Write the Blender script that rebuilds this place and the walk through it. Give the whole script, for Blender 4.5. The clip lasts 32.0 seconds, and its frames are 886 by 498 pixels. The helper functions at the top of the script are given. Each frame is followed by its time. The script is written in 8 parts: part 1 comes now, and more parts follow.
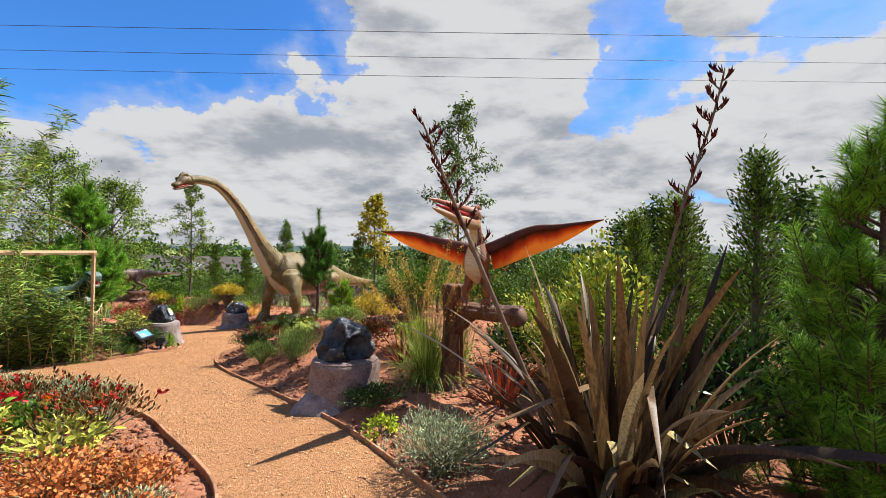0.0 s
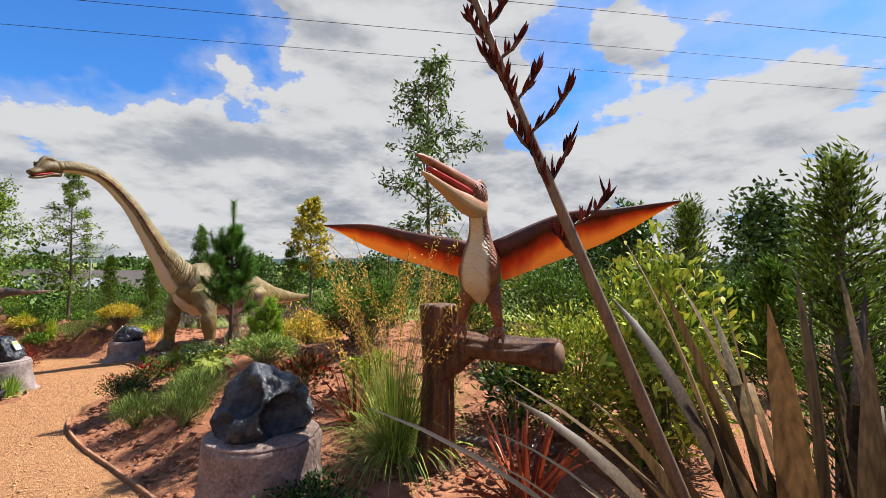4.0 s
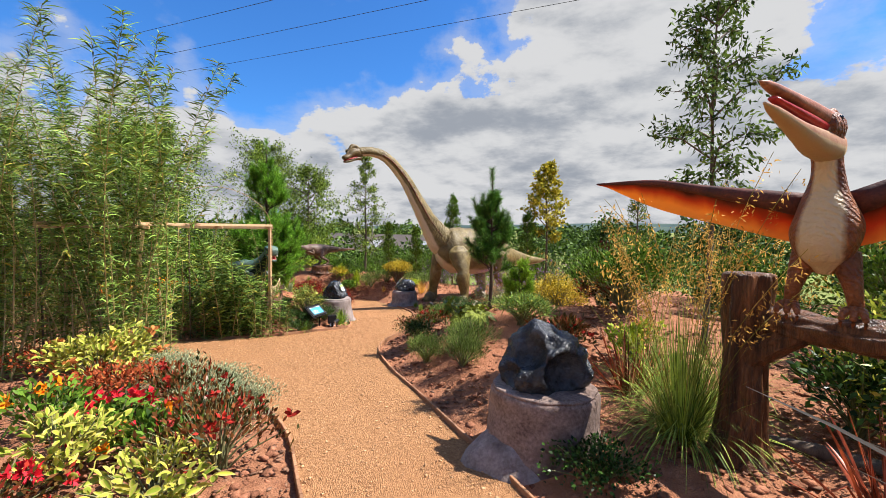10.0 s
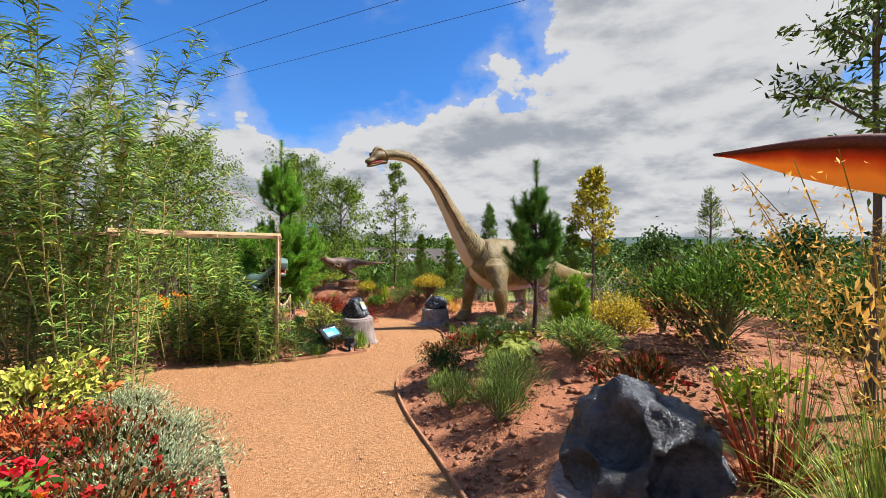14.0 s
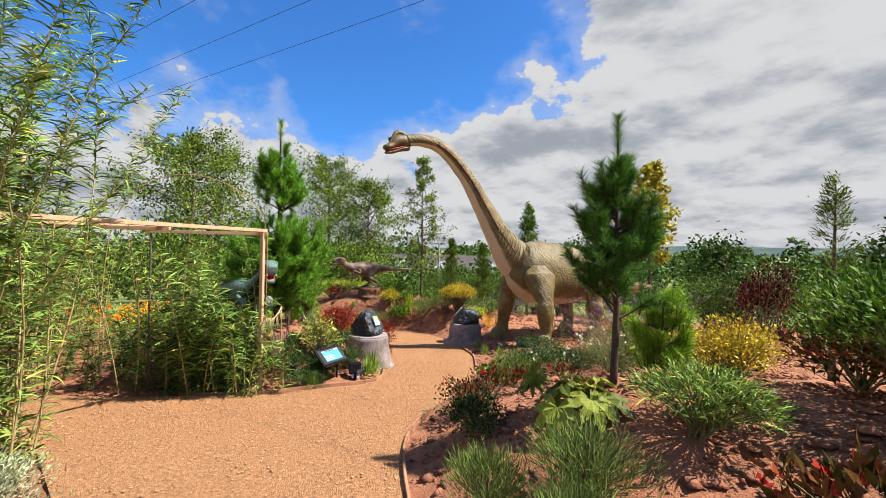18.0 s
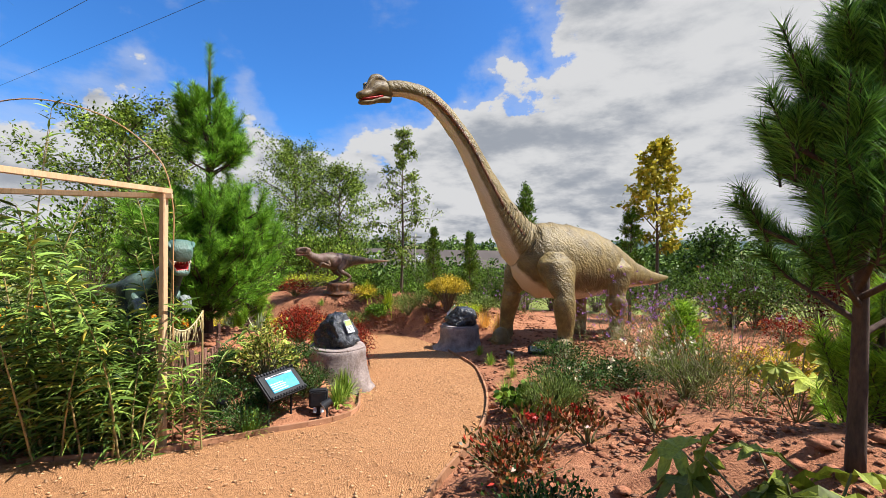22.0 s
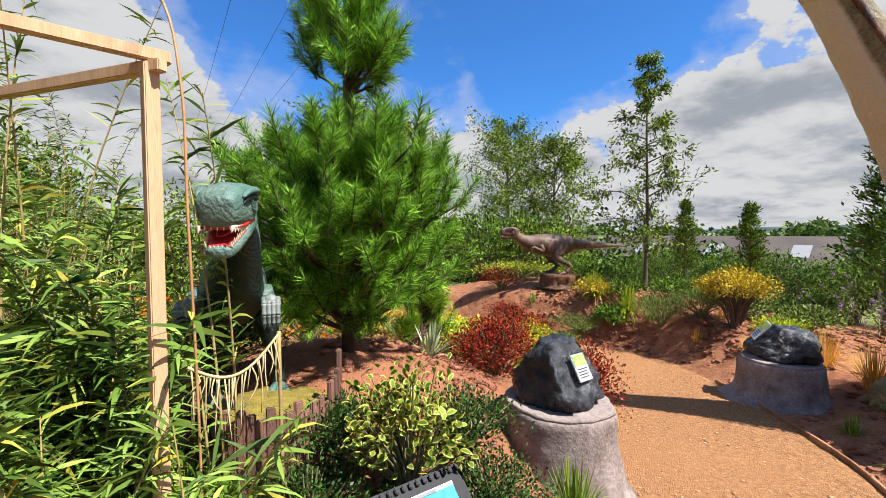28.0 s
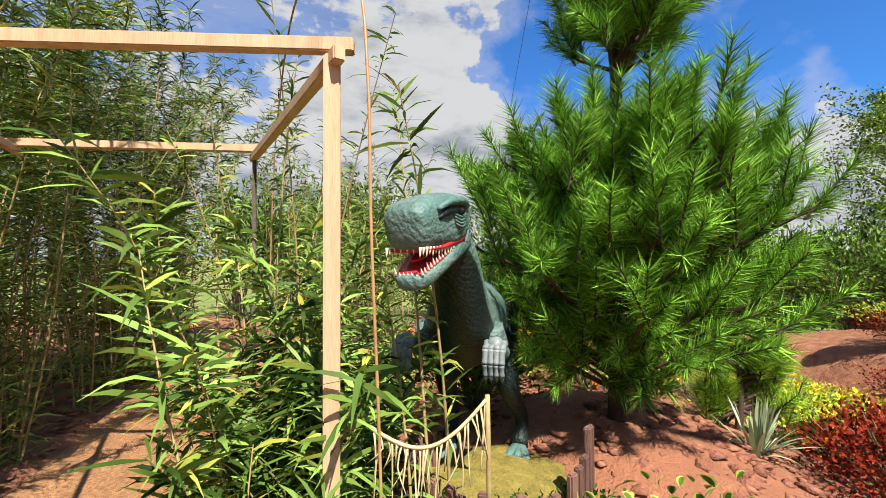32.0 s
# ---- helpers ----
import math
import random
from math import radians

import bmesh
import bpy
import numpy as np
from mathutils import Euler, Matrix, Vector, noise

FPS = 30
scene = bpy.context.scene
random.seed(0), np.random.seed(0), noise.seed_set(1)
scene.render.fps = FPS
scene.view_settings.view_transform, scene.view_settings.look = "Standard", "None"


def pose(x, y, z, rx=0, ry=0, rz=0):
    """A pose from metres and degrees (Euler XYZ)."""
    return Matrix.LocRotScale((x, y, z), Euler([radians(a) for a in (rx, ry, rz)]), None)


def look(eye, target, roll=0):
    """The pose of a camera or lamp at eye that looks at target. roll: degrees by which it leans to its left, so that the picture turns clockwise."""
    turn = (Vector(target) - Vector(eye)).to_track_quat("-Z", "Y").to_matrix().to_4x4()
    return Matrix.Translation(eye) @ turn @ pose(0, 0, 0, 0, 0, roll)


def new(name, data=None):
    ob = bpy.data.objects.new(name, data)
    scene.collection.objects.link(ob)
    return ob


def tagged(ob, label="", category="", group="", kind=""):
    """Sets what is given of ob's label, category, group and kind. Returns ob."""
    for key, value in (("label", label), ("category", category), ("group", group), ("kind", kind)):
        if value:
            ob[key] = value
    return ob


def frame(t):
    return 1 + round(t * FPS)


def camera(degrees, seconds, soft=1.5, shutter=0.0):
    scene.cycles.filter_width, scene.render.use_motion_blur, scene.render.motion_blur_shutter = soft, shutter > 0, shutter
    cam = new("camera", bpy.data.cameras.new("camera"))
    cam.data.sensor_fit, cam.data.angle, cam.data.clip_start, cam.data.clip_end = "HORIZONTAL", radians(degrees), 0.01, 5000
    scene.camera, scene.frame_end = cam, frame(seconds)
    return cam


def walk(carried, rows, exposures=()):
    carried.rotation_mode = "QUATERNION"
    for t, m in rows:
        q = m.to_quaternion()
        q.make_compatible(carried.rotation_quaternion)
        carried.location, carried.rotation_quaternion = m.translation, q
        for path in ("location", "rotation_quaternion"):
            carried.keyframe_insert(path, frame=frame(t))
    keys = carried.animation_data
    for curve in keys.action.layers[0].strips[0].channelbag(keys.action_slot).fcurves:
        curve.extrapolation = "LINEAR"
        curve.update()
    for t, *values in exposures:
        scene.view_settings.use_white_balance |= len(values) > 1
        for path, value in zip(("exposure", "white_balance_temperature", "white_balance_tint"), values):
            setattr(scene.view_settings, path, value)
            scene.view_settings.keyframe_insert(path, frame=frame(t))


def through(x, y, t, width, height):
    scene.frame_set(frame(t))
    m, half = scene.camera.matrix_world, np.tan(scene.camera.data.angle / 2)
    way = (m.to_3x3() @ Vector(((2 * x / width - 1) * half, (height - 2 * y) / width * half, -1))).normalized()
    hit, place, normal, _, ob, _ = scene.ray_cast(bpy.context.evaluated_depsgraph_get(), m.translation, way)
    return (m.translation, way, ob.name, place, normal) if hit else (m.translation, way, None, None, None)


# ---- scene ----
cam = camera(92.9, 32.0, 0.8)
PATH = [
    (0, (0.452, 2.463, 2.142), (0.532, 4.461, 2.158), 1.2),
    (1, (0.411, 2.917, 2.134), (0.525, 4.913, 2.156), 0.7),
    (2, (0.36, 3.439, 2.121), (0.574, 5.427, 2.178), 0.9),
    (3, (0.215, 3.972, 2.046), (0.535, 5.945, 2.115), 1.1),
    (3.5, (0.232, 4.178, 2.058), (0.596, 6.143, 2.135), 0.7),
    (5.5, (0.073, 4.316, 2.072), (0.427, 6.283, 2.141), 1.2),
    (6, (0.049, 4.292, 2.037), (0.214, 6.285, 2.069), 0.8),
    (6.5, (-0.008, 4.299, 2.067), (-0.03, 6.299, 2.056), 0.8),
    (7, (-0.027, 4.301, 2.065), (-0.183, 6.294, 2.031), 0.6),
    (7.5, (-0.066, 4.291, 2.069), (-0.351, 6.27, 2.02), 0.5),
    (8, (-0.079, 4.276, 2.048), (-0.474, 6.236, 2.003), 0.6),
    (8.5, (-0.104, 4.272, 2.034), (-0.586, 6.213, 1.987), 0.8),
    (9, (-0.12, 4.269, 2.002), (-0.686, 6.186, 1.94), 0.8),
    (9.5, (-0.167, 4.293, 2.03), (-0.785, 6.193, 1.942), 0.7),
    (10, (-0.168, 4.328, 2.022), (-0.832, 6.212, 1.922), 0.8),
    (10.5, (-0.15, 4.42, 2.02), (-0.864, 6.285, 1.903), 0.6),
    (11, (-0.136, 4.56, 1.997), (-0.913, 6.4, 1.881), 0.9),
    (11.5, (-0.222, 4.681, 1.968), (-1.032, 6.506, 1.848), 0.6),
    (12, (-0.311, 4.797, 1.957), (-1.129, 6.618, 1.846), 0.9),
    (12.5, (-0.336, 4.966, 1.938), (-1.157, 6.788, 1.845), 1.0),
    (13, (-0.355, 5.123, 1.956), (-1.176, 6.945, 1.88), 0.8),
    (13.5, (-0.428, 5.316, 1.959), (-1.253, 7.137, 1.899), 0.4),
    (14, (-0.504, 5.482, 1.932), (-1.333, 7.302, 1.899), 0.6),
    (14.5, (-0.516, 5.691, 1.898), (-1.373, 7.498, 1.872), 0.9),
    (16.5, (-0.864, 6.423, 1.857), (-1.872, 8.149, 1.822), 1.0),
    (17, (-1.036, 6.603, 1.863), (-2.044, 8.329, 1.823), 1.3),
    (17.5, (-1.1, 6.772, 1.841), (-2.083, 8.514, 1.821), 1.2),
    (18, (-1.17, 6.982, 1.84), (-2.139, 8.732, 1.839), 1.2),
    (18.5, (-1.363, 7.178, 1.77), (-2.32, 8.934, 1.778), 1.2),
    (19, (-1.457, 7.359, 1.762), (-2.412, 9.116, 1.767), 1.1),
    (19.5, (-1.527, 7.586, 1.783), (-2.489, 9.339, 1.779), 1.0),
    (20, (-1.662, 7.771, 1.731), (-2.62, 9.526, 1.731), 0.9),
    (20.5, (-1.849, 7.952, 1.706), (-2.772, 9.727, 1.709), 0.9),
    (21, (-1.966, 8.147, 1.657), (-2.871, 9.93, 1.666), 0.7),
    (21.5, (-2.134, 8.319, 1.629), (-3.026, 10.109, 1.621), 0.8),
    (22, (-2.303, 8.445, 1.63), (-3.159, 10.253, 1.61), 0.8),
    (22.5, (-2.421, 8.596, 1.605), (-3.246, 10.417, 1.57), 0.8),
    (23, (-2.58, 8.753, 1.598), (-3.362, 10.593, 1.552), 0.9),
    (23.5, (-2.75, 8.897, 1.586), (-3.587, 10.712, 1.521), 0.9),
    (24, (-2.897, 9.025, 1.577), (-3.829, 10.792, 1.486), 0.8),
    (24.5, (-3.023, 9.242, 1.576), (-4.089, 10.932, 1.48), 0.7),
    (25, (-3.189, 9.37, 1.558), (-4.361, 10.987, 1.442), 0.6),
    (25.5, (-3.374, 9.538, 1.525), (-4.566, 11.141, 1.429), 0.5),
    (27.5, (-3.901, 10.26, 1.461), (-5.374, 11.61, 1.371), -0.0),
    (28, (-3.967, 10.418, 1.441), (-5.58, 11.597, 1.359), -0.1),
    (28.5, (-4.122, 10.531, 1.421), (-5.804, 11.613, 1.361), 0.0),
    (29, (-4.229, 10.611, 1.404), (-6.02, 11.499, 1.349), -0.2),
    (29.5, (-4.289, 10.689, 1.389), (-6.222, 11.204, 1.369), -0.5),
    (30, (-4.343, 10.78, 1.395), (-6.324, 11.054, 1.372), -0.7),
    (30.5, (-4.436, 10.791, 1.399), (-6.429, 10.954, 1.374), -0.4),
    (31, (-4.513, 10.803, 1.409), (-6.51, 10.902, 1.394), -0.4),
    (31.5, (-4.529, 10.847, 1.419), (-6.528, 10.802, 1.432), -0.2),
    (32, (-4.523, 10.824, 1.438), (-6.52, 10.736, 1.475), -0.2),
]
walk(cam, [(t, look(e, g, r)) for t, e, g, r in PATH])

# ---- world, sun, exposure ----
SUN_TO = Vector((0.61, 0.27, 1.0)).normalized()
scene.view_settings.exposure = 1.08
world = bpy.data.worlds.new("sky")
scene.world = world
world.use_nodes = True
wn, wl = world.node_tree.nodes, world.node_tree.links
wn.clear()


def wmath(op, a, b=None, clamp=False):
    n = wn.new("ShaderNodeMath")
    n.operation, n.use_clamp = op, clamp
    for i, v in enumerate((a, b)):
        if v is None:
            continue
        if isinstance(v, (int, float)):
            n.inputs[i].default_value = v
        else:
            wl.new(v, n.inputs[i])
    return n.outputs[0]


sky = wn.new("ShaderNodeTexSky")
sky.sky_type = "NISHITA"
sky.sun_disc = False
sky.sun_elevation = math.asin(SUN_TO.z)
sky.sun_rotation = math.atan2(SUN_TO.x, SUN_TO.y)
sky.air_density, sky.dust_density, sky.ozone_density = 1.0, 0.6, 2.5
tc = wn.new("ShaderNodeTexCoord")
sep = wn.new("ShaderNodeSeparateXYZ")
wl.new(tc.outputs["Generated"], sep.inputs[0])
# clouds lie on a flat layer: the direction is divided by its height
den = wmath("ADD", wmath("MAXIMUM", sep.outputs[2], 0.0), 0.30)
flat = wn.new("ShaderNodeCombineXYZ")
wl.new(wmath("DIVIDE", sep.outputs[0], den), flat.inputs[0])
wl.new(wmath("DIVIDE", sep.outputs[1], den), flat.inputs[1])
wl.new(wmath("MULTIPLY", sep.outputs[2], 2.4), flat.inputs[2])


def wnoise(scale, detail, rough, offset, squash=1.0):
    mp = wn.new("ShaderNodeMapping")
    mp.inputs["Scale"].default_value = (squash, squash, 2.0 - squash)
    mp.inputs["Location"].default_value = offset
    wl.new(flat.outputs[0], mp.inputs[0])
    n = wn.new("ShaderNodeTexNoise")
    n.inputs["Scale"].default_value, n.inputs["Detail"].default_value, n.inputs["Roughness"].default_value = scale, detail, rough
    wl.new(mp.outputs[0], n.inputs["Vector"])
    return n.outputs["Fac"]


# ragged borders: the compass direction is shaken a little before the banks are laid out
shake = wn.new("ShaderNodeTexNoise")
shake.inputs["Scale"].default_value, shake.inputs["Detail"].default_value, shake.inputs["Roughness"].default_value = 3.4, 7.0, 0.55
wl.new(tc.outputs["Generated"], shake.inputs["Vector"])
centred = wn.new("ShaderNodeVectorMath")
centred.operation = "SUBTRACT"
centred.inputs[1].default_value = (0.5, 0.5, 0.5)
wl.new(shake.outputs["Color"], centred.inputs[0])
shaken = wn.new("ShaderNodeVectorMath")
shaken.operation = "MULTIPLY_ADD"
shaken.inputs[1].default_value = (0.75, 0.75, 0.75)
wl.new(centred.outputs[0], shaken.inputs[0])
wl.new(tc.outputs["Generated"], shaken.inputs[2])
shaken_dir = wn.new("ShaderNodeVectorMath")
shaken_dir.operation = "NORMALIZE"
wl.new(shaken.outputs[0], shaken_dir.inputs[0])


def wblob(az, el, radius, amount):
    """A wide soft bank of cloud (or a clear patch) about a compass direction."""
    a, e = radians(az), radians(el)
    v = wn.new("ShaderNodeVectorMath")
    v.operation = "DOT_PRODUCT"
    wl.new(shaken_dir.outputs[0], v.inputs[0])
    v.inputs[1].default_value = (math.sin(a) * math.cos(e), math.cos(a) * math.cos(e), math.sin(e))
    m = wn.new("ShaderNodeMapRange")
    m.interpolation_type = "SMOOTHSTEP"
    m.inputs["From Min"].default_value, m.inputs["From Max"].default_value = math.cos(radians(radius)), 1.0
    m.inputs["To Min"].default_value, m.inputs["To Max"].default_value = 0.0, amount
    wl.new(v.outputs["Value"], m.inputs["Value"])
    return m.outputs[0]


def puffs(squash=1.0):
    return wmath("ADD", wnoise(1.5, 9.0, 0.58, (3.1, 1.7, 0.0), squash), wmath("MULTIPLY", wnoise(4.6, 9.0, 0.58, (0.4, 7.0, 2.0), squash), 0.42))


base_cover = puffs()
cover = wmath("SUBTRACT", base_cover, 0.06)
low = wn.new("ShaderNodeMapRange")
low.inputs["From Min"].default_value, low.inputs["From Max"].default_value = 0.20, 0.36
low.inputs["To Min"].default_value, low.inputs["To Max"].default_value = 0.20, 0.0
wl.new(sep.outputs[2], low.inputs["Value"])
cover = wmath("ADD", cover, low.outputs[0])
# (150, 40) and (20, 80) clear unseen sky, added to lessen fill light
for blob in ((6, 33, 24, 0.20), (-22, 12, 15, 0.12), (-8, 12, 10, 0.10), (33, 26, 10, 0.16), (10, 8, 30, 0.06),
             (-32, 36, 30, -0.26), (-18, 27, 13, -0.10), (-62, 30, 26, -0.30), (24, 30, 12, -0.22), (27, 20, 11, -0.08), (-98, 22, 17, 0.22), (-52, 12, 14, 0.08), (-44, 27, 14, -0.16), (150, 40, 70, -0.16), (20, 80, 40, -0.10), (-4, 30, 10, 0.14), (-24, 26, 12, -0.16), (-72, 18, 16, -0.20), (27, 23, 8, -0.14), (-4, 19, 6, -0.10), (-50, 16, 12, 0.08)):
    cover = wmath("ADD", cover, wblob(*blob))
mask = wn.new("ShaderNodeMapRange")
mask.interpolation_type = "SMOOTHSTEP"
mask.inputs["From Min"].default_value, mask.inputs["From Max"].default_value = 0.60, 0.69
wl.new(cover, mask.inputs["Value"])
thick = wn.new("ShaderNodeMapRange")
thick.interpolation_type = "SMOOTHSTEP"
thick.inputs["From Min"].default_value, thick.inputs["From Max"].default_value = 0.42, 0.86
# more cloud overhead than here means a shaded underside
under = wmath("MULTIPLY", wmath("SUBTRACT", puffs(0.93), base_cover), 1.5)
wl.new(wmath("ADD", wmath("ADD", wnoise(1.9, 5.0, 0.5, (5.0, 2.2, 1.0)), under), wmath("MULTIPLY", wmath("SUBTRACT", cover, 0.78), 0.30)), thick.inputs["Value"])
# a thin veil reaches out past the thick cloud
veil = wn.new("ShaderNodeMapRange")
veil.interpolation_type = "SMOOTHSTEP"
veil.inputs["From Min"].default_value, veil.inputs["From Max"].default_value = 0.36, 0.64
veil.inputs["To Max"].default_value = 0.34
wl.new(cover, veil.inputs["Value"])
opacity = wmath("MAXIMUM", mask.outputs[0], veil.outputs[0])
cloud = wn.new("ShaderNodeMixRGB")
cloud.inputs[1].default_value, cloud.inputs[2].default_value = (7.9, 7.95, 8.1, 1), (3.9, 4.25, 4.85, 1)
wl.new(thick.outputs[0], cloud.inputs[0])
tint = wn.new("ShaderNodeMixRGB")
tint.blend_type = "MULTIPLY"
tint.inputs[0].default_value = 1.0
tint.inputs[2].default_value = (0.60, 1.38, 2.30, 1)
wl.new(sky.outputs[0], tint.inputs[1])
mix = wn.new("ShaderNodeMixRGB")
wl.new(opacity, mix.inputs[0])
wl.new(tint.outputs[0], mix.inputs[1])
wl.new(cloud.outputs[0], mix.inputs[2])
bg = wn.new("ShaderNodeBackground")
bg.inputs["Strength"].default_value = 0.042
wl.new(mix.outputs[0], bg.inputs[0])
wout = wn.new("ShaderNodeOutputWorld")
wl.new(bg.outputs[0], wout.inputs[0])

sun = new("sun", bpy.data.lights.new("sun", "SUN"))
sun.data.energy, sun.data.angle, sun.data.color = 5.0, radians(0.55), (1.0, 0.965, 0.915)
sun.matrix_world = look((40 * SUN_TO.x, 40 * SUN_TO.y, 40 * SUN_TO.z), (0, 0, 0))

# ---- materials ----
def mat_nodes(name):
    m = bpy.data.materials.new(name)
    m.use_nodes = True
    nt = m.node_tree
    return m, nt, nt.nodes["Principled BSDF"]


def surface(name, c1, c2, scale=4.0, fine=60.0, rough=0.75, bump=0.25, metal=0.0, c3=None, stain=1.3, spec=0.4, island=False, stretch=(1, 1, 1), dist=0.01, attr=None, objects=False, folds=None, scales=None):
    """Two-scale mottled paint, earth, stone or wood with fine relief. attr: (name, colour) of a painted marking; on the
    green rex it holds shade too.
    """
    m, nt, p = mat_nodes(name)
    N, L = nt.nodes, nt.links
    tc = N.new("ShaderNodeTexCoord")
    mp = N.new("ShaderNodeMapping")
    mp.inputs["Scale"].default_value = stretch
    L.new(tc.outputs["Object"], mp.inputs[0])
    n1, n2, n3 = (N.new("ShaderNodeTexNoise") for _ in range(3))
    for n, s, d in ((n1, scale, 6), (n2, fine, 5), (n3, stain, 4)):
        n.inputs["Scale"].default_value, n.inputs["Detail"].default_value, n.inputs["Roughness"].default_value = s, d, 0.62
        L.new(mp.outputs[0], n.inputs["Vector"])
    r = N.new("ShaderNodeValToRGB")
    r.color_ramp.elements[0].position, r.color_ramp.elements[1].position = 0.33, 0.67
    r.color_ramp.elements[0].color, r.color_ramp.elements[1].color = (*c1, 1), (*c2, 1)
    add = N.new("ShaderNodeMath")
    add.operation = "MULTIPLY_ADD"
    add.inputs[1].default_value, add.inputs[2].default_value = 0.45, 0.0
    L.new(n2.outputs["Fac"], add.inputs[0])
    mixf = N.new("ShaderNodeMath")
    mixf.operation = "MULTIPLY_ADD"
    mixf.inputs[1].default_value = 0.55
    L.new(n1.outputs["Fac"], mixf.inputs[0])
    L.new(add.outputs[0], mixf.inputs[2])
    L.new(mixf.outputs[0], r.inputs[0])
    col = r.outputs[0]
    if c3:
        mx = N.new("ShaderNodeMixRGB")
        mr = N.new("ShaderNodeMapRange")
        mr.inputs["From Min"].default_value, mr.inputs["From Max"].default_value = 0.48, 0.68
        L.new(n3.outputs["Fac"], mr.inputs["Value"])
        L.new(mr.outputs[0], mx.inputs[0])
        L.new(col, mx.inputs[1])
        mx.inputs[2].default_value = (*c3, 1)
        col = mx.outputs[0]
    if attr:
        at = N.new("ShaderNodeAttribute")
        at.attribute_name = attr[0]
        mx = N.new("ShaderNodeMixRGB")
        ad = N.new("ShaderNodeMath")
        ad.operation = "MULTIPLY_ADD"
        ad.inputs[1].default_value = 0.5
        L.new(n1.outputs["Fac"], ad.inputs[0])
        sb = N.new("ShaderNodeMath")
        sb.operation = "SUBTRACT"
        sb.inputs[1].default_value = 0.25
        L.new(at.outputs["Fac"], sb.inputs[0])
        L.new(sb.outputs[0], ad.inputs[2])
        mr = N.new("ShaderNodeMapRange")
        mr.inputs["From Min"].default_value, mr.inputs["From Max"].default_value = 0.35, 0.65
        L.new(ad.outputs[0], mr.inputs["Value"])
        L.new(mr.outputs[0], mx.inputs[0])
        L.new(col, mx.inputs[1])
        mx.inputs[2].default_value = (*attr[1], 1)
        col = mx.outputs[0]
    if island or objects:
        hs = N.new("ShaderNodeHueSaturation")
        mr = N.new("ShaderNodeMapRange")
        mr.inputs["To Min"].default_value, mr.inputs["To Max"].default_value = 0.7, 1.3
        if island:
            L.new(N.new("ShaderNodeNewGeometry").outputs["Random Per Island"], mr.inputs["Value"])
        else:
            L.new(N.new("ShaderNodeObjectInfo").outputs["Random"], mr.inputs["Value"])
        L.new(mr.outputs[0], hs.inputs["Value"])
        L.new(col, hs.inputs["Color"])
        col = hs.outputs[0]
    L.new(col, p.inputs["Base Color"])
    p.inputs["Roughness"].default_value, p.inputs["Metallic"].default_value = rough, metal
    p.inputs["Specular IOR Level"].default_value = spec
    if bump:
        b = N.new("ShaderNodeBump")
        height = mixf.outputs[0]
        if folds:
            w = N.new("ShaderNodeTexWave")
            w.bands_direction = "DIAGONAL"
            for k, v in (("Scale", folds[0]), ("Distortion", folds[1]), ("Detail", 3.0), ("Detail Scale", 1.6)):
                w.inputs[k].default_value = v
            L.new(tc.outputs["Object"], w.inputs["Vector"])
            ad = N.new("ShaderNodeMath")
            ad.operation = "MULTIPLY_ADD"
            ad.inputs[1].default_value = folds[2]
            L.new(w.outputs["Fac"], ad.inputs[0])
            L.new(height, ad.inputs[2])
            height = ad.outputs[0]
        if scales:
            w = N.new("ShaderNodeTexVoronoi")
            w.inputs["Scale"].default_value = scales[0]
            L.new(tc.outputs["Object"], w.inputs["Vector"])
            ad = N.new("ShaderNodeMath")
            ad.operation = "MULTIPLY_ADD"
            ad.inputs[1].default_value = -scales[1]
            L.new(w.outputs["Distance"], ad.inputs[0])
            L.new(height, ad.inputs[2])
            height = ad.outputs[0]
        b.inputs["Strength"].default_value, b.inputs["Distance"].default_value = bump, dist
        L.new(height, b.inputs["Height"])
        L.new(b.outputs[0], p.inputs["Normal"])
    return m


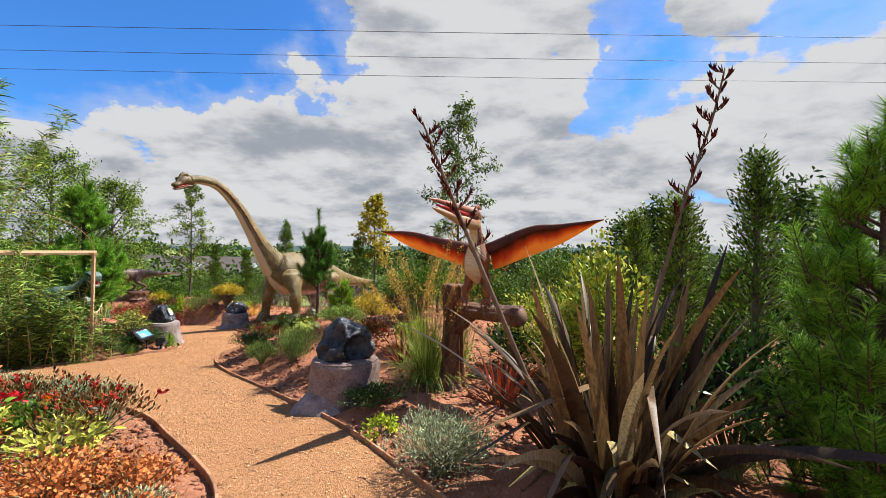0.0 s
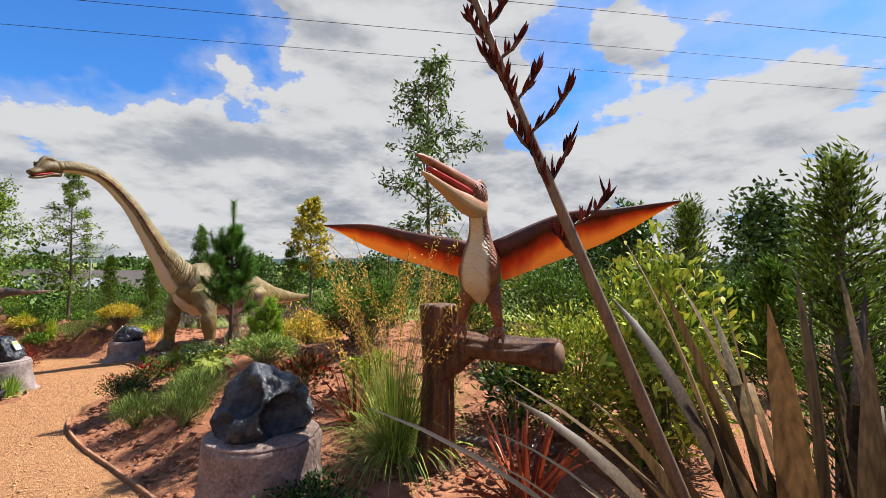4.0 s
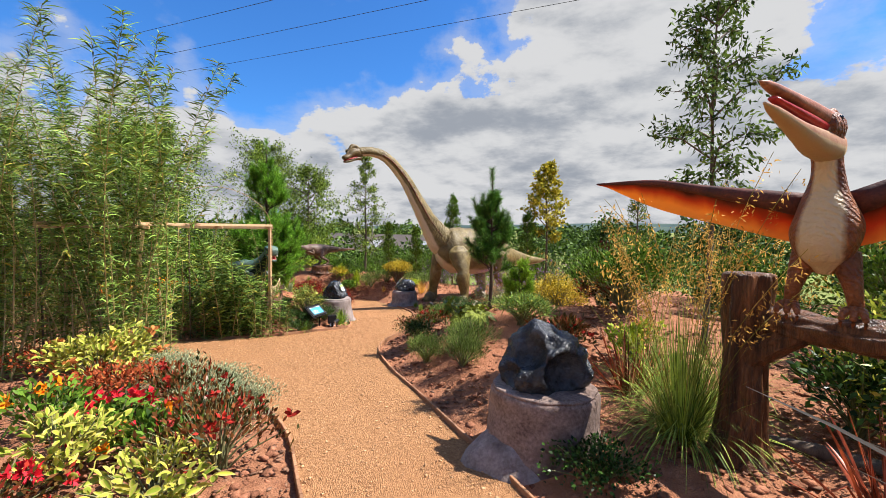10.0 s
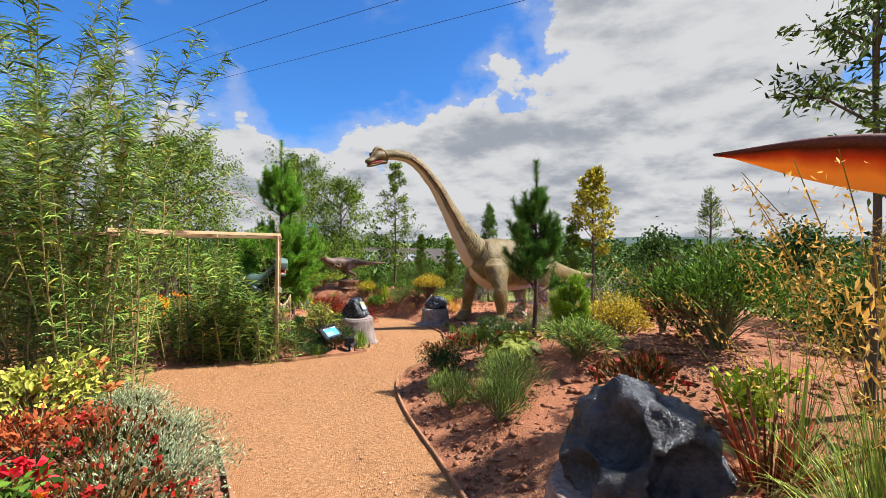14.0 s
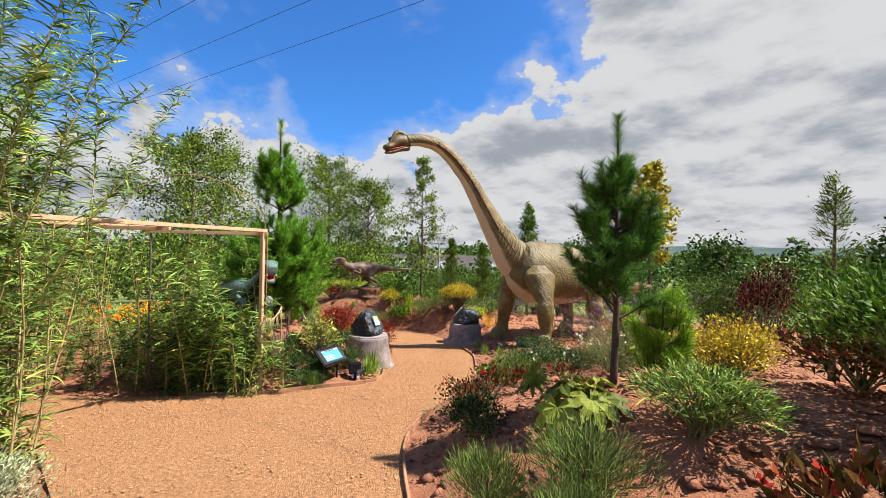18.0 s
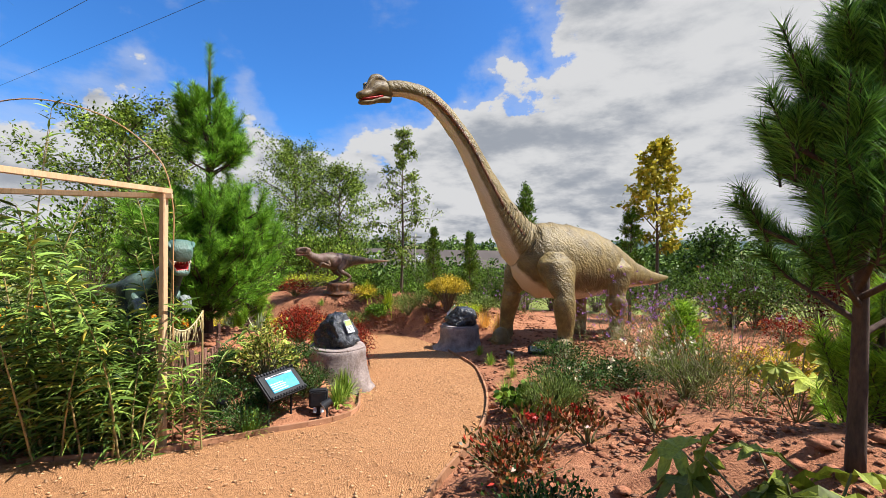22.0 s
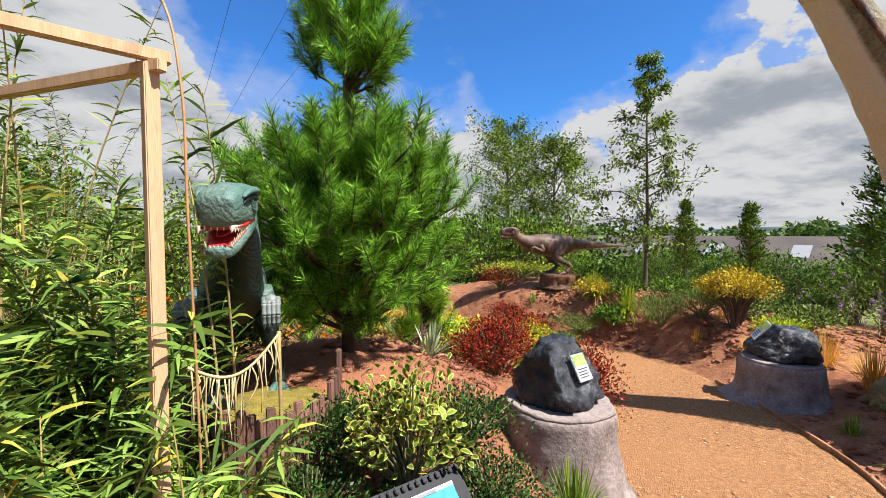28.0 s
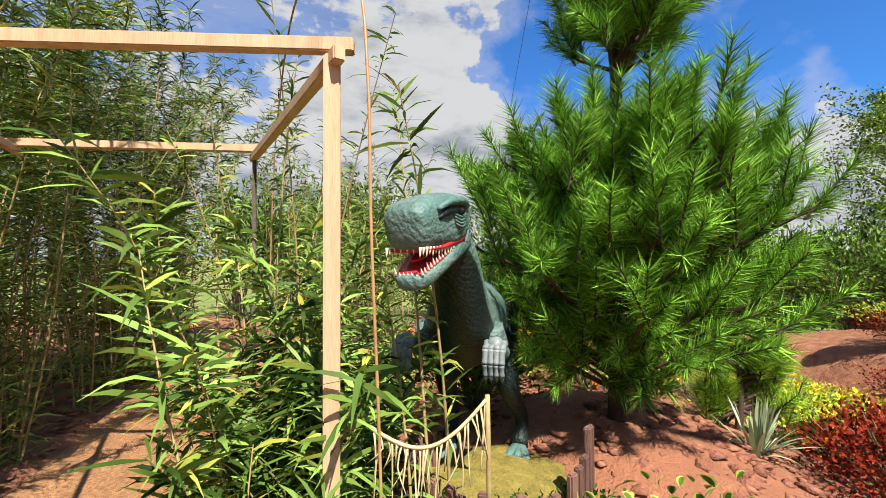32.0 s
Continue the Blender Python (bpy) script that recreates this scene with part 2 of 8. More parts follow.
def leafy(name, c1, c2, through=0.35, rough=0.5, c3=None, spread=0.35, blades=False):
    """Leaves: each its own shade, with light shining through them."""
    k = (1.36, 1.42, 1.0) if c2[1] > c2[0] else (1.2, 1.15, 0.95)
    deep = 0.38 if max(c2) < 0.33 else 0.75
    c1, c2 = tuple(deep * a * v for a, v in zip(k, c1)), tuple(a * v for a, v in zip(k, c2))
    m, nt, p = mat_nodes(name)
    N, L = nt.nodes, nt.links
    geo = N.new("ShaderNodeNewGeometry")
    r = N.new("ShaderNodeValToRGB")
    e = r.color_ramp.elements
    e[0].color, e[1].color = (*c1, 1), (*c2, 1)
    e[0].position, e[1].position = 0.1, 0.85 if c3 else 1.0
    if c3:
        x = e.new(1.0)
        x.color = (*c3, 1)
    L.new(N.new("ShaderNodeObjectInfo").outputs["Random"] if blades else geo.outputs["Random Per Island"], r.inputs[0])
    tc = N.new("ShaderNodeTexCoord")
    n = N.new("ShaderNodeTexNoise")
    n.inputs["Scale"].default_value, n.inputs["Detail"].default_value = 5.0, 3.0
    if blades:
        mp = N.new("ShaderNodeMapping")
        mp.inputs["Scale"].default_value = (16, 16, 0.9)
        L.new(tc.outputs["Object"], mp.inputs[0])
        L.new(mp.outputs[0], n.inputs["Vector"])
    else:
        L.new(tc.outputs["Object"], n.inputs["Vector"])
    mr = N.new("ShaderNodeMapRange")
    mr.inputs["From Min"].default_value, mr.inputs["From Max"].default_value = 0.3, 0.7
    mr.inputs["To Min"].default_value, mr.inputs["To Max"].default_value = 1 - spread, 1 + spread
    L.new(n.outputs["Fac"], mr.inputs["Value"])
    hs = N.new("ShaderNodeHueSaturation")
    L.new(mr.outputs[0], hs.inputs["Value"])
    L.new(r.outputs[0], hs.inputs["Color"])
    L.new(hs.outputs[0], p.inputs["Base Color"])
    p.inputs["Roughness"].default_value = rough
    p.inputs["Specular IOR Level"].default_value = 0.3 if blades else 0.10
    t = N.new("ShaderNodeBsdfTranslucent")
    L.new(hs.outputs[0], t.inputs["Color"])
    ms = N.new("ShaderNodeMixShader")
    ms.inputs[0].default_value = through * 0.5
    L.new(p.outputs[0], ms.inputs[1])
    L.new(t.outputs[0], ms.inputs[2])
    L.new(ms.outputs[0], N["Material Output"].inputs["Surface"])
    return m


M = {}
M["earth"] = surface("red_earth", (0.135, 0.045, 0.022), (0.49, 0.225, 0.12), 7, 70, 0.95, 0.9, c3=(0.36, 0.145, 0.075), stain=0.7, spec=0.15, dist=0.06)
M["clod"] = surface("earth_clods", (0.12, 0.042, 0.022), (0.42, 0.185, 0.105), 9, 60, 0.95, 0.8, spec=0.12, island=True, dist=0.02)
M["clay"] = surface("dug_clay", (0.22, 0.075, 0.042), (0.50, 0.22, 0.14), 14, 70, 0.95, 1.0, c3=(0.30, 0.11, 0.07), stain=3, spec=0.1, dist=0.05)
M["chip"] = surface("bark_chips", (0.075, 0.034, 0.022), (0.34, 0.18, 0.11), 12, 60, 0.9, 0.5, spec=0.15, island=True)
M["path"] = surface("path_gravel", (0.16, 0.064, 0.026), (0.69, 0.36, 0.165), 38, 190, 0.95, 1.0, c3=(0.44, 0.212, 0.095), stain=0.55, spec=0.12, dist=0.016, scales=(120, 0.9))
M["pebble"] = surface("path_pebbles", (0.24, 0.11, 0.048), (0.76, 0.45, 0.24), 30, 90, 0.9, 0.2, spec=0.15, island=True)
M["edging"] = surface("edging_board", (0.24, 0.11, 0.055), (0.42, 0.22, 0.12), 6, 50, 0.85, 0.4, c3=(0.32, 0.17, 0.10), spec=0.2, objects=True)
M["plinth"] = surface("plinth_render", (0.065, 0.038, 0.028), (0.40, 0.29, 0.245), 3, 45, 0.8, 0.6, c3=(0.070, 0.040, 0.030), stain=1.7, spec=0.25, dist=0.02)
M["plinthpale"] = surface("plinth_foot", (0.13, 0.098, 0.085), (0.40, 0.325, 0.295), 4, 45, 0.85, 0.7, c3=(0.12, 0.085, 0.070), stain=3, spec=0.25, dist=0.02)
M["rock"] = surface("black_rock", (0.006, 0.0065, 0.008), (0.030, 0.033, 0.039), 7, 60, 0.26, 1.0, c3=(0.085, 0.09, 0.10), stain=3.4, spec=0.5, dist=0.035, scales=(14, 0.5))
M["wood"] = surface("sawn_timber", (0.44, 0.265, 0.135), (0.66, 0.45, 0.27), 3, 40, 0.7, 0.2, spec=0.25, stretch=(6, 6, 0.5))
M["log"] = surface("painted_log", (0.014, 0.006, 0.003), (0.29, 0.115, 0.046), 7, 34, 0.36, 1.0, c3=(0.035, 0.013, 0.007), stain=4, stretch=(4, 4, 0.45), dist=0.035)
M["logend"] = surface("log_end", (0.10, 0.05, 0.03), (0.24, 0.14, 0.085), 8, 40, 0.7, 0.4)
M["barkslat"] = surface("bark_slats", (0.10, 0.045, 0.03), (0.26, 0.13, 0.09), 8, 60, 0.85, 0.7, stretch=(4, 4, 0.7), objects=True, dist=0.015)
M["moss"] = surface("moss", (0.10, 0.09, 0.02), (0.34, 0.25, 0.06), 14, 90, 0.95, 0.9, spec=0.1, dist=0.02)
M["trunk"] = surface("tree_bark", (0.06, 0.045, 0.03), (0.17, 0.12, 0.085), 10, 60, 0.9, 0.6, stretch=(2, 2, 0.5))
M["redtrunk"] = surface("pine_bark", (0.035, 0.019, 0.014), (0.11, 0.062, 0.044), 12, 60, 0.9, 0.7, stretch=(2, 2, 0.5))
M["stem"] = surface("green_stem", (0.10, 0.11, 0.04), (0.22, 0.20, 0.09), 10, 40, 0.7, 0.1)
M["cane"] = surface("willow_cane", (0.25, 0.17, 0.065), (0.46, 0.34, 0.14), 8, 40, 0.6, 0.1)
M["hoop"] = surface("brown_hoop", (0.34, 0.17, 0.07), (0.52, 0.29, 0.13), 8, 40, 0.5, 0.1)
M["stalk"] = surface("flax_stalk", (0.07, 0.036, 0.022), (0.22, 0.14, 0.085), 9, 50, 0.6, 0.3, stretch=(4, 4, 0.6))
M["straw"] = surface("dry_straw", (0.42, 0.32, 0.15), (0.62, 0.50, 0.27), 8, 40, 0.8, 0.1)
M["black"] = surface("black_plastic", (0.010, 0.010, 0.011), (0.022, 0.022, 0.024), 6, 60, 0.6, 0.1, spec=0.25)
M["wire"] = surface("power_cable", (0.02, 0.02, 0.025), (0.04, 0.04, 0.045), 4, 20, 0.6, 0.0)
M["pole"] = surface("grey_pole", (0.20, 0.18, 0.16), (0.32, 0.29, 0.26), 4, 20, 0.8, 0.1)
M["roof"] = surface("barn_roof", (0.055, 0.043, 0.036), (0.085, 0.068, 0.058), 0.4, 6, 0.8, 0.1, c3=(0.095, 0.075, 0.062), stain=0.15)
M["barnwall"] = surface("barn_wall", (0.14, 0.11, 0.09), (0.24, 0.19, 0.16), 0.4, 6, 0.9, 0.1)
M["skylight"] = surface("roof_light", (0.20, 0.205, 0.21), (0.28, 0.28, 0.28), 2, 6, 0.5, 0.0)
M["hill"] = surface("wooded_hill", (0.030, 0.050, 0.052), (0.062, 0.092, 0.085), 0.02, 0.2, 0.95, 0.0, c3=(0.085, 0.115, 0.085), stain=0.008, spec=0.05)
M["field"] = surface("field_grass", (0.09, 0.13, 0.03), (0.22, 0.24, 0.07), 0.3, 6, 0.95, 0.3, c3=(0.26, 0.23, 0.09), stain=0.08, spec=0.1)
M["brach"] = surface("brachiosaur_skin", (0.060, 0.040, 0.011), (0.31, 0.222, 0.078), 5, 60, 0.45, 1.0, c3=(0.10, 0.066, 0.020), stain=2.2, dist=0.022, attr=("belly", (0.56, 0.46, 0.32)), folds=(4.2, 10.0, 0.20), scales=(48, 0.25))
M["brachhead"] = surface("brachiosaur_face", (0.045, 0.026, 0.010), (0.24, 0.165, 0.06), 9, 60, 0.5, 0.9, c3=(0.09, 0.05, 0.02), stain=8, dist=0.012, attr=("belly", (0.40, 0.31, 0.20)), scales=(60, 0.25))
# near-black belly colour: dark paint and the pine's shade in one
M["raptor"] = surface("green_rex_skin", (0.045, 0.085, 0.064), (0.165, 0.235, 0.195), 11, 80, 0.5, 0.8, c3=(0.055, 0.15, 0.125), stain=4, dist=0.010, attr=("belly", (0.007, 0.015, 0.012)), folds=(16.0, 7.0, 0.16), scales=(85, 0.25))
M["rexbrown"] = surface("brown_rex_skin", (0.036, 0.019, 0.010), (0.155, 0.088, 0.048), 9, 60, 0.45, 0.7, c3=(0.16, 0.09, 0.07), stain=4, dist=0.02, attr=("belly", (0.20, 0.135, 0.095)), folds=(9.0, 8.0, 0.15), scales=(70, 0.2))
M["ptero"] = surface("pterosaur_skin", (0.12, 0.032, 0.010), (0.36, 0.12, 0.040), 12, 70, 0.5, 1.0, c3=(0.07, 0.022, 0.012), stain=6, dist=0.014, attr=("belly", (0.60, 0.45, 0.27)), folds=(14.0, 6.0, 0.30), scales=(60, 0.3))
M["wingarm"] = surface("wing_arm_skin", (0.035, 0.008, 0.006), (0.15, 0.034, 0.018), 12, 70, 0.7, 0.6, c3=(0.03, 0.010, 0.008), stain=6, dist=0.006, scales=(60, 0.3))
M["beak"] = surface("beak_paint", (0.28, 0.085, 0.045), (0.46, 0.20, 0.11), 10, 60, 0.45, 0.4, c3=(0.20, 0.07, 0.04), stain=9, attr=("belly", (0.46, 0.30, 0.15)))
M["mouth"] = surface("mouth_red", (0.30, 0.012, 0.014), (0.48, 0.035, 0.035), 10, 40, 0.3, 0.3)
M["tooth"] = surface("tooth_ivory", (0.62, 0.50, 0.36), (0.78, 0.68, 0.52), 20, 60, 0.35, 0.1)
M["eye"] = surface("eye_black", (0.006, 0.006, 0.006), (0.015, 0.012, 0.01), 10, 40, 0.12, 0.0)
M["claw"] = surface("grey_claw", (0.10, 0.12, 0.11), (0.26, 0.28, 0.265), 14, 60, 0.5, 0.4)
M["sheet"] = surface("sign_sheet", (0.52, 0.54, 0.55), (0.64, 0.66, 0.67), 3, 20, 0.7, 0.0, spec=0.2)
M["signblue"] = surface("sign_blue", (0.02, 0.20, 0.36), (0.12, 0.45, 0.60), 9, 30, 0.75, 0.0, spec=0.15)
M["signgreen"] = surface("sign_green", (0.20, 0.34, 0.08), (0.46, 0.54, 0.20), 9, 30, 0.25, 0.0)
M["ink"] = surface("dark_print", (0.02, 0.02, 0.03), (0.05, 0.05, 0.06), 5, 20, 0.4, 0.0)


def membrane():
    m, nt, p = mat_nodes("wing_membrane")
    N, L = nt.nodes, nt.links
    at = N.new("ShaderNodeAttribute")
    at.attribute_name = "belly"
    tc = N.new("ShaderNodeTexCoord")
    n = N.new("ShaderNodeTexNoise")
    n.inputs["Scale"].default_value, n.inputs["Detail"].default_value = 7.0, 6.0
    mp = N.new("ShaderNodeMapping")
    mp.inputs["Scale"].default_value = (1, 1, 0.5)
    L.new(tc.outputs["Object"], mp.inputs[0])
    L.new(mp.outputs[0], n.inputs["Vector"])
    ad = N.new("ShaderNodeMath")
    ad.operation = "MULTIPLY_ADD"
    ad.inputs[1].default_value = 0.55
    L.new(n.outputs["Fac"], ad.inputs[0])
    sb = N.new("ShaderNodeMath")
    sb.operation = "SUBTRACT"
    sb.inputs[1].default_value = 0.27
    L.new(at.outputs["Fac"], sb.inputs[0])
    L.new(sb.outputs[0], ad.inputs[2])
    r = N.new("ShaderNodeValToRGB")
    e = r.color_ramp.elements
    e[0].position, e[0].color = 0.12, (0.08, 0.018, 0.008, 1)
    e[1].position, e[1].color = 0.75, (0.82, 0.36, 0.045, 1)
    k = e.new(0.42)
    k.color = (0.50, 0.07, 0.012, 1)
    L.new(ad.outputs[0], r.inputs[0])
    L.new(r.outputs[0], p.inputs["Base Color"])
    p.inputs["Roughness"].default_value = 0.5
    t = N.new("ShaderNodeBsdfTranslucent")
    L.new(r.outputs[0], t.inputs["Color"])
    ms = N.new("ShaderNodeMixShader")
    ms.inputs[0].default_value = 0.45
    L.new(p.outputs[0], ms.inputs[1])
    L.new(t.outputs[0], ms.inputs[2])
    L.new(ms.outputs[0], N["Material Output"].inputs["Surface"])
    return m


M["wing"] = membrane()
M["l_mid"] = leafy("leaf_mid_green", (0.045, 0.10, 0.014), (0.13, 0.22, 0.032))
M["l_dark"] = leafy("leaf_dark_green", (0.016, 0.042, 0.012), (0.05, 0.10, 0.026), 0.25, 0.35)
M["l_hedge"] = leafy("leaf_hedge_green", (0.035, 0.085, 0.012), (0.13, 0.205, 0.03), 0.3)
M["l_lime"] = leafy("leaf_lime", (0.20, 0.27, 0.02), (0.42, 0.44, 0.05), 0.4)
M["l_yshrub"] = leafy("leaf_yellow_green", (0.12, 0.175, 0.020), (0.38, 0.39, 0.07), 0.35, 0.4, spread=0.3, c3=(0.55, 0.42, 0.06))
M["l_cream"] = leafy("leaf_cream_margin", (0.34, 0.31, 0.07), (0.50, 0.45, 0.14), 0.3, 0.45)
M["l_gold"] = leafy("leaf_gold", (0.32, 0.25, 0.02), (0.56, 0.43, 0.05), 0.35)
M["l_ytree"] = leafy("leaf_yellow_maple", (0.26, 0.25, 0.025), (0.48, 0.40, 0.05), 0.4)
M["l_red"] = leafy("leaf_dark_red", (0.11, 0.010, 0.008), (0.30, 0.035, 0.018), 0.3, 0.4)
M["l_purple"] = leafy("leaf_dark_purple", (0.05, 0.008, 0.010), (0.13, 0.020, 0.020), 0.25, 0.4)
M["l_crim"] = leafy("leaf_russet", (0.20, 0.028, 0.015), (0.42, 0.11, 0.04), 0.3)
M["l_photo"] = leafy("leaf_photinia", (0.05, 0.085, 0.02), (0.17, 0.06, 0.025), 0.25, 0.3, c3=(0.42, 0.03, 0.02))
M["l_rust"] = leafy("leaf_rust", (0.30, 0.085, 0.03), (0.52, 0.20, 0.07), 0.3)
M["l_silver"] = leafy("leaf_silver", (0.20, 0.225, 0.17), (0.315, 0.335, 0.27), 0.3, 0.8)
M["l_rosemary"] = leafy("leaf_grey_green", (0.085, 0.13, 0.035), (0.175, 0.225, 0.07), 0.25, 0.6)
M["l_willow"] = leafy("leaf_willow", (0.10, 0.172, 0.045), (0.195, 0.28, 0.072), 0.28, 0.40, c3=(0.42, 0.33, 0.05))
M["l_pine"] = leafy("pine_needles", (0.042, 0.115, 0.014), (0.22, 0.40, 0.052), 0.35, 0.42)
M["l_pinedark"] = leafy("blue_pine_needles", (0.030, 0.090, 0.020), (0.135, 0.265, 0.058), 0.32, 0.40)
M["l_thuja"] = leafy("thuja_sprays", (0.10, 0.21, 0.02), (0.30, 0.42, 0.05), 0.35)
M["l_tree"] = leafy("leaf_tree_light", (0.055, 0.10, 0.016), (0.19, 0.25, 0.042), 0.3)
M["l_treeA"] = leafy("leaf_tree_grey_green", (0.05, 0.095, 0.028), (0.14, 0.20, 0.06), 0.4)
M["l_far"] = leafy("leaf_far_trees", (0.03, 0.065, 0.018), (0.09, 0.14, 0.035), 0.25)
M["l_grass"] = leafy("grass_green", (0.09, 0.16, 0.025), (0.26, 0.33, 0.07), 0.35)
M["l_fatsia"] = leafy("fatsia_leaf", (0.17, 0.20, 0.022), (0.26, 0.28, 0.045), 0.3, 0.6, spread=0.3, blades=True)
M["l_oatgrass"] = leafy("oat_grass_green", (0.055, 0.10, 0.02), (0.32, 0.36, 0.09), 0.25)
M["l_oat"] = leafy("oat_straw", (0.62, 0.34, 0.07), (0.74, 0.47, 0.14), 0.6, 0.6)
M["l_stalk"] = leafy("grass_stalk", (0.20, 0.20, 0.05), (0.46, 0.38, 0.13), 0.3, 0.6)
M["l_bronze"] = leafy("flax_bronze", (0.036, 0.020, 0.012), (0.155, 0.095, 0.048), 0.3, 0.5, c3=(0.27, 0.22, 0.12), spread=0.45, blades=True)
M["l_flaxcream"] = leafy("flax_pale", (0.14, 0.11, 0.045), (0.30, 0.24, 0.11), 0.25, 0.6, spread=0.4, blades=True)
M["l_redflax"] = leafy("flax_red", (0.12, 0.022, 0.015), (0.38, 0.08, 0.035), 0.3, 0.4, spread=0.4, blades=True)
M["flaxpod"] = leafy("flax_pods", (0.045, 0.012, 0.014), (0.16, 0.03, 0.028), 0.1, 0.4)
M["l_redtip"] = leafy("red_shoots", (0.20, 0.012, 0.012), (0.36, 0.030, 0.022), 0.3, 0.35)
M["l_willowdark"] = leafy("leaf_willow_dark", (0.028, 0.062, 0.013), (0.115, 0.185, 0.042), 0.3, 0.4, c3=(0.36, 0.30, 0.05))
M["f_red"] = leafy("petal_red", (0.62, 0.012, 0.03), (0.80, 0.04, 0.07), 0.3)
M["f_orange"] = leafy("petal_orange", (0.75, 0.16, 0.008), (0.85, 0.34, 0.02), 0.3)
M["f_purple"] = leafy("petal_purple", (0.24, 0.10, 0.42), (0.42, 0.22, 0.62), 0.3)
M["f_white"] = leafy("petal_white", (0.6, 0.56, 0.45), (0.75, 0.7, 0.6), 0.2)
M["f_yellow"] = leafy("petal_yellow", (0.7, 0.45, 0.02), (0.8, 0.6, 0.05), 0.3)

# ---- building helpers ----
rng = np.random.default_rng(7)


def mesh_from(verts, faces, name="mesh", mats=(), index=None, smooth=False, belly=None):
    me = bpy.data.meshes.new(name)
    me.from_pydata([tuple(v) for v in verts], [], [tuple(f) for f in faces])
    for m in mats:
        me.materials.append(m)
    if index is not None:
        me.polygons.foreach_set("material_index", np.asarray(index, dtype=np.int32))
    if smooth:
        me.polygons.foreach_set("use_smooth", np.ones(len(me.polygons), dtype=bool))
    if belly is not None:
        a = me.attributes.new("belly", "FLOAT", "POINT")
        a.data.foreach_set("value", np.asarray(belly, dtype=np.float32))
    me.update()
    return me


def fast_mesh(verts, quads, name, mat, smooth=False):
    """A mesh from arrays of vertices and of faces that all have the same number of corners."""
    me = bpy.data.meshes.new(name)
    n, k = quads.shape
    me.vertices.add(len(verts))
    me.vertices.foreach_set("co", verts.astype(np.float32).ravel())
    me.loops.add(n * k)
    me.loops.foreach_set("vertex_index", quads.astype(np.int32).ravel())
    me.polygons.add(n)
    me.polygons.foreach_set("loop_start", np.arange(0, n * k, k, dtype=np.int32))
    if smooth:
        me.polygons.foreach_set("use_smooth", np.ones(n, dtype=bool))
    me.materials.append(mat)
    me.update(calc_edges=True)
    return me


def part_mesh(name, me, parent, label=""):
    ob = new(name, me)
    ob.parent = parent
    if label:
        tagged(ob, label)
    return ob


def part(name, bm, material, parent, label=""):
    me = bpy.data.meshes.new(name)
    bm.to_mesh(me)
    bm.free()
    me.materials.append(material)
    return part_mesh(name, me, parent, label)


def thing(name, x, y, z, label, category, group="", kind="", rz=0):
    ob = new(name)
    ob.matrix_world = pose(x, y, z, 0, 0, rz)
    return tagged(ob, label, category, group, kind)


def box(bm, lo, hi, m=None, bevel=0.0):
    """A box between two corners, its edges rounded by bevel."""
    r = bmesh.ops.create_cube(bm, size=1.0)
    vs = r["verts"]
    c = (Vector(lo) + Vector(hi)) / 2
    s = Vector(hi) - Vector(lo)
    for v in vs:
        v.co = Vector((v.co.x * s.x, v.co.y * s.y, v.co.z * s.z)) + c
    if bevel:
        es = list({e for v in vs for e in v.link_edges})
        out = bmesh.ops.bevel(bm, geom=es, offset=bevel, segments=2, affect="EDGES")
        vs = list({v for f in out["faces"] for v in f.verts} | {v for v in vs if v.is_valid})
    if m is not None:
        bmesh.ops.transform(bm, matrix=m, verts=vs)
    return vs


def beam(p, q, w, h, roll=0.0, bevel=0.004):
    """A straight bar from p to q."""
    bm = bmesh.new()
    p, q = Vector(p), Vector(q)
    d = q - p
    m = Matrix.Translation(p) @ d.to_track_quat("Z", "Y").to_matrix().to_4x4() @ pose(0, 0, 0, 0, 0, roll)
    box(bm, (-w / 2, -h / 2, 0), (w / 2, h / 2, d.length), m, bevel)
    return bm


def catmull(pts, steps):
    pts = np.asarray(pts, float)
    ext = np.vstack([2 * pts[0] - pts[1], pts, 2 * pts[-1] - pts[-2]])
    out = []
    for i in range(1, len(ext) - 2):
        a, b, c, d = ext[i - 1], ext[i], ext[i + 1], ext[i + 2]
        for s in range(steps):
            t = s / steps
            out.append(0.5 * (2 * b + (c - a) * t + (2 * a - 5 * b + 4 * c - d) * t * t + (3 * b - a - 3 * c + d) * t ** 3))
    out.append(pts[-1])
    return np.array(out)


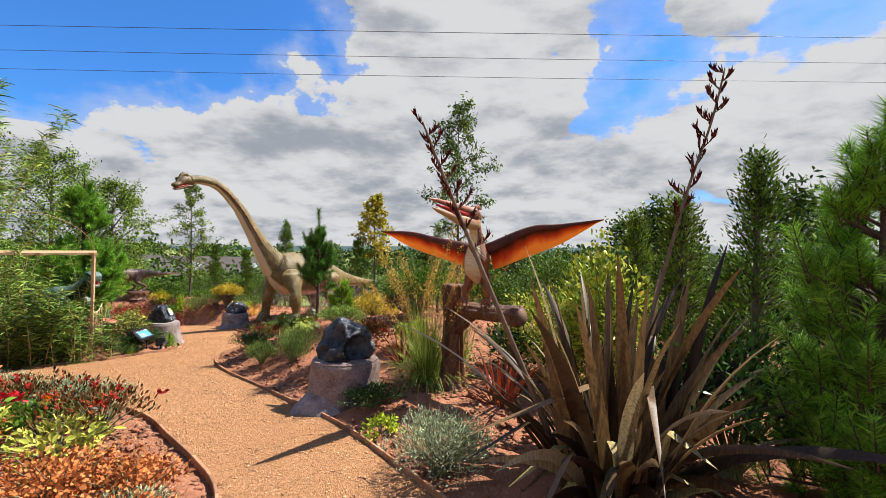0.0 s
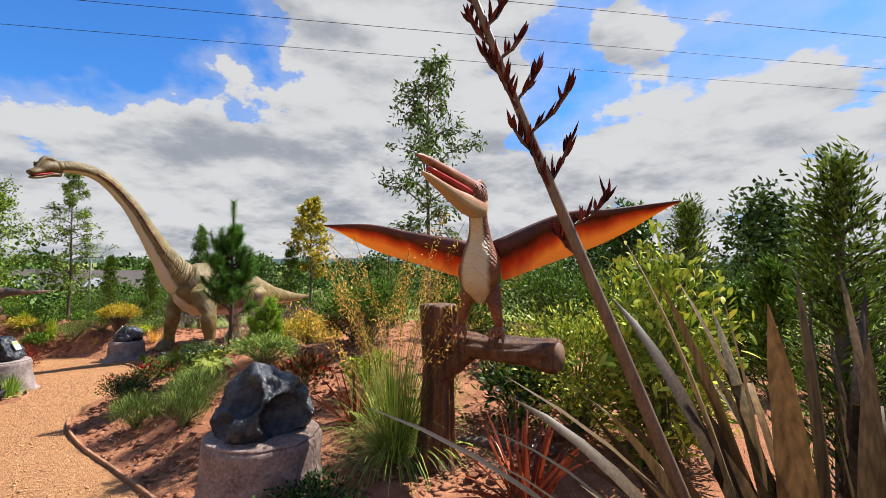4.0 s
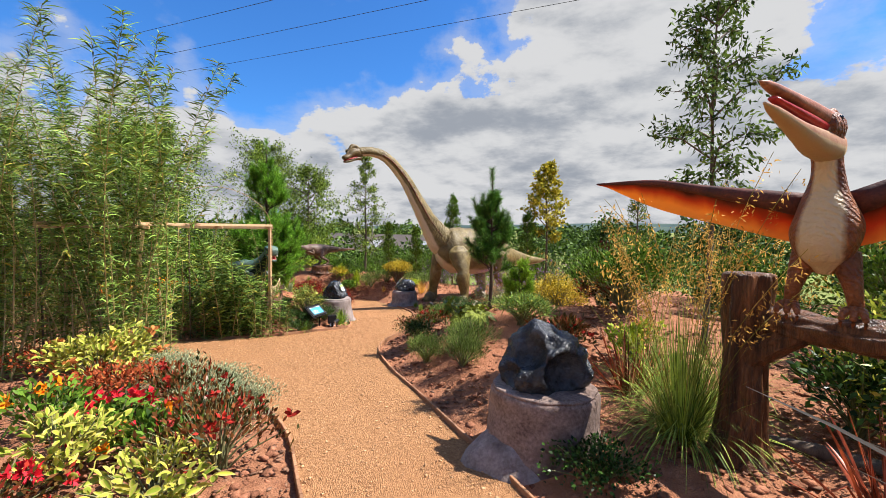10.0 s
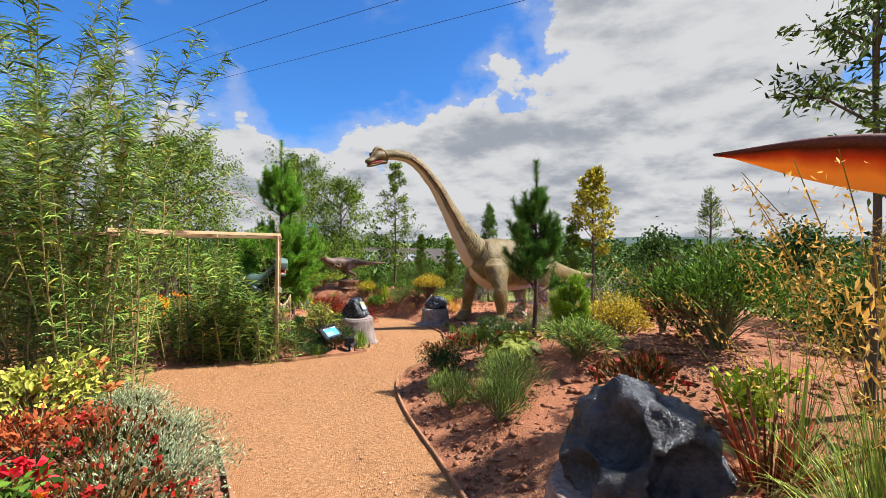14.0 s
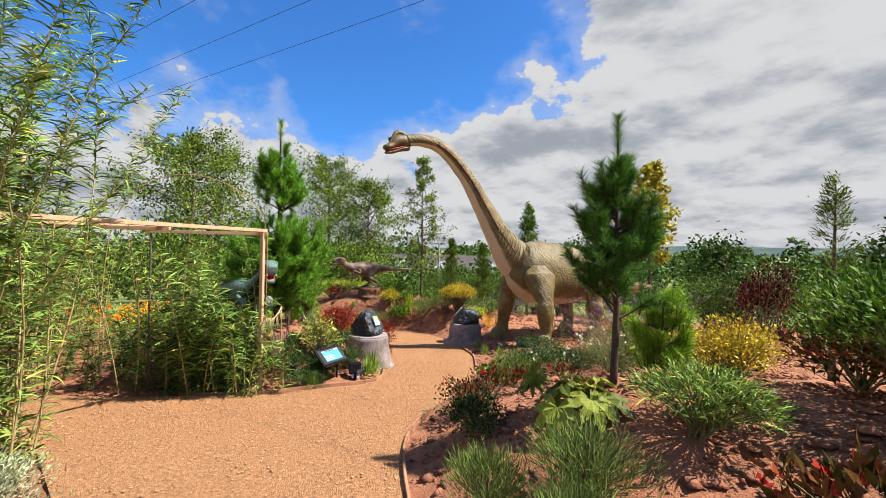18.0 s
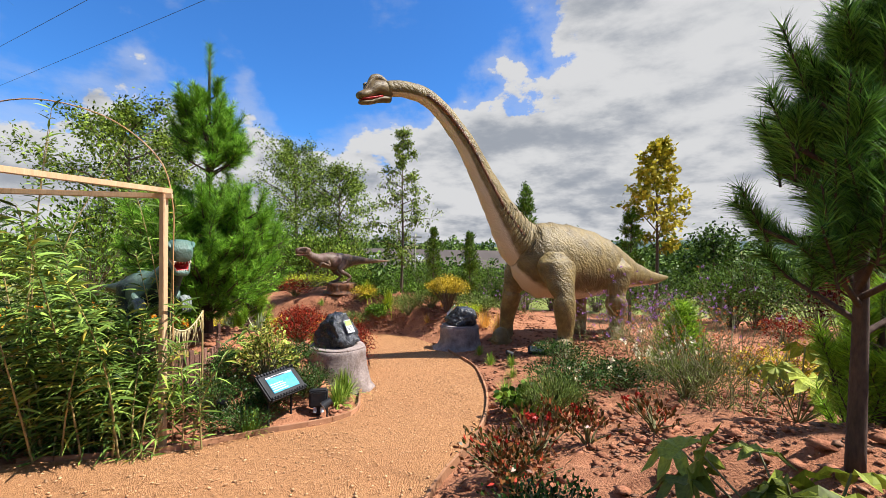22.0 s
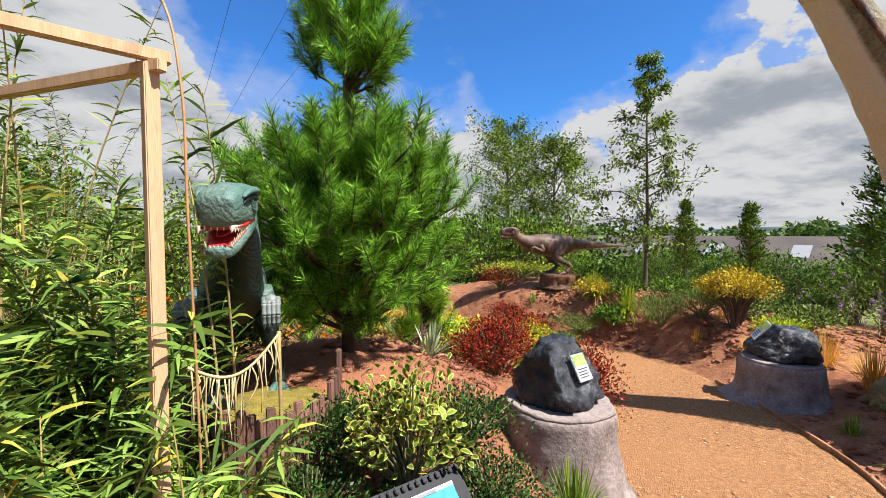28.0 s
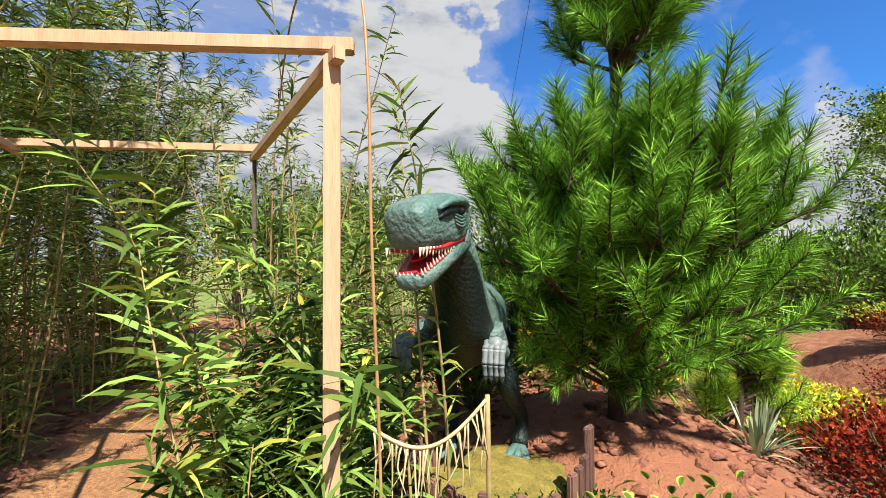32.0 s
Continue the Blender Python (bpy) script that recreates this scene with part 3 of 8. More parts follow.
class Build:
    """Collects verts and faces of one mesh that has several materials."""

    def __init__(self):
        self.v, self.f, self.m, self.b = [], [], [], []

    def add(self, verts, faces, mat=0, belly=None):
        o = len(self.v)
        self.v.extend([tuple(p) for p in verts])
        self.f.extend([tuple(i + o for i in f) for f in faces])
        self.m.extend([mat] * len(faces))
        self.b.extend(belly if belly is not None else [0.0] * len(verts))

    def loft(self, rows, mat=0, seg=18, steps=5, up=(0, 0, 1), belly=(0.35, 0.0), wob=0.0, sq=2.0, groove=0.0):
        """A rounded tube through rows of (x, y, z, half width, half height)."""
        rows = catmull(rows, steps)
        c, rx, rz = rows[:, :3], np.abs(rows[:, 3]), np.abs(rows[:, 4])
        tan = np.gradient(c, axis=0)
        tan /= np.linalg.norm(tan, axis=1, keepdims=True) + 1e-9
        verts, bl = [], []
        for i in range(len(c)):
            u = np.array(up, float)
            side = np.cross(tan[i], u)
            side /= np.linalg.norm(side) + 1e-9
            u = np.cross(side, tan[i])
            for k in range(seg):
                a = 2 * math.pi * k / seg
                w = 1 + wob * (noise.noise(Vector(c[i] * 6) + Vector((math.cos(a), math.sin(a), 0))) if wob else 0)
                if groove:
                    w *= 1 + groove * math.sin(9 * a + 2.5 * noise.noise(Vector(c[i] * 3.0))) * (0.6 + noise.noise(Vector((a * 2, i * 0.2, 5))))
                ca, sa = math.cos(a), math.sin(a)
                ca, sa = math.copysign(abs(ca) ** (2 / sq), ca), math.copysign(abs(sa) ** (2 / sq), sa)
                verts.append(c[i] + w * (side * ca * rx[i] + u * sa * rz[i]))
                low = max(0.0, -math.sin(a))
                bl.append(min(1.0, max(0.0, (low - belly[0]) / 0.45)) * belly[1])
        faces = [(i * seg + k, i * seg + (k + 1) % seg, (i + 1) * seg + (k + 1) % seg, (i + 1) * seg + k) for i in range(len(c) - 1) for k in range(seg)]
        faces.append(tuple(range(seg))[::-1])
        faces.append(tuple((len(c) - 1) * seg + k for k in range(seg)))
        self.add(verts, faces, mat, bl)

    def ball(self, p, r, mat=0, seg=12):
        verts, faces = [], []
        r = np.array(r if hasattr(r, "__len__") else (r, r, r), float)
        rings = seg // 2
        for i in range(rings + 1):
            th = math.pi * i / rings
            for k in range(seg):
                a = 2 * math.pi * k / seg
                verts.append(np.array(p) + r * (math.sin(th) * math.cos(a), math.sin(th) * math.sin(a), math.cos(th)))
        faces = [(i * seg + k, i * seg + (k + 1) % seg, (i + 1) * seg + (k + 1) % seg, (i + 1) * seg + k) for i in range(rings) for k in range(seg)]
        self.add(verts, faces, mat)

    def cone(self, p, q, r, mat=0, seg=7):
        self.loft([(*p, r, r), (*((np.array(p) + np.array(q)) / 2), r * 0.7, r * 0.7), (*q, r * 0.08, r * 0.08)], mat, seg, 2, up=(0.3, 0.2, 0.9))

    def mesh(self, name, mats):
        return mesh_from(self.v, self.f, name, mats, self.m, True, self.b)


# ---- terrain ----
WALKWAY = [(1.5, -6), (1.4, 0), (1.3, 2.5), (1.1, 4), (0.75, 5.0), (0.15, 5.95), (-0.38, 6.73), (-1.18, 7.64), (-1.84, 8.38), (-2.5, 9.1),
           (-3.05, 9.8), (-3.33, 10.3), (-3.5, 10.9), (-3.57, 11.9), (-3.81, 12.82), (-4.2, 13.7), (-4.6, 14.4), (-5.25, 15.12), (-6.0, 15.85),
           (-6.7, 16.35), (-7.5, 16.5), (-9, 16.0), (-12, 14.5),
           (-12, 13.2), (-9, 14.6), (-7.5, 14.9), (-6.6, 14.5), (-6.05, 13.8), (-5.6, 13.1), (-5.2, 12.4), (-4.85, 11.75), (-5.28, 10.98),
           (-5.62, 10.42), (-6.3, 9.85), (-6.96, 9.35), (-8, 8.9), (-12, 8.0),
           (-12, 6.6), (-8.5, 7.6), (-6.85, 8.25), (-5.73, 8.4), (-3.7, 7.92), (-3.0, 7.47), (-2.43, 7.05), (-1.9, 6.5), (-1.42, 6.0),
           (-1.0, 5.5), (-0.7, 4.9), (-0.6, 3.5), (-0.5, 0), (-0.5, -6)]
WP = np.array(WALKWAY, float)
MOUNDS = [(-6.9, 11.7, 0.62, 0.95), (-8.6, 18.0, 0.62, 1.9), (-5.6, 18.4, 0.28, 1.5), (-11.5, 17.5, 0.6, 2.0), (0.2, 11.0, 0.64, 1.7), (2.5, 9.5, 0.15, 1.5), (-1.5, 10.72, 0.30, 0.5),
          (-8.6, 12.8, 0.10, 1.2), (-3.0, 16.0, 0.12, 1.5), (-5.40, 15.62, -0.24, 0.42)]


def off_path(X, Y):
    """Metres from the walkway's edge: positive in the beds, negative on the path."""
    X, Y = np.asarray(X, float), np.asarray(Y, float)
    best = np.full(X.shape, 1e9)
    inside = np.zeros(X.shape, bool)
    for i in range(len(WP)):
        (ax, ay), (bx, by) = WP[i], WP[(i + 1) % len(WP)]
        dx, dy = bx - ax, by - ay
        t = np.clip(((X - ax) * dx + (Y - ay) * dy) / (dx * dx + dy * dy), 0, 1)
        best = np.minimum(best, np.hypot(X - ax - t * dx, Y - ay - t * dy))
        if dy:
            cross = (ay > Y) != (by > Y)
            inside ^= cross & (X < dx * (Y - ay) / dy + ax)
    return np.where(inside, -best, best)


def base_z(X, Y):
    """The even fall of the land, flattening out into the valley."""
    z = 0.796 + 0.03 * np.clip(X, -14, 14) - 0.06 * np.clip(Y, -14, 24)
    far = np.clip((np.hypot(X + 4, Y - 12) - 13) / 40, 0, 1)
    return z - 3.4 * far * far * (3 - 2 * far)


def ground_z(X, Y):
    X, Y = np.asarray(X, float), np.asarray(Y, float)
    d = off_path(X, Y)
    e = np.clip(d / 0.7, 0, 1)
    e = e * e * (3 - 2 * e)
    z = base_z(X, Y) + 0.07 * e - 0.03 * (d < 0.03)
    for mx, my, h, s in MOUNDS:
        z = z + h * e * np.exp(-((X - mx) ** 2 + (Y - my) ** 2) / (2 * s * s))
    return z


def gz(x, y):
    return float(ground_z(np.array([x]), np.array([y]))[0])


def fbm(X, Y, s, seed):
    out = np.zeros(X.shape)
    r = np.random.default_rng(seed)
    for o in range(5):
        a = r.uniform(0, 6.28, 4)
        f = s * 1.9 ** o
        out += 0.55 ** o * (np.sin(X * f + a[0] + 1.7 * np.sin(Y * f * 0.7 + a[1])) * np.sin(Y * f * 1.1 + a[2] + 1.3 * np.sin(X * f * 0.8 + a[3])))
    return out


# one sheet of ground: fine near the walk, coarse to the horizon
xs = np.unique(np.concatenate([np.arange(-14, 8.01, 0.11), np.array([-3000, -1200, -500, -220, -120, -80, -60, -45, -35, -28, -23, -20, -18, -16, 10, 12, 15, 19, 24, 30, 40, 60, 100, 220, 500, 1200, 3000.0])]))
ys = np.unique(np.concatenate([np.arange(-2, 22.01, 0.11), np.array([-3000, -1200, -500, -200, -90, -45, -25, -15, -9, -5, -3, 24, 26, 29, 33, 38, 45, 55, 70, 90, 130, 220, 500, 1200, 3000.0])]))
GX, GY = np.meshgrid(xs, ys)
GZ = ground_z(GX, GY)
D = off_path(GX, GY)
near = np.clip(1 - np.hypot(GX + 4, GY - 11) / 16, 0, 1) > 0
GZ = GZ + np.where(near & (D > 0.08), 0.022 * fbm(GX, GY, 3.1, 3) + 0.012 * fbm(GX, GY, 11.0, 4), 0)
nx, ny = len(xs), len(ys)
V = np.stack([GX.ravel(), GY.ravel(), GZ.ravel()], 1)
I = np.arange(nx * ny).reshape(ny, nx)
Q = np.stack([I[:-1, :-1].ravel(), I[:-1, 1:].ravel(), I[1:, 1:].ravel(), I[1:, :-1].ravel()], 1)
me = fast_mesh(V, Q, "ground", M["earth"], True)
me.materials.append(M["field"])
cx, cy = GX[:-1, :-1].ravel(), GY[:-1, :-1].ravel()
me.polygons.foreach_set("material_index", (np.hypot(cx + 4, (cy - 11) * 0.95) > 12.5 + 1.2 * np.sin(3 * np.arctan2(cy - 11, cx + 4))).astype(np.int32))
tagged(new("ground", me), "red-brown planting beds falling away to rough grass", "ground", kind="structure")

# the gravel path, a surface just above the ground sheet
pxs, pys = np.arange(-12, 1.6, 0.09), np.arange(-6, 16.8, 0.09)
PX, PY = np.meshgrid(pxs, pys)
PD = off_path(PX, PY)
for _ in range(3):
    # pull the rim of the surface onto the edging line
    h = 0.01
    gx = (off_path(PX + h, PY) - off_path(PX - h, PY)) / (2 * h)
    gy = (off_path(PX, PY + h) - off_path(PX, PY - h)) / (2 * h)
    out = np.where((PD > 0.0) & (PD < 0.2), PD, 0.0)
    PX, PY = PX - gx * out, PY - gy * out
    PD2 = off_path(PX, PY)
    PD = np.where((PD > 0.0) & (PD < 0.2), np.maximum(PD2, 1e-4), PD)
PD = off_path(np.meshgrid(pxs, pys)[0], np.meshgrid(pxs, pys)[1])
PZ = base_z(PX, PY) + 0.008 + 0.006 * fbm(PX, PY, 2.2, 8) + 0.003 * fbm(PX, PY, 17.0, 9)
nx = len(pxs)
I = np.arange(PX.size).reshape(PX.shape)
Q = np.stack([I[:-1, :-1].ravel(), I[:-1, 1:].ravel(), I[1:, 1:].ravel(), I[1:, :-1].ravel()], 1)
Q = Q[(PD.ravel()[Q] < 0.02).any(1)]
used = np.unique(Q)
remap = np.full(PX.size, -1)
remap[used] = np.arange(len(used))
V = np.stack([PX.ravel(), PY.ravel(), PZ.ravel()], 1)[used]
path_ob = new("path", fast_mesh(V, remap[Q], "path", M["path"], True))
tagged(path_ob, "sandy orange compacted gravel footpath between beds", "path", kind="structure")


def scatter_bits(name, n, keep, size, material, label, parent, flatness=0.5, box_=(-9, 1.5, 3.0, 17.0), seed=1):
    """Many small loose stones, clods or chips, as one mesh."""
    r = np.random.default_rng(seed)
    X, Y = r.uniform(box_[0], box_[1], n * 3), r.uniform(box_[2], box_[3], n * 3)
    ok = keep(off_path(X, Y), X, Y, r)
    X, Y = X[ok][:n], Y[ok][:n]
    n = len(X)
    Z = np.where(off_path(X, Y) < 0.03, base_z(X, Y) + 0.012, ground_z(X, Y))
    s = size[0] + (size[1] - size[0]) * r.random(n) ** 2.4
    ico = np.array([(0, 0, 1), (0.9, 0, 0.3), (0.28, 0.85, 0.35), (-0.72, 0.52, 0.25), (-0.72, -0.5, 0.3), (0.28, -0.85, 0.3), (0, 0, -0.6)])
    fc = [(0, 1, 2), (0, 2, 3), (0, 3, 4), (0, 4, 5), (0, 5, 1), (6, 2, 1), (6, 3, 2), (6, 4, 3), (6, 5, 4), (6, 1, 5)]
    a = r.uniform(0, 6.28, n)
    J = ico[None] * r.uniform(0.4, 1.5, (n, 7, 1)) * s[:, None, None] * np.array([1, 1, flatness])
    R = np.stack([np.stack([np.cos(a), -np.sin(a)], 1), np.stack([np.sin(a), np.cos(a)], 1)], 1)
    J[:, :, :2] = np.einsum("nij,nkj->nki", R, J[:, :, :2] * r.uniform(0.6, 1.4, (n, 1, 2)))
    J += np.stack([X, Y, Z], 1)[:, None]
    F = (np.arange(n)[:, None, None] * 7 + np.array(fc)[None]).reshape(-1, 3)
    ob = new(name, fast_mesh(J.reshape(-1, 3), F, name, material))
    tagged(ob, label, kind="stuff")
    if parent:
        ob.parent = parent
    else:
        tagged(ob, category=name.replace("_", " "))
    return ob


scatter_bits("gravel", 18000, lambda d, X, Y, r: (d < 0.02), (0.004, 0.015), M["pebble"], "loose orange gravel grains on the path", path_ob, 0.5, (-6.5, 1.4, 3.5, 16.4), 21)
scatter_bits("earth_clods", 30000, lambda d, X, Y, r: (d > 0.06), (0.006, 0.060), M["clod"], "crumbly red earth clods over the beds", None, 0.5, (-9.5, 2.5, 4.0, 19.0), 22)
scatter_bits("bark_chips", 13000, lambda d, X, Y, r: (d > 0.04), (0.010, 0.034), M["chip"], "scattered brown bark mulch chips on the beds", None, 0.3, (-6, 2.5, 4.5, 15.0), 23)
scatter_bits("earth_bank", 6500, lambda d, X, Y, r: (d > 0.2) & (np.hypot(X + 6.35, Y - 12.0) < 0.55) | (np.hypot(X + 2.6, Y - 17.3) < 0.8) | (d > 0.12) & (np.hypot((X + 7.4) / 1.6, Y - 17.0) < 1.1), (0.010, 0.058), M["clay"], "heaped lumps of dug red clay", None, 0.7, (-10, -1, 11, 19), 24)

# timber edging boards along the beds, each board a part
edging = thing("edging", 0, 0, 0, "weathered brown timber edging boards along the beds", "edging", kind="structure")


def edge_run(i0, i1):
    pts = catmull(np.c_[WP[i0:i1 + 1], np.zeros(i1 + 1 - i0)], 4)[:, :2]
    for k in range(len(pts) - 1):
        (ax, ay), (bx, by) = pts[k], pts[k + 1]
        az, bz = float(base_z(ax, ay)), float(base_z(bx, by))
        part("board", beam((ax, ay, az + 0.012), (bx, by, bz + 0.012), 0.022, 0.075, 0, 0.003), M["edging"], edging)



# ---- statues ----
def unit_dir(v):
    v = np.array(v, float)
    return v / np.linalg.norm(v)


def brachiosaurus():
    b = Build()
    # body, neck and tail in one sweep
    b.loft([(-4.24, 15.36, 1.46, 0.16, 0.22), (-4.12, 15.50, 1.44, 0.38, 0.46), (-3.90, 15.78, 1.40, 0.54, 0.64), (-3.5, 16.3, 1.34, 0.58, 0.66), (-3.15, 16.75, 1.28, 0.52, 0.58),
            (-2.85, 17.15, 1.22, 0.38, 0.42), (-2.55, 17.8, 1.10, 0.25, 0.28), (-2.2, 18.7, 0.98, 0.15, 0.17), (-1.95, 19.4, 0.93, 0.09, 0.10), (-1.75, 19.98, 0.92, 0.03, 0.03)],
           0, 40, 9, belly=(0.55, 1.0), wob=0.07)
    b.loft([(-3.9, 15.80, 1.42, 0.42, 0.50), (-4.22, 15.52, 1.72, 0.33, 0.40), (-4.47, 15.22, 2.22, 0.225, 0.27), (-4.68, 14.94, 2.74, 0.175, 0.20), (-4.85, 14.71, 3.18, 0.15, 0.165),
            (-5.02, 14.50, 3.50, 0.135, 0.145), (-5.17, 14.30, 3.73, 0.128, 0.135), (-5.33, 14.08, 3.88, 0.12, 0.125), (-5.52, 13.84, 3.92, 0.115, 0.12), (-5.70, 13.62, 3.88, 0.11, 0.11)],
           0, 22, 7, up=(-0.1, -0.1, 1), belly=(0.42, 1.0), wob=0.07)
    # head: skull, crest, snout and lower jaw
    b.loft([(-5.66, 13.70, 3.84, 0.09, 0.10), (-5.74, 13.58, 3.86, 0.135, 0.125), (-5.79, 13.46, 3.84, 0.13, 0.115), (-5.83, 13.36, 3.75, 0.105, 0.075), (-5.86, 13.27, 3.70, 0.10, 0.062), (-5.88, 13.21, 3.68, 0.07, 0.045), (-5.885, 13.195, 3.675, 0.02, 0.015)],
           4, 18, 5, belly=(0.9, 0.0))
    b.loft([(-5.70, 13.66, 3.93, 0.06, 0.05), (-5.755, 13.53, 3.995, 0.065, 0.06), (-5.80, 13.44, 3.98, 0.05, 0.055), (-5.83, 13.37, 3.86, 0.04, 0.04), (-5.85, 13.31, 3.76, 0.04, 0.03)], 4, 12, 4)
    b.loft([(-5.68, 13.67, 3.74, 0.08, 0.05), (-5.76, 13.52, 3.70, 0.095, 0.045), (-5.82, 13.38, 3.63, 0.085, 0.035), (-5.865, 13.26, 3.595, 0.065, 0.028), (-5.88, 13.215, 3.59, 0.02, 0.012)], 4, 14, 4, belly=(0.2, 0.35))
    b.loft([(-5.74, 13.53, 3.735, 0.085, 0.025), (-5.82, 13.36, 3.67, 0.085, 0.022), (-5.865, 13.25, 3.635, 0.07, 0.018)], 1, 12, 4)
    side = np.array((0.86, 0.5, 0))
    for s in (1, -1):
        c = np.array((-5.785, 13.49, 3.865)) + s * side * 0.130
        b.ball(c, 0.060, 2, 12)
        b.loft([(*(c + (0.02, 0.05, 0.035)), 0.02, 0.02), (*(c + s * side * 0.014 + (0, 0, 0.048)), 0.024, 0.02), (*(c + (-0.02, -0.06, 0.025)), 0.015, 0.012)], 0, 8, 3)
    # dark stripe along each side of the neck
    for s in (1, -1):
        pts = []
        for p, r in (((-4.22, 15.52, 1.72), 0.32), ((-4.47, 15.22, 2.22), 0.222), ((-4.68, 14.94, 2.74), 0.172), ((-4.85, 14.71, 3.18), 0.147), ((-5.02, 14.50, 3.50), 0.133), ((-5.17, 14.30, 3.73), 0.126), ((-5.33, 14.08, 3.88), 0.118)):
            o = np.array((0.62, -0.46, -0.15)) if s > 0 else np.array((-0.78, 0.62, -0.15))
            pts.append((*(np.array(p) + o / np.linalg.norm(o) * r * 0.985), 0.024, 0.03))
        b.loft(pts, 3, 8, 6)
    r_ = np.random.default_rng(12)
    for q in range(15):
        a0 = np.array((-4.02, 15.66, 1.50)) * (1 - q / 14) + np.array((-4.52, 15.16, 2.25)) * (q / 14)
        rad = 0.47 * (1 - q / 14) + 0.235 * (q / 14)
        w_ = unit_dir((0.62, -0.46, -0.05))
        pts = []
        for j in range(5):
            th = -0.9 + 0.45 * j + r_.normal(0, 0.05)
            d_ = w_ * math.cos(th) + np.array((0.2, 0.25, 0.94)) * math.sin(th)
            pts.append((*(a0 + d_ * rad * 0.985 + r_.normal(0, 0.012, 3)), 0.007 * math.sin(math.pi * (j + 0.5) / 5), 0.012))
        b.loft(pts, 0, 7, 4)
    # legs: thigh, knee, shin, foot and toes
    for top, knee, ankle, foot, w in (((-3.55, 15.25, 1.30), (-3.36, 15.06, 0.78), (-3.36, 15.14, 0.30), (-3.38, 15.06, 0.0), 0.235), ((-4.22, 15.85, 1.30), (-4.40, 15.72, 0.78), (-4.50, 15.82, 0.25), (-4.55, 15.70, 0.0), 0.225),
                                      ((-2.75, 16.75, 1.20), (-2.72, 16.68, 0.72), (-2.72, 16.90, 0.30), (-2.74, 16.82, 0.0), 0.245), ((-3.35, 17.2, 1.20), (-3.45, 17.15, 0.72), (-3.42, 17.32, 0.3), (-3.46, 17.24, 0.0), 0.235)):
        g0 = gz(foot[0], foot[1]) - 0.01
        z = lambda h: g0 + h / 1.3 * (1.3 - g0)
        mx_, my_ = (top[0] + knee[0]) / 2, (top[1] + knee[1]) / 2
        b.loft([(*top[:2], top[2] + 0.24, w * 0.45, w * 0.55), (*top[:2], top[2] + 0.05, w * 1.02, w * 1.28), (mx_, my_, z((top[2] + knee[2]) / 2 + 0.06), w * 0.90, w * 1.08), (*knee[:2], z(knee[2] + 0.08), w * 0.60, w * 0.74), (*knee[:2], z(knee[2] - 0.04), w * 0.66, w * 0.80), (*ankle[:2], z(ankle[2] + 0.10), w * 0.52, w * 0.58),
                (*ankle[:2], z(ankle[2] - 0.08), w * 0.50, w * 0.55), (*foot[:2], z(0.10), w * 0.66, w * 0.80), (*foot[:2], g0, w * 0.72, w * 0.90)],
               0, 22, 6, up=(0.6, 0.8, 0), wob=0.12)
        f = np.array((-0.58, -0.81, 0))
        for k in (-1, 0, 1):
            o = np.array((0.81, -0.58, 0)) * 0.085 * k
            p = np.array((*foot[:2], g0 + 0.055)) + f * w * 0.62 + o
            b.loft([(*(p - f * 0.1 + (0, 0, 0.03)), 0.05, 0.055), (*p, 0.045, 0.048), (*(p + f * 0.06), 0.03, 0.032), (*(p + f * 0.085 - (0, 0, 0.02)), 0.008, 0.008)], 0, 8, 2)
    ob = new("brachiosaurus_statue", b.mesh("brachiosaurus_statue", [M["brach"], M["mouth"], M["eye"], M["log"], M["brachhead"]]))
    return tagged(ob, "life-like long-necked brown and cream sauropod statue", "dinosaur statue")


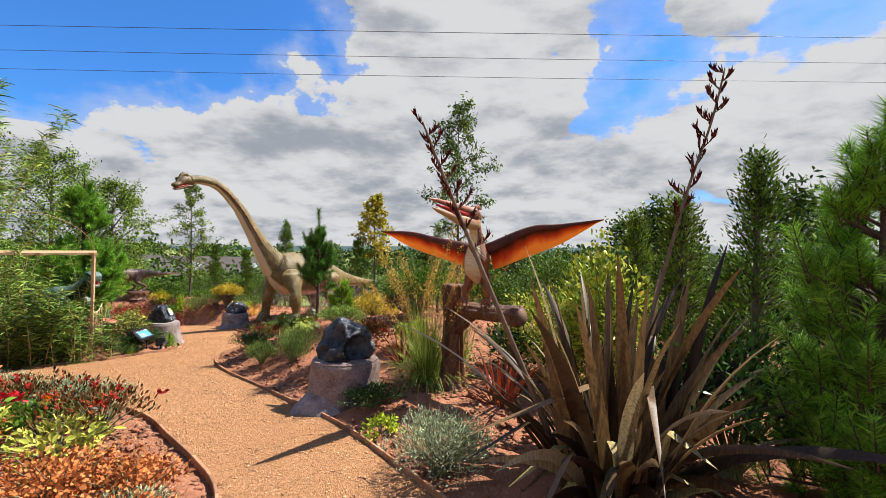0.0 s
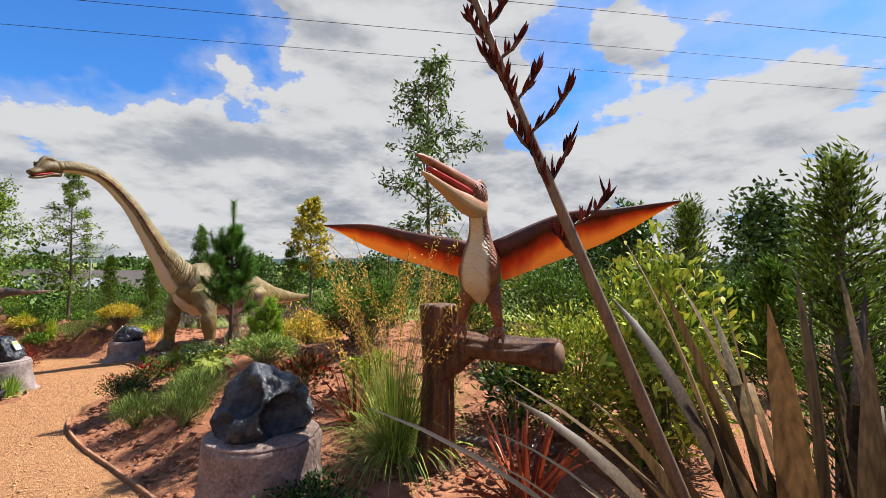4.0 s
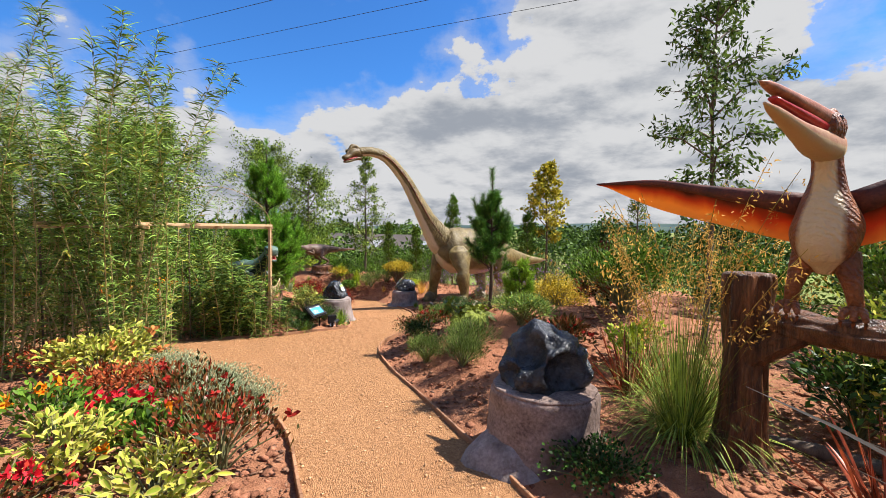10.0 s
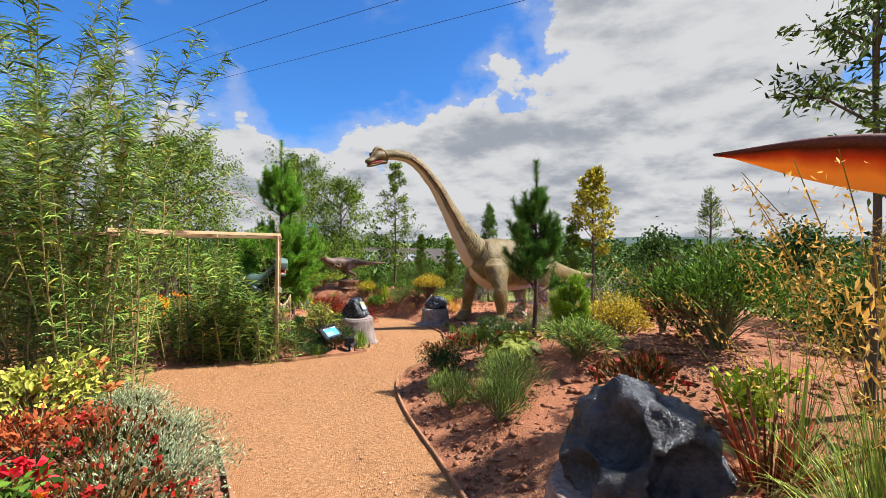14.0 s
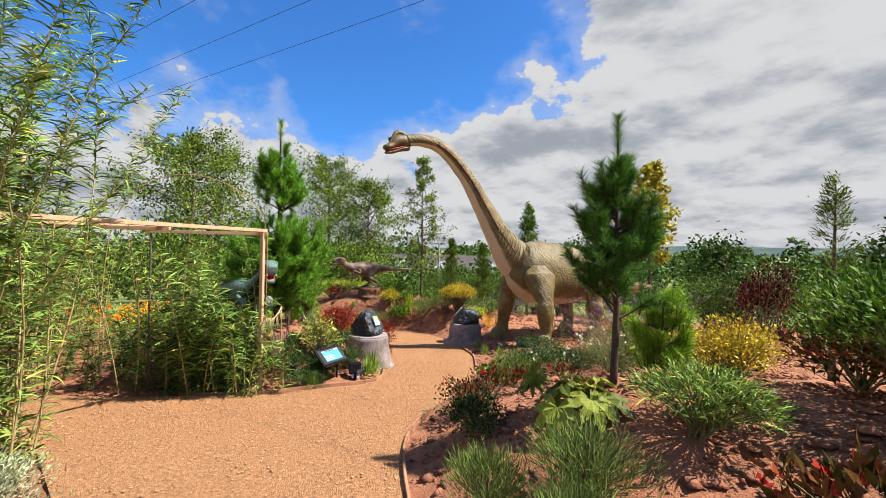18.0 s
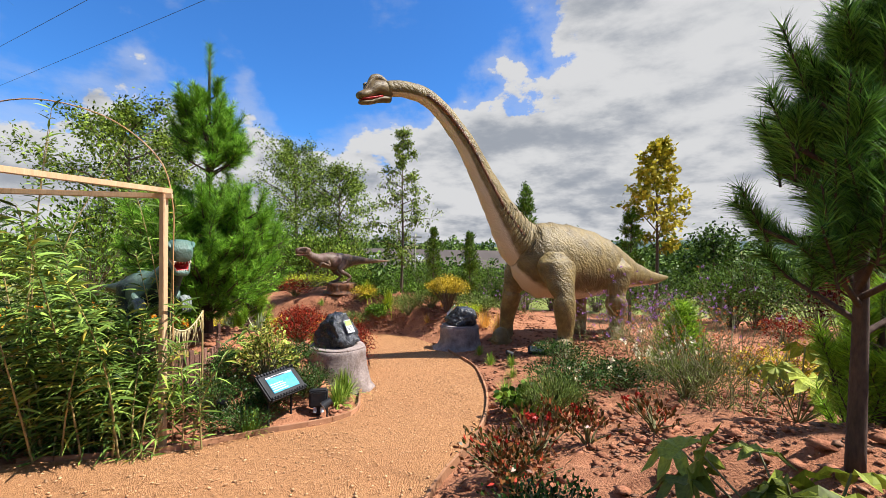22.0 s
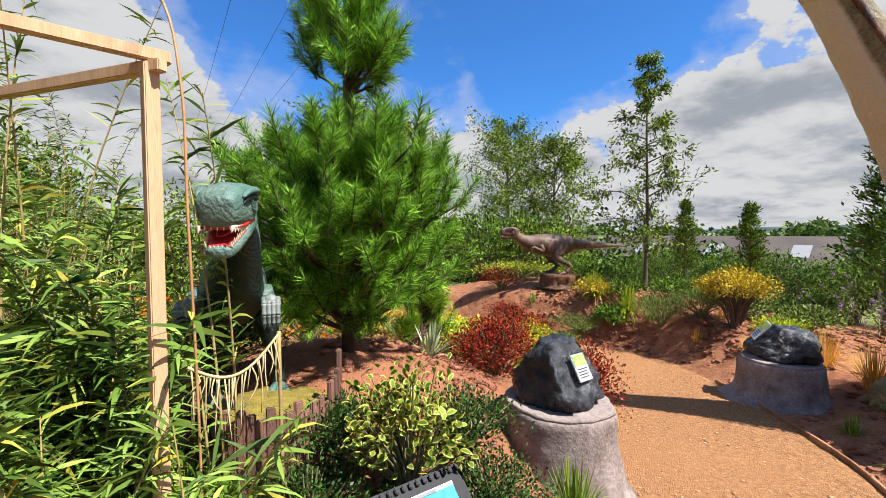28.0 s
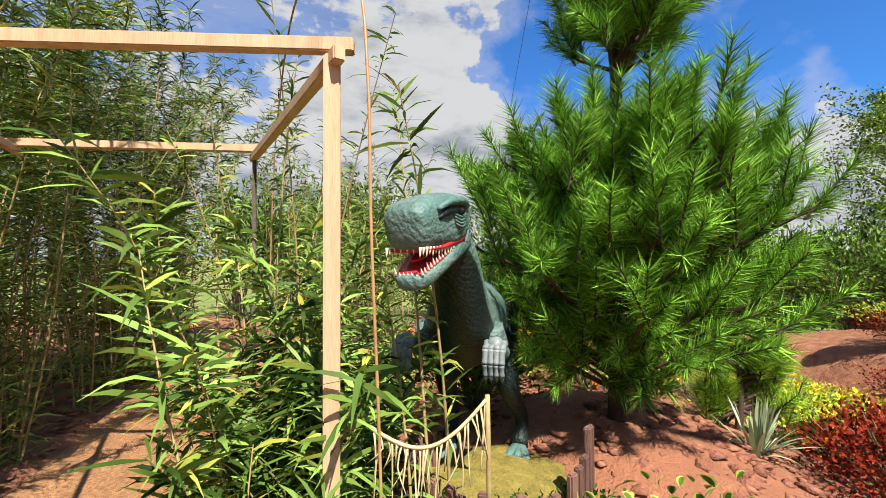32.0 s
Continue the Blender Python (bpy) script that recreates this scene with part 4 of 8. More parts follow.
def theropod(b, head, hip, tip, feet, k, jaw=0.5, mats=(0, 1, 2, 3), handy=True, gaze=None, dark=(0.5, 1.0)):
    """A two-legged hunter from snout to tail. k: size."""
    head, hip, tip = (np.array(p, float) for p in (head, hip, tip))
    f = head - hip
    f[2] = 0
    f /= np.linalg.norm(f)
    s = np.array((-f[1], f[0], 0))
    up = np.array((0, 0, 1.0))
    body, mouth, tooth, eye = mats
    bf, bs = f, s
    if gaze is not None:
        f = unit_dir(gaze)
        s = np.array((-f[1], f[0], 0))
    sk = head - f * 0.30 * k
    neck = sk - (f + bf) * 0.08 * k - up * 0.20 * k
    chest = hip + bf * 0.50 * k + up * 0.02 * k
    # dark: reach of the belly colour, dark paint plus painted shade on green skin
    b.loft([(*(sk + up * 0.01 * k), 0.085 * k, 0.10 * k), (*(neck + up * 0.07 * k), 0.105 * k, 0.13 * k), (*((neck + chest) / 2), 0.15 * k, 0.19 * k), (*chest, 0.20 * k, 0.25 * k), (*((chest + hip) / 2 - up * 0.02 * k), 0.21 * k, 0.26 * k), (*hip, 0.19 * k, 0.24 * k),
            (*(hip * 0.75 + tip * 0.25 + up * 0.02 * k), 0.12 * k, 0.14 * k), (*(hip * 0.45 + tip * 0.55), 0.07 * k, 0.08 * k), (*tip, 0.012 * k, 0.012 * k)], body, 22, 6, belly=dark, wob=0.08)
    # upper skull: deep box-like snout, flat on top
    b.loft([(*(sk - f * 0.08 * k + up * 0.02 * k), 0.085 * k, 0.09 * k), (*(sk - f * 0.01 * k + up * 0.045 * k), 0.118 * k, 0.105 * k), (*(sk + f * 0.07 * k + up * 0.055 * k), 0.122 * k, 0.112 * k), (*(sk + f * 0.15 * k + up * 0.05 * k), 0.104 * k, 0.106 * k), (*(sk + f * 0.23 * k + up * 0.04 * k), 0.098 * k, 0.098 * k), (*(head - f * 0.02 * k + up * 0.028 * k), 0.090 * k, 0.088 * k), (*(head + f * 0.010 * k + up * 0.022 * k), 0.076 * k, 0.070 * k), (*(head + f * 0.020 * k + up * 0.02 * k), 0.045 * k, 0.04 * k)],
           body, 28, 6, belly=(0.95, 0.0), wob=0.10, sq=3.4)
    for q in range(5):
        c_ = sk + f * (0.13 + 0.035 * q) * k + up * (0.150 - 0.012 * q) * k
        b.loft([(*(c_ - s * 0.075 * k - up * 0.008 * k), 0.006 * k, 0.006 * k), (*(c_ + up * 0.003 * k), 0.010 * k, 0.008 * k), (*(c_ + s * 0.075 * k - up * 0.008 * k), 0.006 * k, 0.006 * k)], body, 7, 3)
    # lower jaw hangs open
    jp = sk - up * 0.045 * k
    jd = f * math.cos(jaw) - up * math.sin(jaw)
    jn = f * math.sin(jaw) + up * math.cos(jaw)
    # its underside takes the belly colour, partly painted shade on the green one
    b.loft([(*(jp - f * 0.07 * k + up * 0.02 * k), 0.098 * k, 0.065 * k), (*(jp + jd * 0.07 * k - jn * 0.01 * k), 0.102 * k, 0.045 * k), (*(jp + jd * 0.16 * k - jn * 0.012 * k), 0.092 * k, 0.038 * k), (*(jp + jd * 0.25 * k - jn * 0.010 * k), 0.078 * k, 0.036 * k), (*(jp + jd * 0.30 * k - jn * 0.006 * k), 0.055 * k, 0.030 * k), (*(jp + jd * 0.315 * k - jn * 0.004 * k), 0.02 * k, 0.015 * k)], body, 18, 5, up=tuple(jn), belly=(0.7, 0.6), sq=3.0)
    # gums, tongue, palate and the red corners of the mouth
    b.loft([(*(jp - f * 0.02 * k + jn * 0.02 * k), 0.080 * k, 0.05 * k), (*(jp + jd * 0.10 * k + jn * 0.020 * k), 0.088 * k, 0.018 * k), (*(jp + jd * 0.20 * k + jn * 0.020 * k), 0.076 * k, 0.012 * k), (*(jp + jd * 0.285 * k + jn * 0.020 * k), 0.052 * k, 0.008 * k)], mouth, 14, 4, up=tuple(jn))
    b.loft([(*(jp + jd * 0.02 * k + jn * 0.045 * k), 0.05 * k, 0.025 * k), (*(jp + jd * 0.13 * k + jn * 0.045 * k), 0.045 * k, 0.016 * k), (*(jp + jd * 0.22 * k + jn * 0.05 * k), 0.026 * k, 0.010 * k), (*(jp + jd * 0.245 * k + jn * 0.055 * k), 0.006 * k, 0.004 * k)], mouth, 12, 4, up=tuple(jn))
    b.loft([(*(sk - up * 0.02 * k), 0.105 * k, 0.045 * k), (*(sk + f * 0.15 * k - up * 0.050 * k), 0.096 * k, 0.014 * k), (*(head - f * 0.02 * k - up * 0.056 * k), 0.076 * k, 0.010 * k)], mouth, 14, 4, sq=3.0)
    b.ball(sk - f * 0.005 * k - up * 0.045 * k, (0.085 * k, 0.085 * k, 0.07 * k), mouth, 14)
    for sd in (-1, 1):
        for i in range(12):
            t = i / 11
            q = sk + f * (0.08 + 0.225 * t) * k - up * 0.045 * k + s * sd * (0.090 - 0.018 * t) * k
            b.cone(q, q - up * (0.030 + 0.008 * (i % 2)) * k + f * 0.004 * k, 0.0062 * k, tooth, 6)
            q = jp + jd * (0.08 + 0.205 * t) * k + jn * 0.018 * k + s * sd * (0.090 - 0.032 * t) * k
            b.cone(q, q + jn * (0.024 + 0.009 * (i % 2)) * k, 0.006 * k, tooth, 6)
        if sd == 1:
            for i in range(5):
                q = head - f * 0.022 * k - up * 0.045 * k + s * (i - 2) * 0.028 * k
                b.cone(q, q - up * 0.028 * k, 0.006 * k, tooth, 6)
                q = jp + jd * 0.292 * k + jn * 0.015 * k + s * (i - 2) * 0.018 * k
                b.cone(q, q + jn * 0.022 * k, 0.0055 * k, tooth, 6)
        # socket in the belly colour, dark on green, under a heavy brow, eyelids, nostril
        e = sk + f * 0.075 * k + up * 0.085 * k + s * sd * 0.116 * k
        b.loft([(*(e - f * 0.035 * k + up * 0.012 * k), 0.010 * k, 0.014 * k), (*(e + f * 0.02 * k + up * 0.012 * k), 0.012 * k, 0.024 * k), (*(e + f * 0.10 * k - up * 0.004 * k - s * sd * 0.006 * k), 0.010 * k, 0.016 * k), (*(e + f * 0.15 * k - up * 0.03 * k - s * sd * 0.012 * k), 0.004 * k, 0.006 * k)], body, 10, 4, belly=(-1.5, 1.0))
        b.ball(e + s * sd * 0.006 * k, 0.017 * k, eye, 10)
        b.loft([(*(e - f * 0.06 * k + up * 0.02 * k), 0.016 * k, 0.014 * k), (*(e + up * 0.042 * k + s * sd * 0.004 * k), 0.024 * k, 0.018 * k), (*(e + f * 0.09 * k + up * 0.034 * k - s * sd * 0.004 * k), 0.020 * k, 0.014 * k), (*(e + f * 0.16 * k + up * 0.005 * k - s * sd * 0.014 * k), 0.010 * k, 0.008 * k)], body, 9, 4, wob=0.3)
        for q in range(4):
            o_ = -0.024 - 0.013 * q
            b.loft([(*(e - f * 0.045 * k + up * (o_ + 0.010) * k), 0.005 * k, 0.005 * k), (*(e + f * 0.0 * k + up * o_ * k + s * sd * 0.006 * k), 0.007 * k, 0.005 * k), (*(e + f * (0.05 - 0.006 * q) * k + up * (o_ + 0.014) * k), 0.004 * k, 0.004 * k)], body, 6, 3)
        nz = head - f * 0.015 * k + up * 0.062 * k + s * sd * 0.070 * k
        b.ball(nz, 0.011 * k, body, 8)
        # arm with three clawed fingers
        hf, hs = f, s
        f, s = bf, bs
        sh = chest + f * 0.08 * k - up * 0.02 * k + s * sd * 0.18 * k
        el = sh - f * 0.04 * k - up * 0.13 * k + s * sd * 0.05 * k
        wr = el + f * 0.19 * k + up * 0.075 * k
        b.loft([(*sh, 0.06 * k, 0.07 * k), (*el, 0.042 * k, 0.045 * k), (*wr, 0.034 * k, 0.034 * k)], body, 10, 4)
        b.ball(wr + f * 0.02 * k, 0.048 * k, 4 if handy else body, 12)
        for q in (-1.5, -0.5, 0.5, 1.5):
            a = wr + s * q * 0.026 * k
            j0, j1, j2, j3 = a + f * 0.02 * k + up * 0.015 * k, a + f * 0.075 * k - up * 0.005 * k, a + f * 0.095 * k - up * 0.07 * k, a + f * 0.085 * k - up * 0.125 * k
            for u_, v_, r_ in ((j0, j1, 0.021), (j1, j2, 0.019), (j2, j3, 0.015)):
                b.loft([(*u_, r_ * k, r_ * k), (*((u_ + v_) / 2), r_ * 0.78 * k, r_ * 0.78 * k), (*v_, r_ * 0.92 * k, r_ * 0.92 * k)], 4 if handy else body, 8, 3)
            b.cone(j3, j3 - up * 0.035 * k - f * 0.012 * k, 0.012 * k, body, 7)
        f, s = hf, hs
    f, s = bf, bs
    for sd, ft in zip((-1, 1), feet):
        ft = np.array(ft, float)
        th = hip + s * sd * 0.15 * k
        kn = (th + ft) / 2 + f * 0.18 * k + up * 0.06 * k
        an = ft - f * 0.10 * k + up * 0.20 * k
        # green legs take the belly colour all round: dark paint and painted shade
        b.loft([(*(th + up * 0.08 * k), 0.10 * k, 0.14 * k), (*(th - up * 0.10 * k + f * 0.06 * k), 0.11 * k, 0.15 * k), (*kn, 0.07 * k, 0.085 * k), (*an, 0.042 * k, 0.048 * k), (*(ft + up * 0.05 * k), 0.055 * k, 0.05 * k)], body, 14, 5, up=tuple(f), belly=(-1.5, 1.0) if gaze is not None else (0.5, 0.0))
        for q in (-1, 0, 1):
            d = f + s * q * 0.45
            b.loft([(*(ft + up * 0.05 * k), 0.04 * k, 0.035 * k), (*(ft + d * 0.10 * k + up * 0.035 * k), 0.03 * k, 0.028 * k), (*(ft + d * 0.18 * k + up * 0.012 * k), 0.006 * k, 0.006 * k)], body, 8, 3)


def green_rex():
    b = Build()
    g0 = gz(-6.55, 11.0) + 0.02
    # dark carries that painted shade over the whole lower body
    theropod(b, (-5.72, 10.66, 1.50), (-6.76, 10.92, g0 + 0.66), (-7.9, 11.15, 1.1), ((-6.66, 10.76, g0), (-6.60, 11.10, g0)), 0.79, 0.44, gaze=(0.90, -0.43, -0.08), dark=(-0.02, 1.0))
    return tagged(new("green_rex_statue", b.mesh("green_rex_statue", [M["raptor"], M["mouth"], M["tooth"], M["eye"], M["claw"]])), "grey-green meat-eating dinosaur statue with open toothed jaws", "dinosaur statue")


def brown_rex(stump_top):
    b = Build()
    theropod(b, (-9.78, 16.05, 1.40), (-9.22, 17.1, 1.18), (-8.93, 18.85, 1.14), ((-9.42, 17.1, stump_top), (-9.02, 17.0, stump_top)), 0.82, 0.12, handy=False)
    return tagged(new("brown_rex_statue", b.mesh("brown_rex_statue", [M["rexbrown"], M["mouth"], M["tooth"], M["eye"], M["claw"]])), "small brown meat-eating dinosaur statue striding on a stump", "dinosaur statue")


def pterosaur():
    b = Build()
    L, R = np.array((-0.14, 8.06, 2.40)), np.array((2.25, 6.68, 2.51))
    c = np.array((1.03, 7.18, 2.08))
    f = np.array((-0.5, -0.866, 0))
    s = np.array((0.866, -0.5, 0))
    up = np.array((0, 0, 1.0))
    beak = np.array((0.47, 6.44, 2.61))
    # body and neck
    b.loft([(*(c - up * 0.27 - f * 0.05), 0.05, 0.06), (*(c - up * 0.18 - f * 0.03), 0.118, 0.12), (*(c - up * 0.07 + f * 0.015), 0.148, 0.155), (*(c + up * 0.06 + f * 0.025), 0.128, 0.13), (*(c + up * 0.18 + f * 0.035), 0.086, 0.09), (*(c + up * 0.29 + f * 0.06), 0.066, 0.072), (*(c + up * 0.39 + f * 0.10), 0.070, 0.078), (*(c + up * 0.46 + f * 0.17), 0.068, 0.072)],
           0, 30, 8, up=tuple(-f), belly=(0.55, 1.0), wob=0.12)
    hd = c + up * 0.45 + f * 0.14
    ax = beak - hd
    ax = ax / np.linalg.norm(ax)
    n = np.cross(s, ax)
    n = n if n[2] > 0 else -n
    ln = float(np.linalg.norm(beak - hd))
    P = lambda t, h: hd + ax * ln * t + n * h
    b.loft([(*P(-0.12, 0.02), 0.05, 0.06), (*P(0.02, 0.025), 0.082, 0.088), (*P(0.18, 0.012), 0.075, 0.07)], 0, 16, 5, up=tuple(n), belly=(0.5, 1.0))
    b.loft([(*P(0.03, 0.050), 0.066, 0.050), (*P(0.28, 0.056), 0.054, 0.040), (*P(0.60, 0.054), 0.038, 0.028), (*P(0.9, 0.046), 0.021, 0.016), (*P(1.0, 0.040), 0.004, 0.004)], 1, 18, 6, up=tuple(n), belly=(0.95, 0.0), wob=0.10, sq=2.4)
    b.loft([(*P(-0.06, -0.060), 0.074, 0.075), (*P(0.20, -0.078), 0.068, 0.062), (*P(0.52, -0.062), 0.044, 0.034), (*P(0.80, -0.046), 0.026, 0.019), (*P(0.93, -0.036), 0.006, 0.005)], 1, 18, 6, up=tuple(n), belly=(-0.2, 1.0), wob=0.10, sq=2.4)
    b.loft([(*P(0.06, 0.0), 0.056, 0.034), (*P(0.45, 0.002), 0.040, 0.024), (*P(0.84, 0.004), 0.018, 0.010)], 2, 12, 4, up=tuple(n))
    b.loft([(*P(0.02, 0.10), 0.02, 0.02), (*P(-0.10, 0.13), 0.014, 0.03), (*P(-0.22, 0.13), 0.004, 0.006)], 0, 10, 4, up=tuple(n))
    for sd in (-1, 1):
        b.ball(P(0.10, 0.055) + s * sd * 0.066, 0.016, 3, 10)
    # wings: arm along the front edge, membrane hanging behind it
    for tip, sd in ((L, -1), (R, 1)):
        root = c + up * 0.10 + s * sd * 0.10 - f * 0.04
        elbow = root * 0.62 + tip * 0.38 + up * (0.10 if sd > 0 else 0.03) - f * 0.02
        hand_ = root * 0.35 + tip * 0.65 + up * 0.05
        b.loft([(*root, 0.060, 0.070), (*elbow, 0.034, 0.038), (*hand_, 0.022, 0.024), (*tip, 0.006, 0.006)], 5, 10, 6)
        lead = catmull([root, elbow, hand_, tip], 6)
        trail_root = c - up * 0.12 + s * sd * 0.12 - f * 0.16
        m = len(lead)
        rows = 7
        verts, bl, faces = [], [], []
        for i in range(m):
            t = i / (m - 1)
            lo = trail_root * (1 - t) + tip * t + up * (-0.05 * math.sin(math.pi * t)) - f * 0.02
            for j in range(rows):
                q = j / (rows - 1)
                p = lead[i] * (1 - q) + lo * q - f * 0.05 * math.sin(math.pi * q) * (1 - t)
                verts.append(p + up * 0.008 * math.sin(9 * t + 5 * q))
                bl.append(min(1.0, q * 1.05) * (0.55 + 0.45 * min(1, 3 * t)))
        for i in range(m - 1):
            for j in range(rows - 1):
                a = i * rows + j
                faces.append((a, a + 1, a + rows + 1, a + rows))
        b.add(verts, faces, 4, bl)
        b.add([np.array(v) - f * 0.006 for v in verts], [q[::-1] for q in faces], 4, bl)
    # legs and gripping feet
    beam_top = 1.585
    for sd in (-1, 1):
        hipp = c - up * 0.20 + s * sd * 0.085 - f * 0.02
        kn = hipp - up * 0.14 + s * sd * 0.035 + f * 0.02
        an = np.array((hipp[0] + s[0] * sd * 0.05, hipp[1] + s[1] * sd * 0.05, beam_top + 0.05))
        b.loft([(*(hipp + up * 0.05), 0.06, 0.07), (*hipp, 0.065, 0.07), (*kn, 0.042, 0.045), (*an, 0.034, 0.034), (*(an - up * 0.035), 0.045, 0.04)], 0, 12, 4, up=tuple(f))
        for q in (-1, 0, 1):
            d = f + s * q * 0.5
            b.loft([(*(an - up * 0.02), 0.024, 0.024), (*(an + d * 0.06 - up * 0.015), 0.022, 0.022), (*(an + d * 0.095 - up * 0.06), 0.013, 0.013), (*(an + d * 0.09 - up * 0.10), 0.003, 0.003)], 0, 8, 3)
    return tagged(new("pterosaur_statue", b.mesh("pterosaur_statue", [M["ptero"], M["beak"], M["mouth"], M["eye"], M["wing"], M["wingarm"]])), "flying reptile statue with spread orange wings and gaping beak", "pterosaur statue")


brachiosaurus()
green_rex()
pterosaur()

# ---- plinths with rocks, posts, pergola, signs ----
def lathe_block(rings, seg=36, wob=0.05, seed=0, cap=True, scale=3.0):
    """An uneven round block from rings of (height, radius x, radius y)."""
    verts, faces = [], []
    off = Vector((seed * 3.1, seed * 1.7, seed * 0.9))
    for z, rx, ry in rings:
        for k in range(seg):
            a = 2 * math.pi * k / seg
            p = Vector((math.cos(a), math.sin(a), z))
            w = 1 + wob * noise.noise(p * scale + off) + 0.5 * wob * noise.noise(p * scale * 3 + off)
            verts.append((rx * w * math.cos(a), ry * w * math.sin(a), z))
    n = len(rings)
    faces = [(i * seg + k, i * seg + (k + 1) % seg, (i + 1) * seg + (k + 1) % seg, (i + 1) * seg + k) for i in range(n - 1) for k in range(seg)]
    if cap:
        faces.append(tuple((n - 1) * seg + k for k in range(seg)))
        faces.append(tuple(range(seg))[::-1])
    return verts, faces


def ring_rows(pairs, steps, sx=1.0, sy=1.0):
    rows = catmull([(z, r, 0) for z, r in pairs], steps)
    return [(z, max(0.004, r) * sx, max(0.004, r) * sy) for z, r, _ in rows]


def boulder(seed, sx, sy, sz, cuts, hollows=()):
    """A hewn lump: an icosphere cut by planes."""
    br = np.random.default_rng(int(seed) + 40)
    cuts = list(cuts) + [(tuple(v), br.uniform(0.84, 0.97)) for v in br.normal(size=(16, 3))]
    bm = bmesh.new()
    bmesh.ops.create_icosphere(bm, subdivisions=5, radius=1.0)
    for v in bm.verts:
        p = v.co.copy()
        q = p * (1 + 0.16 * noise.noise(p * 1.6 + Vector((seed, 0, 0))) + 0.05 * noise.noise(p * 5 + Vector((seed, 2, 0))))
        for n, d in cuts:
            n = Vector(n).normalized()
            over = q.dot(n) - d
            if over > 0:
                q -= n * over
        q *= 1 + 0.12 * noise.noise(q * 3.1 + Vector((0, seed, 3))) - 0.09 * abs(noise.noise(q * 6.0 + Vector((seed, seed, 1)))) + 0.035 * noise.noise(q * 13.0 + Vector((seed, 1, seed)))
        for c, rad, way in hollows:
            w, o = Vector(way).normalized(), q - Vector(c)
            if o.length < rad:
                q -= w * (o.dot(w) + math.sqrt(max(0.0, o.dot(w) ** 2 - o.length_squared + rad * rad)))
        v.co = Vector((q.x * sx, q.y * sy, max(q.z, -0.55) * sz))
    bmesh.ops.recalc_face_normals(bm, faces=bm.faces)
    for f in bm.faces:
        f.smooth = True
    return bm


def plinth(x, y, zb, h, r, rz, label, rock_seed, rock, cuts, skirt=1.35, hollows=(), coat="plinth"):
    t = thing("information_plinth", x, y, zb, label, "information plinth", "rock-topped information plinths", rz=rz)
    rows = ring_rows([(0, r * skirt), (h * 0.12, r * (1 + (skirt - 1) * 0.55)), (h * 0.35, r * 1.06), (h * 0.7, r * 0.98), (h * 0.93, r * 0.97), (h, r * 0.9)], 4, 1.0, 0.92)
    v, f = lathe_block(rows, 40, 0.07, rock_seed)
    part_mesh("pedestal", mesh_from(v, f, "pedestal", [M[coat]], smooth=True), t)
    lip, lf = lathe_block(ring_rows([(h - 0.005, r * 0.93), (h + 0.012, r * 0.9), (h + 0.018, r * 0.72)], 3, 1.0, 0.92), 40, 0.07, rock_seed)
    part_mesh("rim", mesh_from(lip, lf, "rim", [M[coat]], smooth=True), t)
    bm = boulder(rock_seed, *rock, cuts, hollows)
    bmesh.ops.translate(bm, verts=bm.verts, vec=(0, 0, h + 0.52 * rock[2]))
    r_ = part("rock", bm, M["rock"], t, "glossy black artificial rock")
    return t, r_


def sheet_on(rock, centre, normal, w, h, up=(0, 0, 1)):
    """A printed sheet let into the face of a rock."""
    n = Vector(normal).normalized()
    m = Matrix.Translation(centre) @ n.to_track_quat("Z", "Y").to_matrix().to_4x4()
    bm = bmesh.new()
    box(bm, (-w / 2, -h / 2, -0.006), (w / 2, h / 2, 0.006), m, 0.002)
    part("sign_sheet", bm, M["sheet"], rock, "white printed sheet")
    bm = bmesh.new()
    box(bm, (-w * 0.46, h * 0.05, 0.004), (w * 0.46, h * 0.46, 0.009), m, 0.001)
    part("picture", bm, M["signgreen"], rock, "green printed picture")
    for k in range(4):
        bm = bmesh.new()
        box(bm, (-w * 0.4, -h * 0.08 - k * h * 0.1, 0.004), (w * (0.38 - 0.1 * (k % 2)), -h * 0.04 - k * h * 0.1, 0.0085), m)
        part("text_line", bm, M["ink"], rock)


# beside the flying reptile: the sheet faces the path
A, rockA = plinth(-0.47, 7.48, 0.30, 0.565, 0.40, 0, "grey-pink rendered plinth with a glossy black rock beside the path", 1, (0.36, 0.30, 0.33),
                  [((-0.62, -0.55, 0.56), 0.66), ((0.35, -0.1, 0.93), 0.80), ((-0.9, 0.1, 0.35), 0.84), ((0.95, 0.2, 0.15), 0.9), ((0.1, 0.9, 0.5), 0.7), ((-0.15, -0.95, 0.2), 0.86)], 1.35,
                  [((0.60, -0.72, -0.08), 0.56, (0.25, -1, 0.1)), ((-0.34, -0.62, 0.42), 0.46, (-0.2, -0.8, 0.5)), ((0.18, -0.62, 0.72), 0.26, (0.2, -0.6, 0.8)), ((-0.74, -0.68, -0.15), 0.36, (-0.7, -0.8, 0.1)), ((0.02, -0.98, -0.45), 0.22, (0, -1, 0))])
C, rockC = plinth(-5.66, 12.55, -0.12, 0.50, 0.37, 0, "stump-like grey plinth with a black rock and a printed sheet", 4, (0.28, 0.28, 0.28),
                  [((0.9, 0.0, 0.5), 0.62), ((-0.8, -0.3, 0.5), 0.78), ((-0.1, -0.95, 0.3), 0.75), ((0.3, 0.9, 0.4), 0.72), ((0, 0, 1), 0.9)], 1.3, coat="plinthpale")
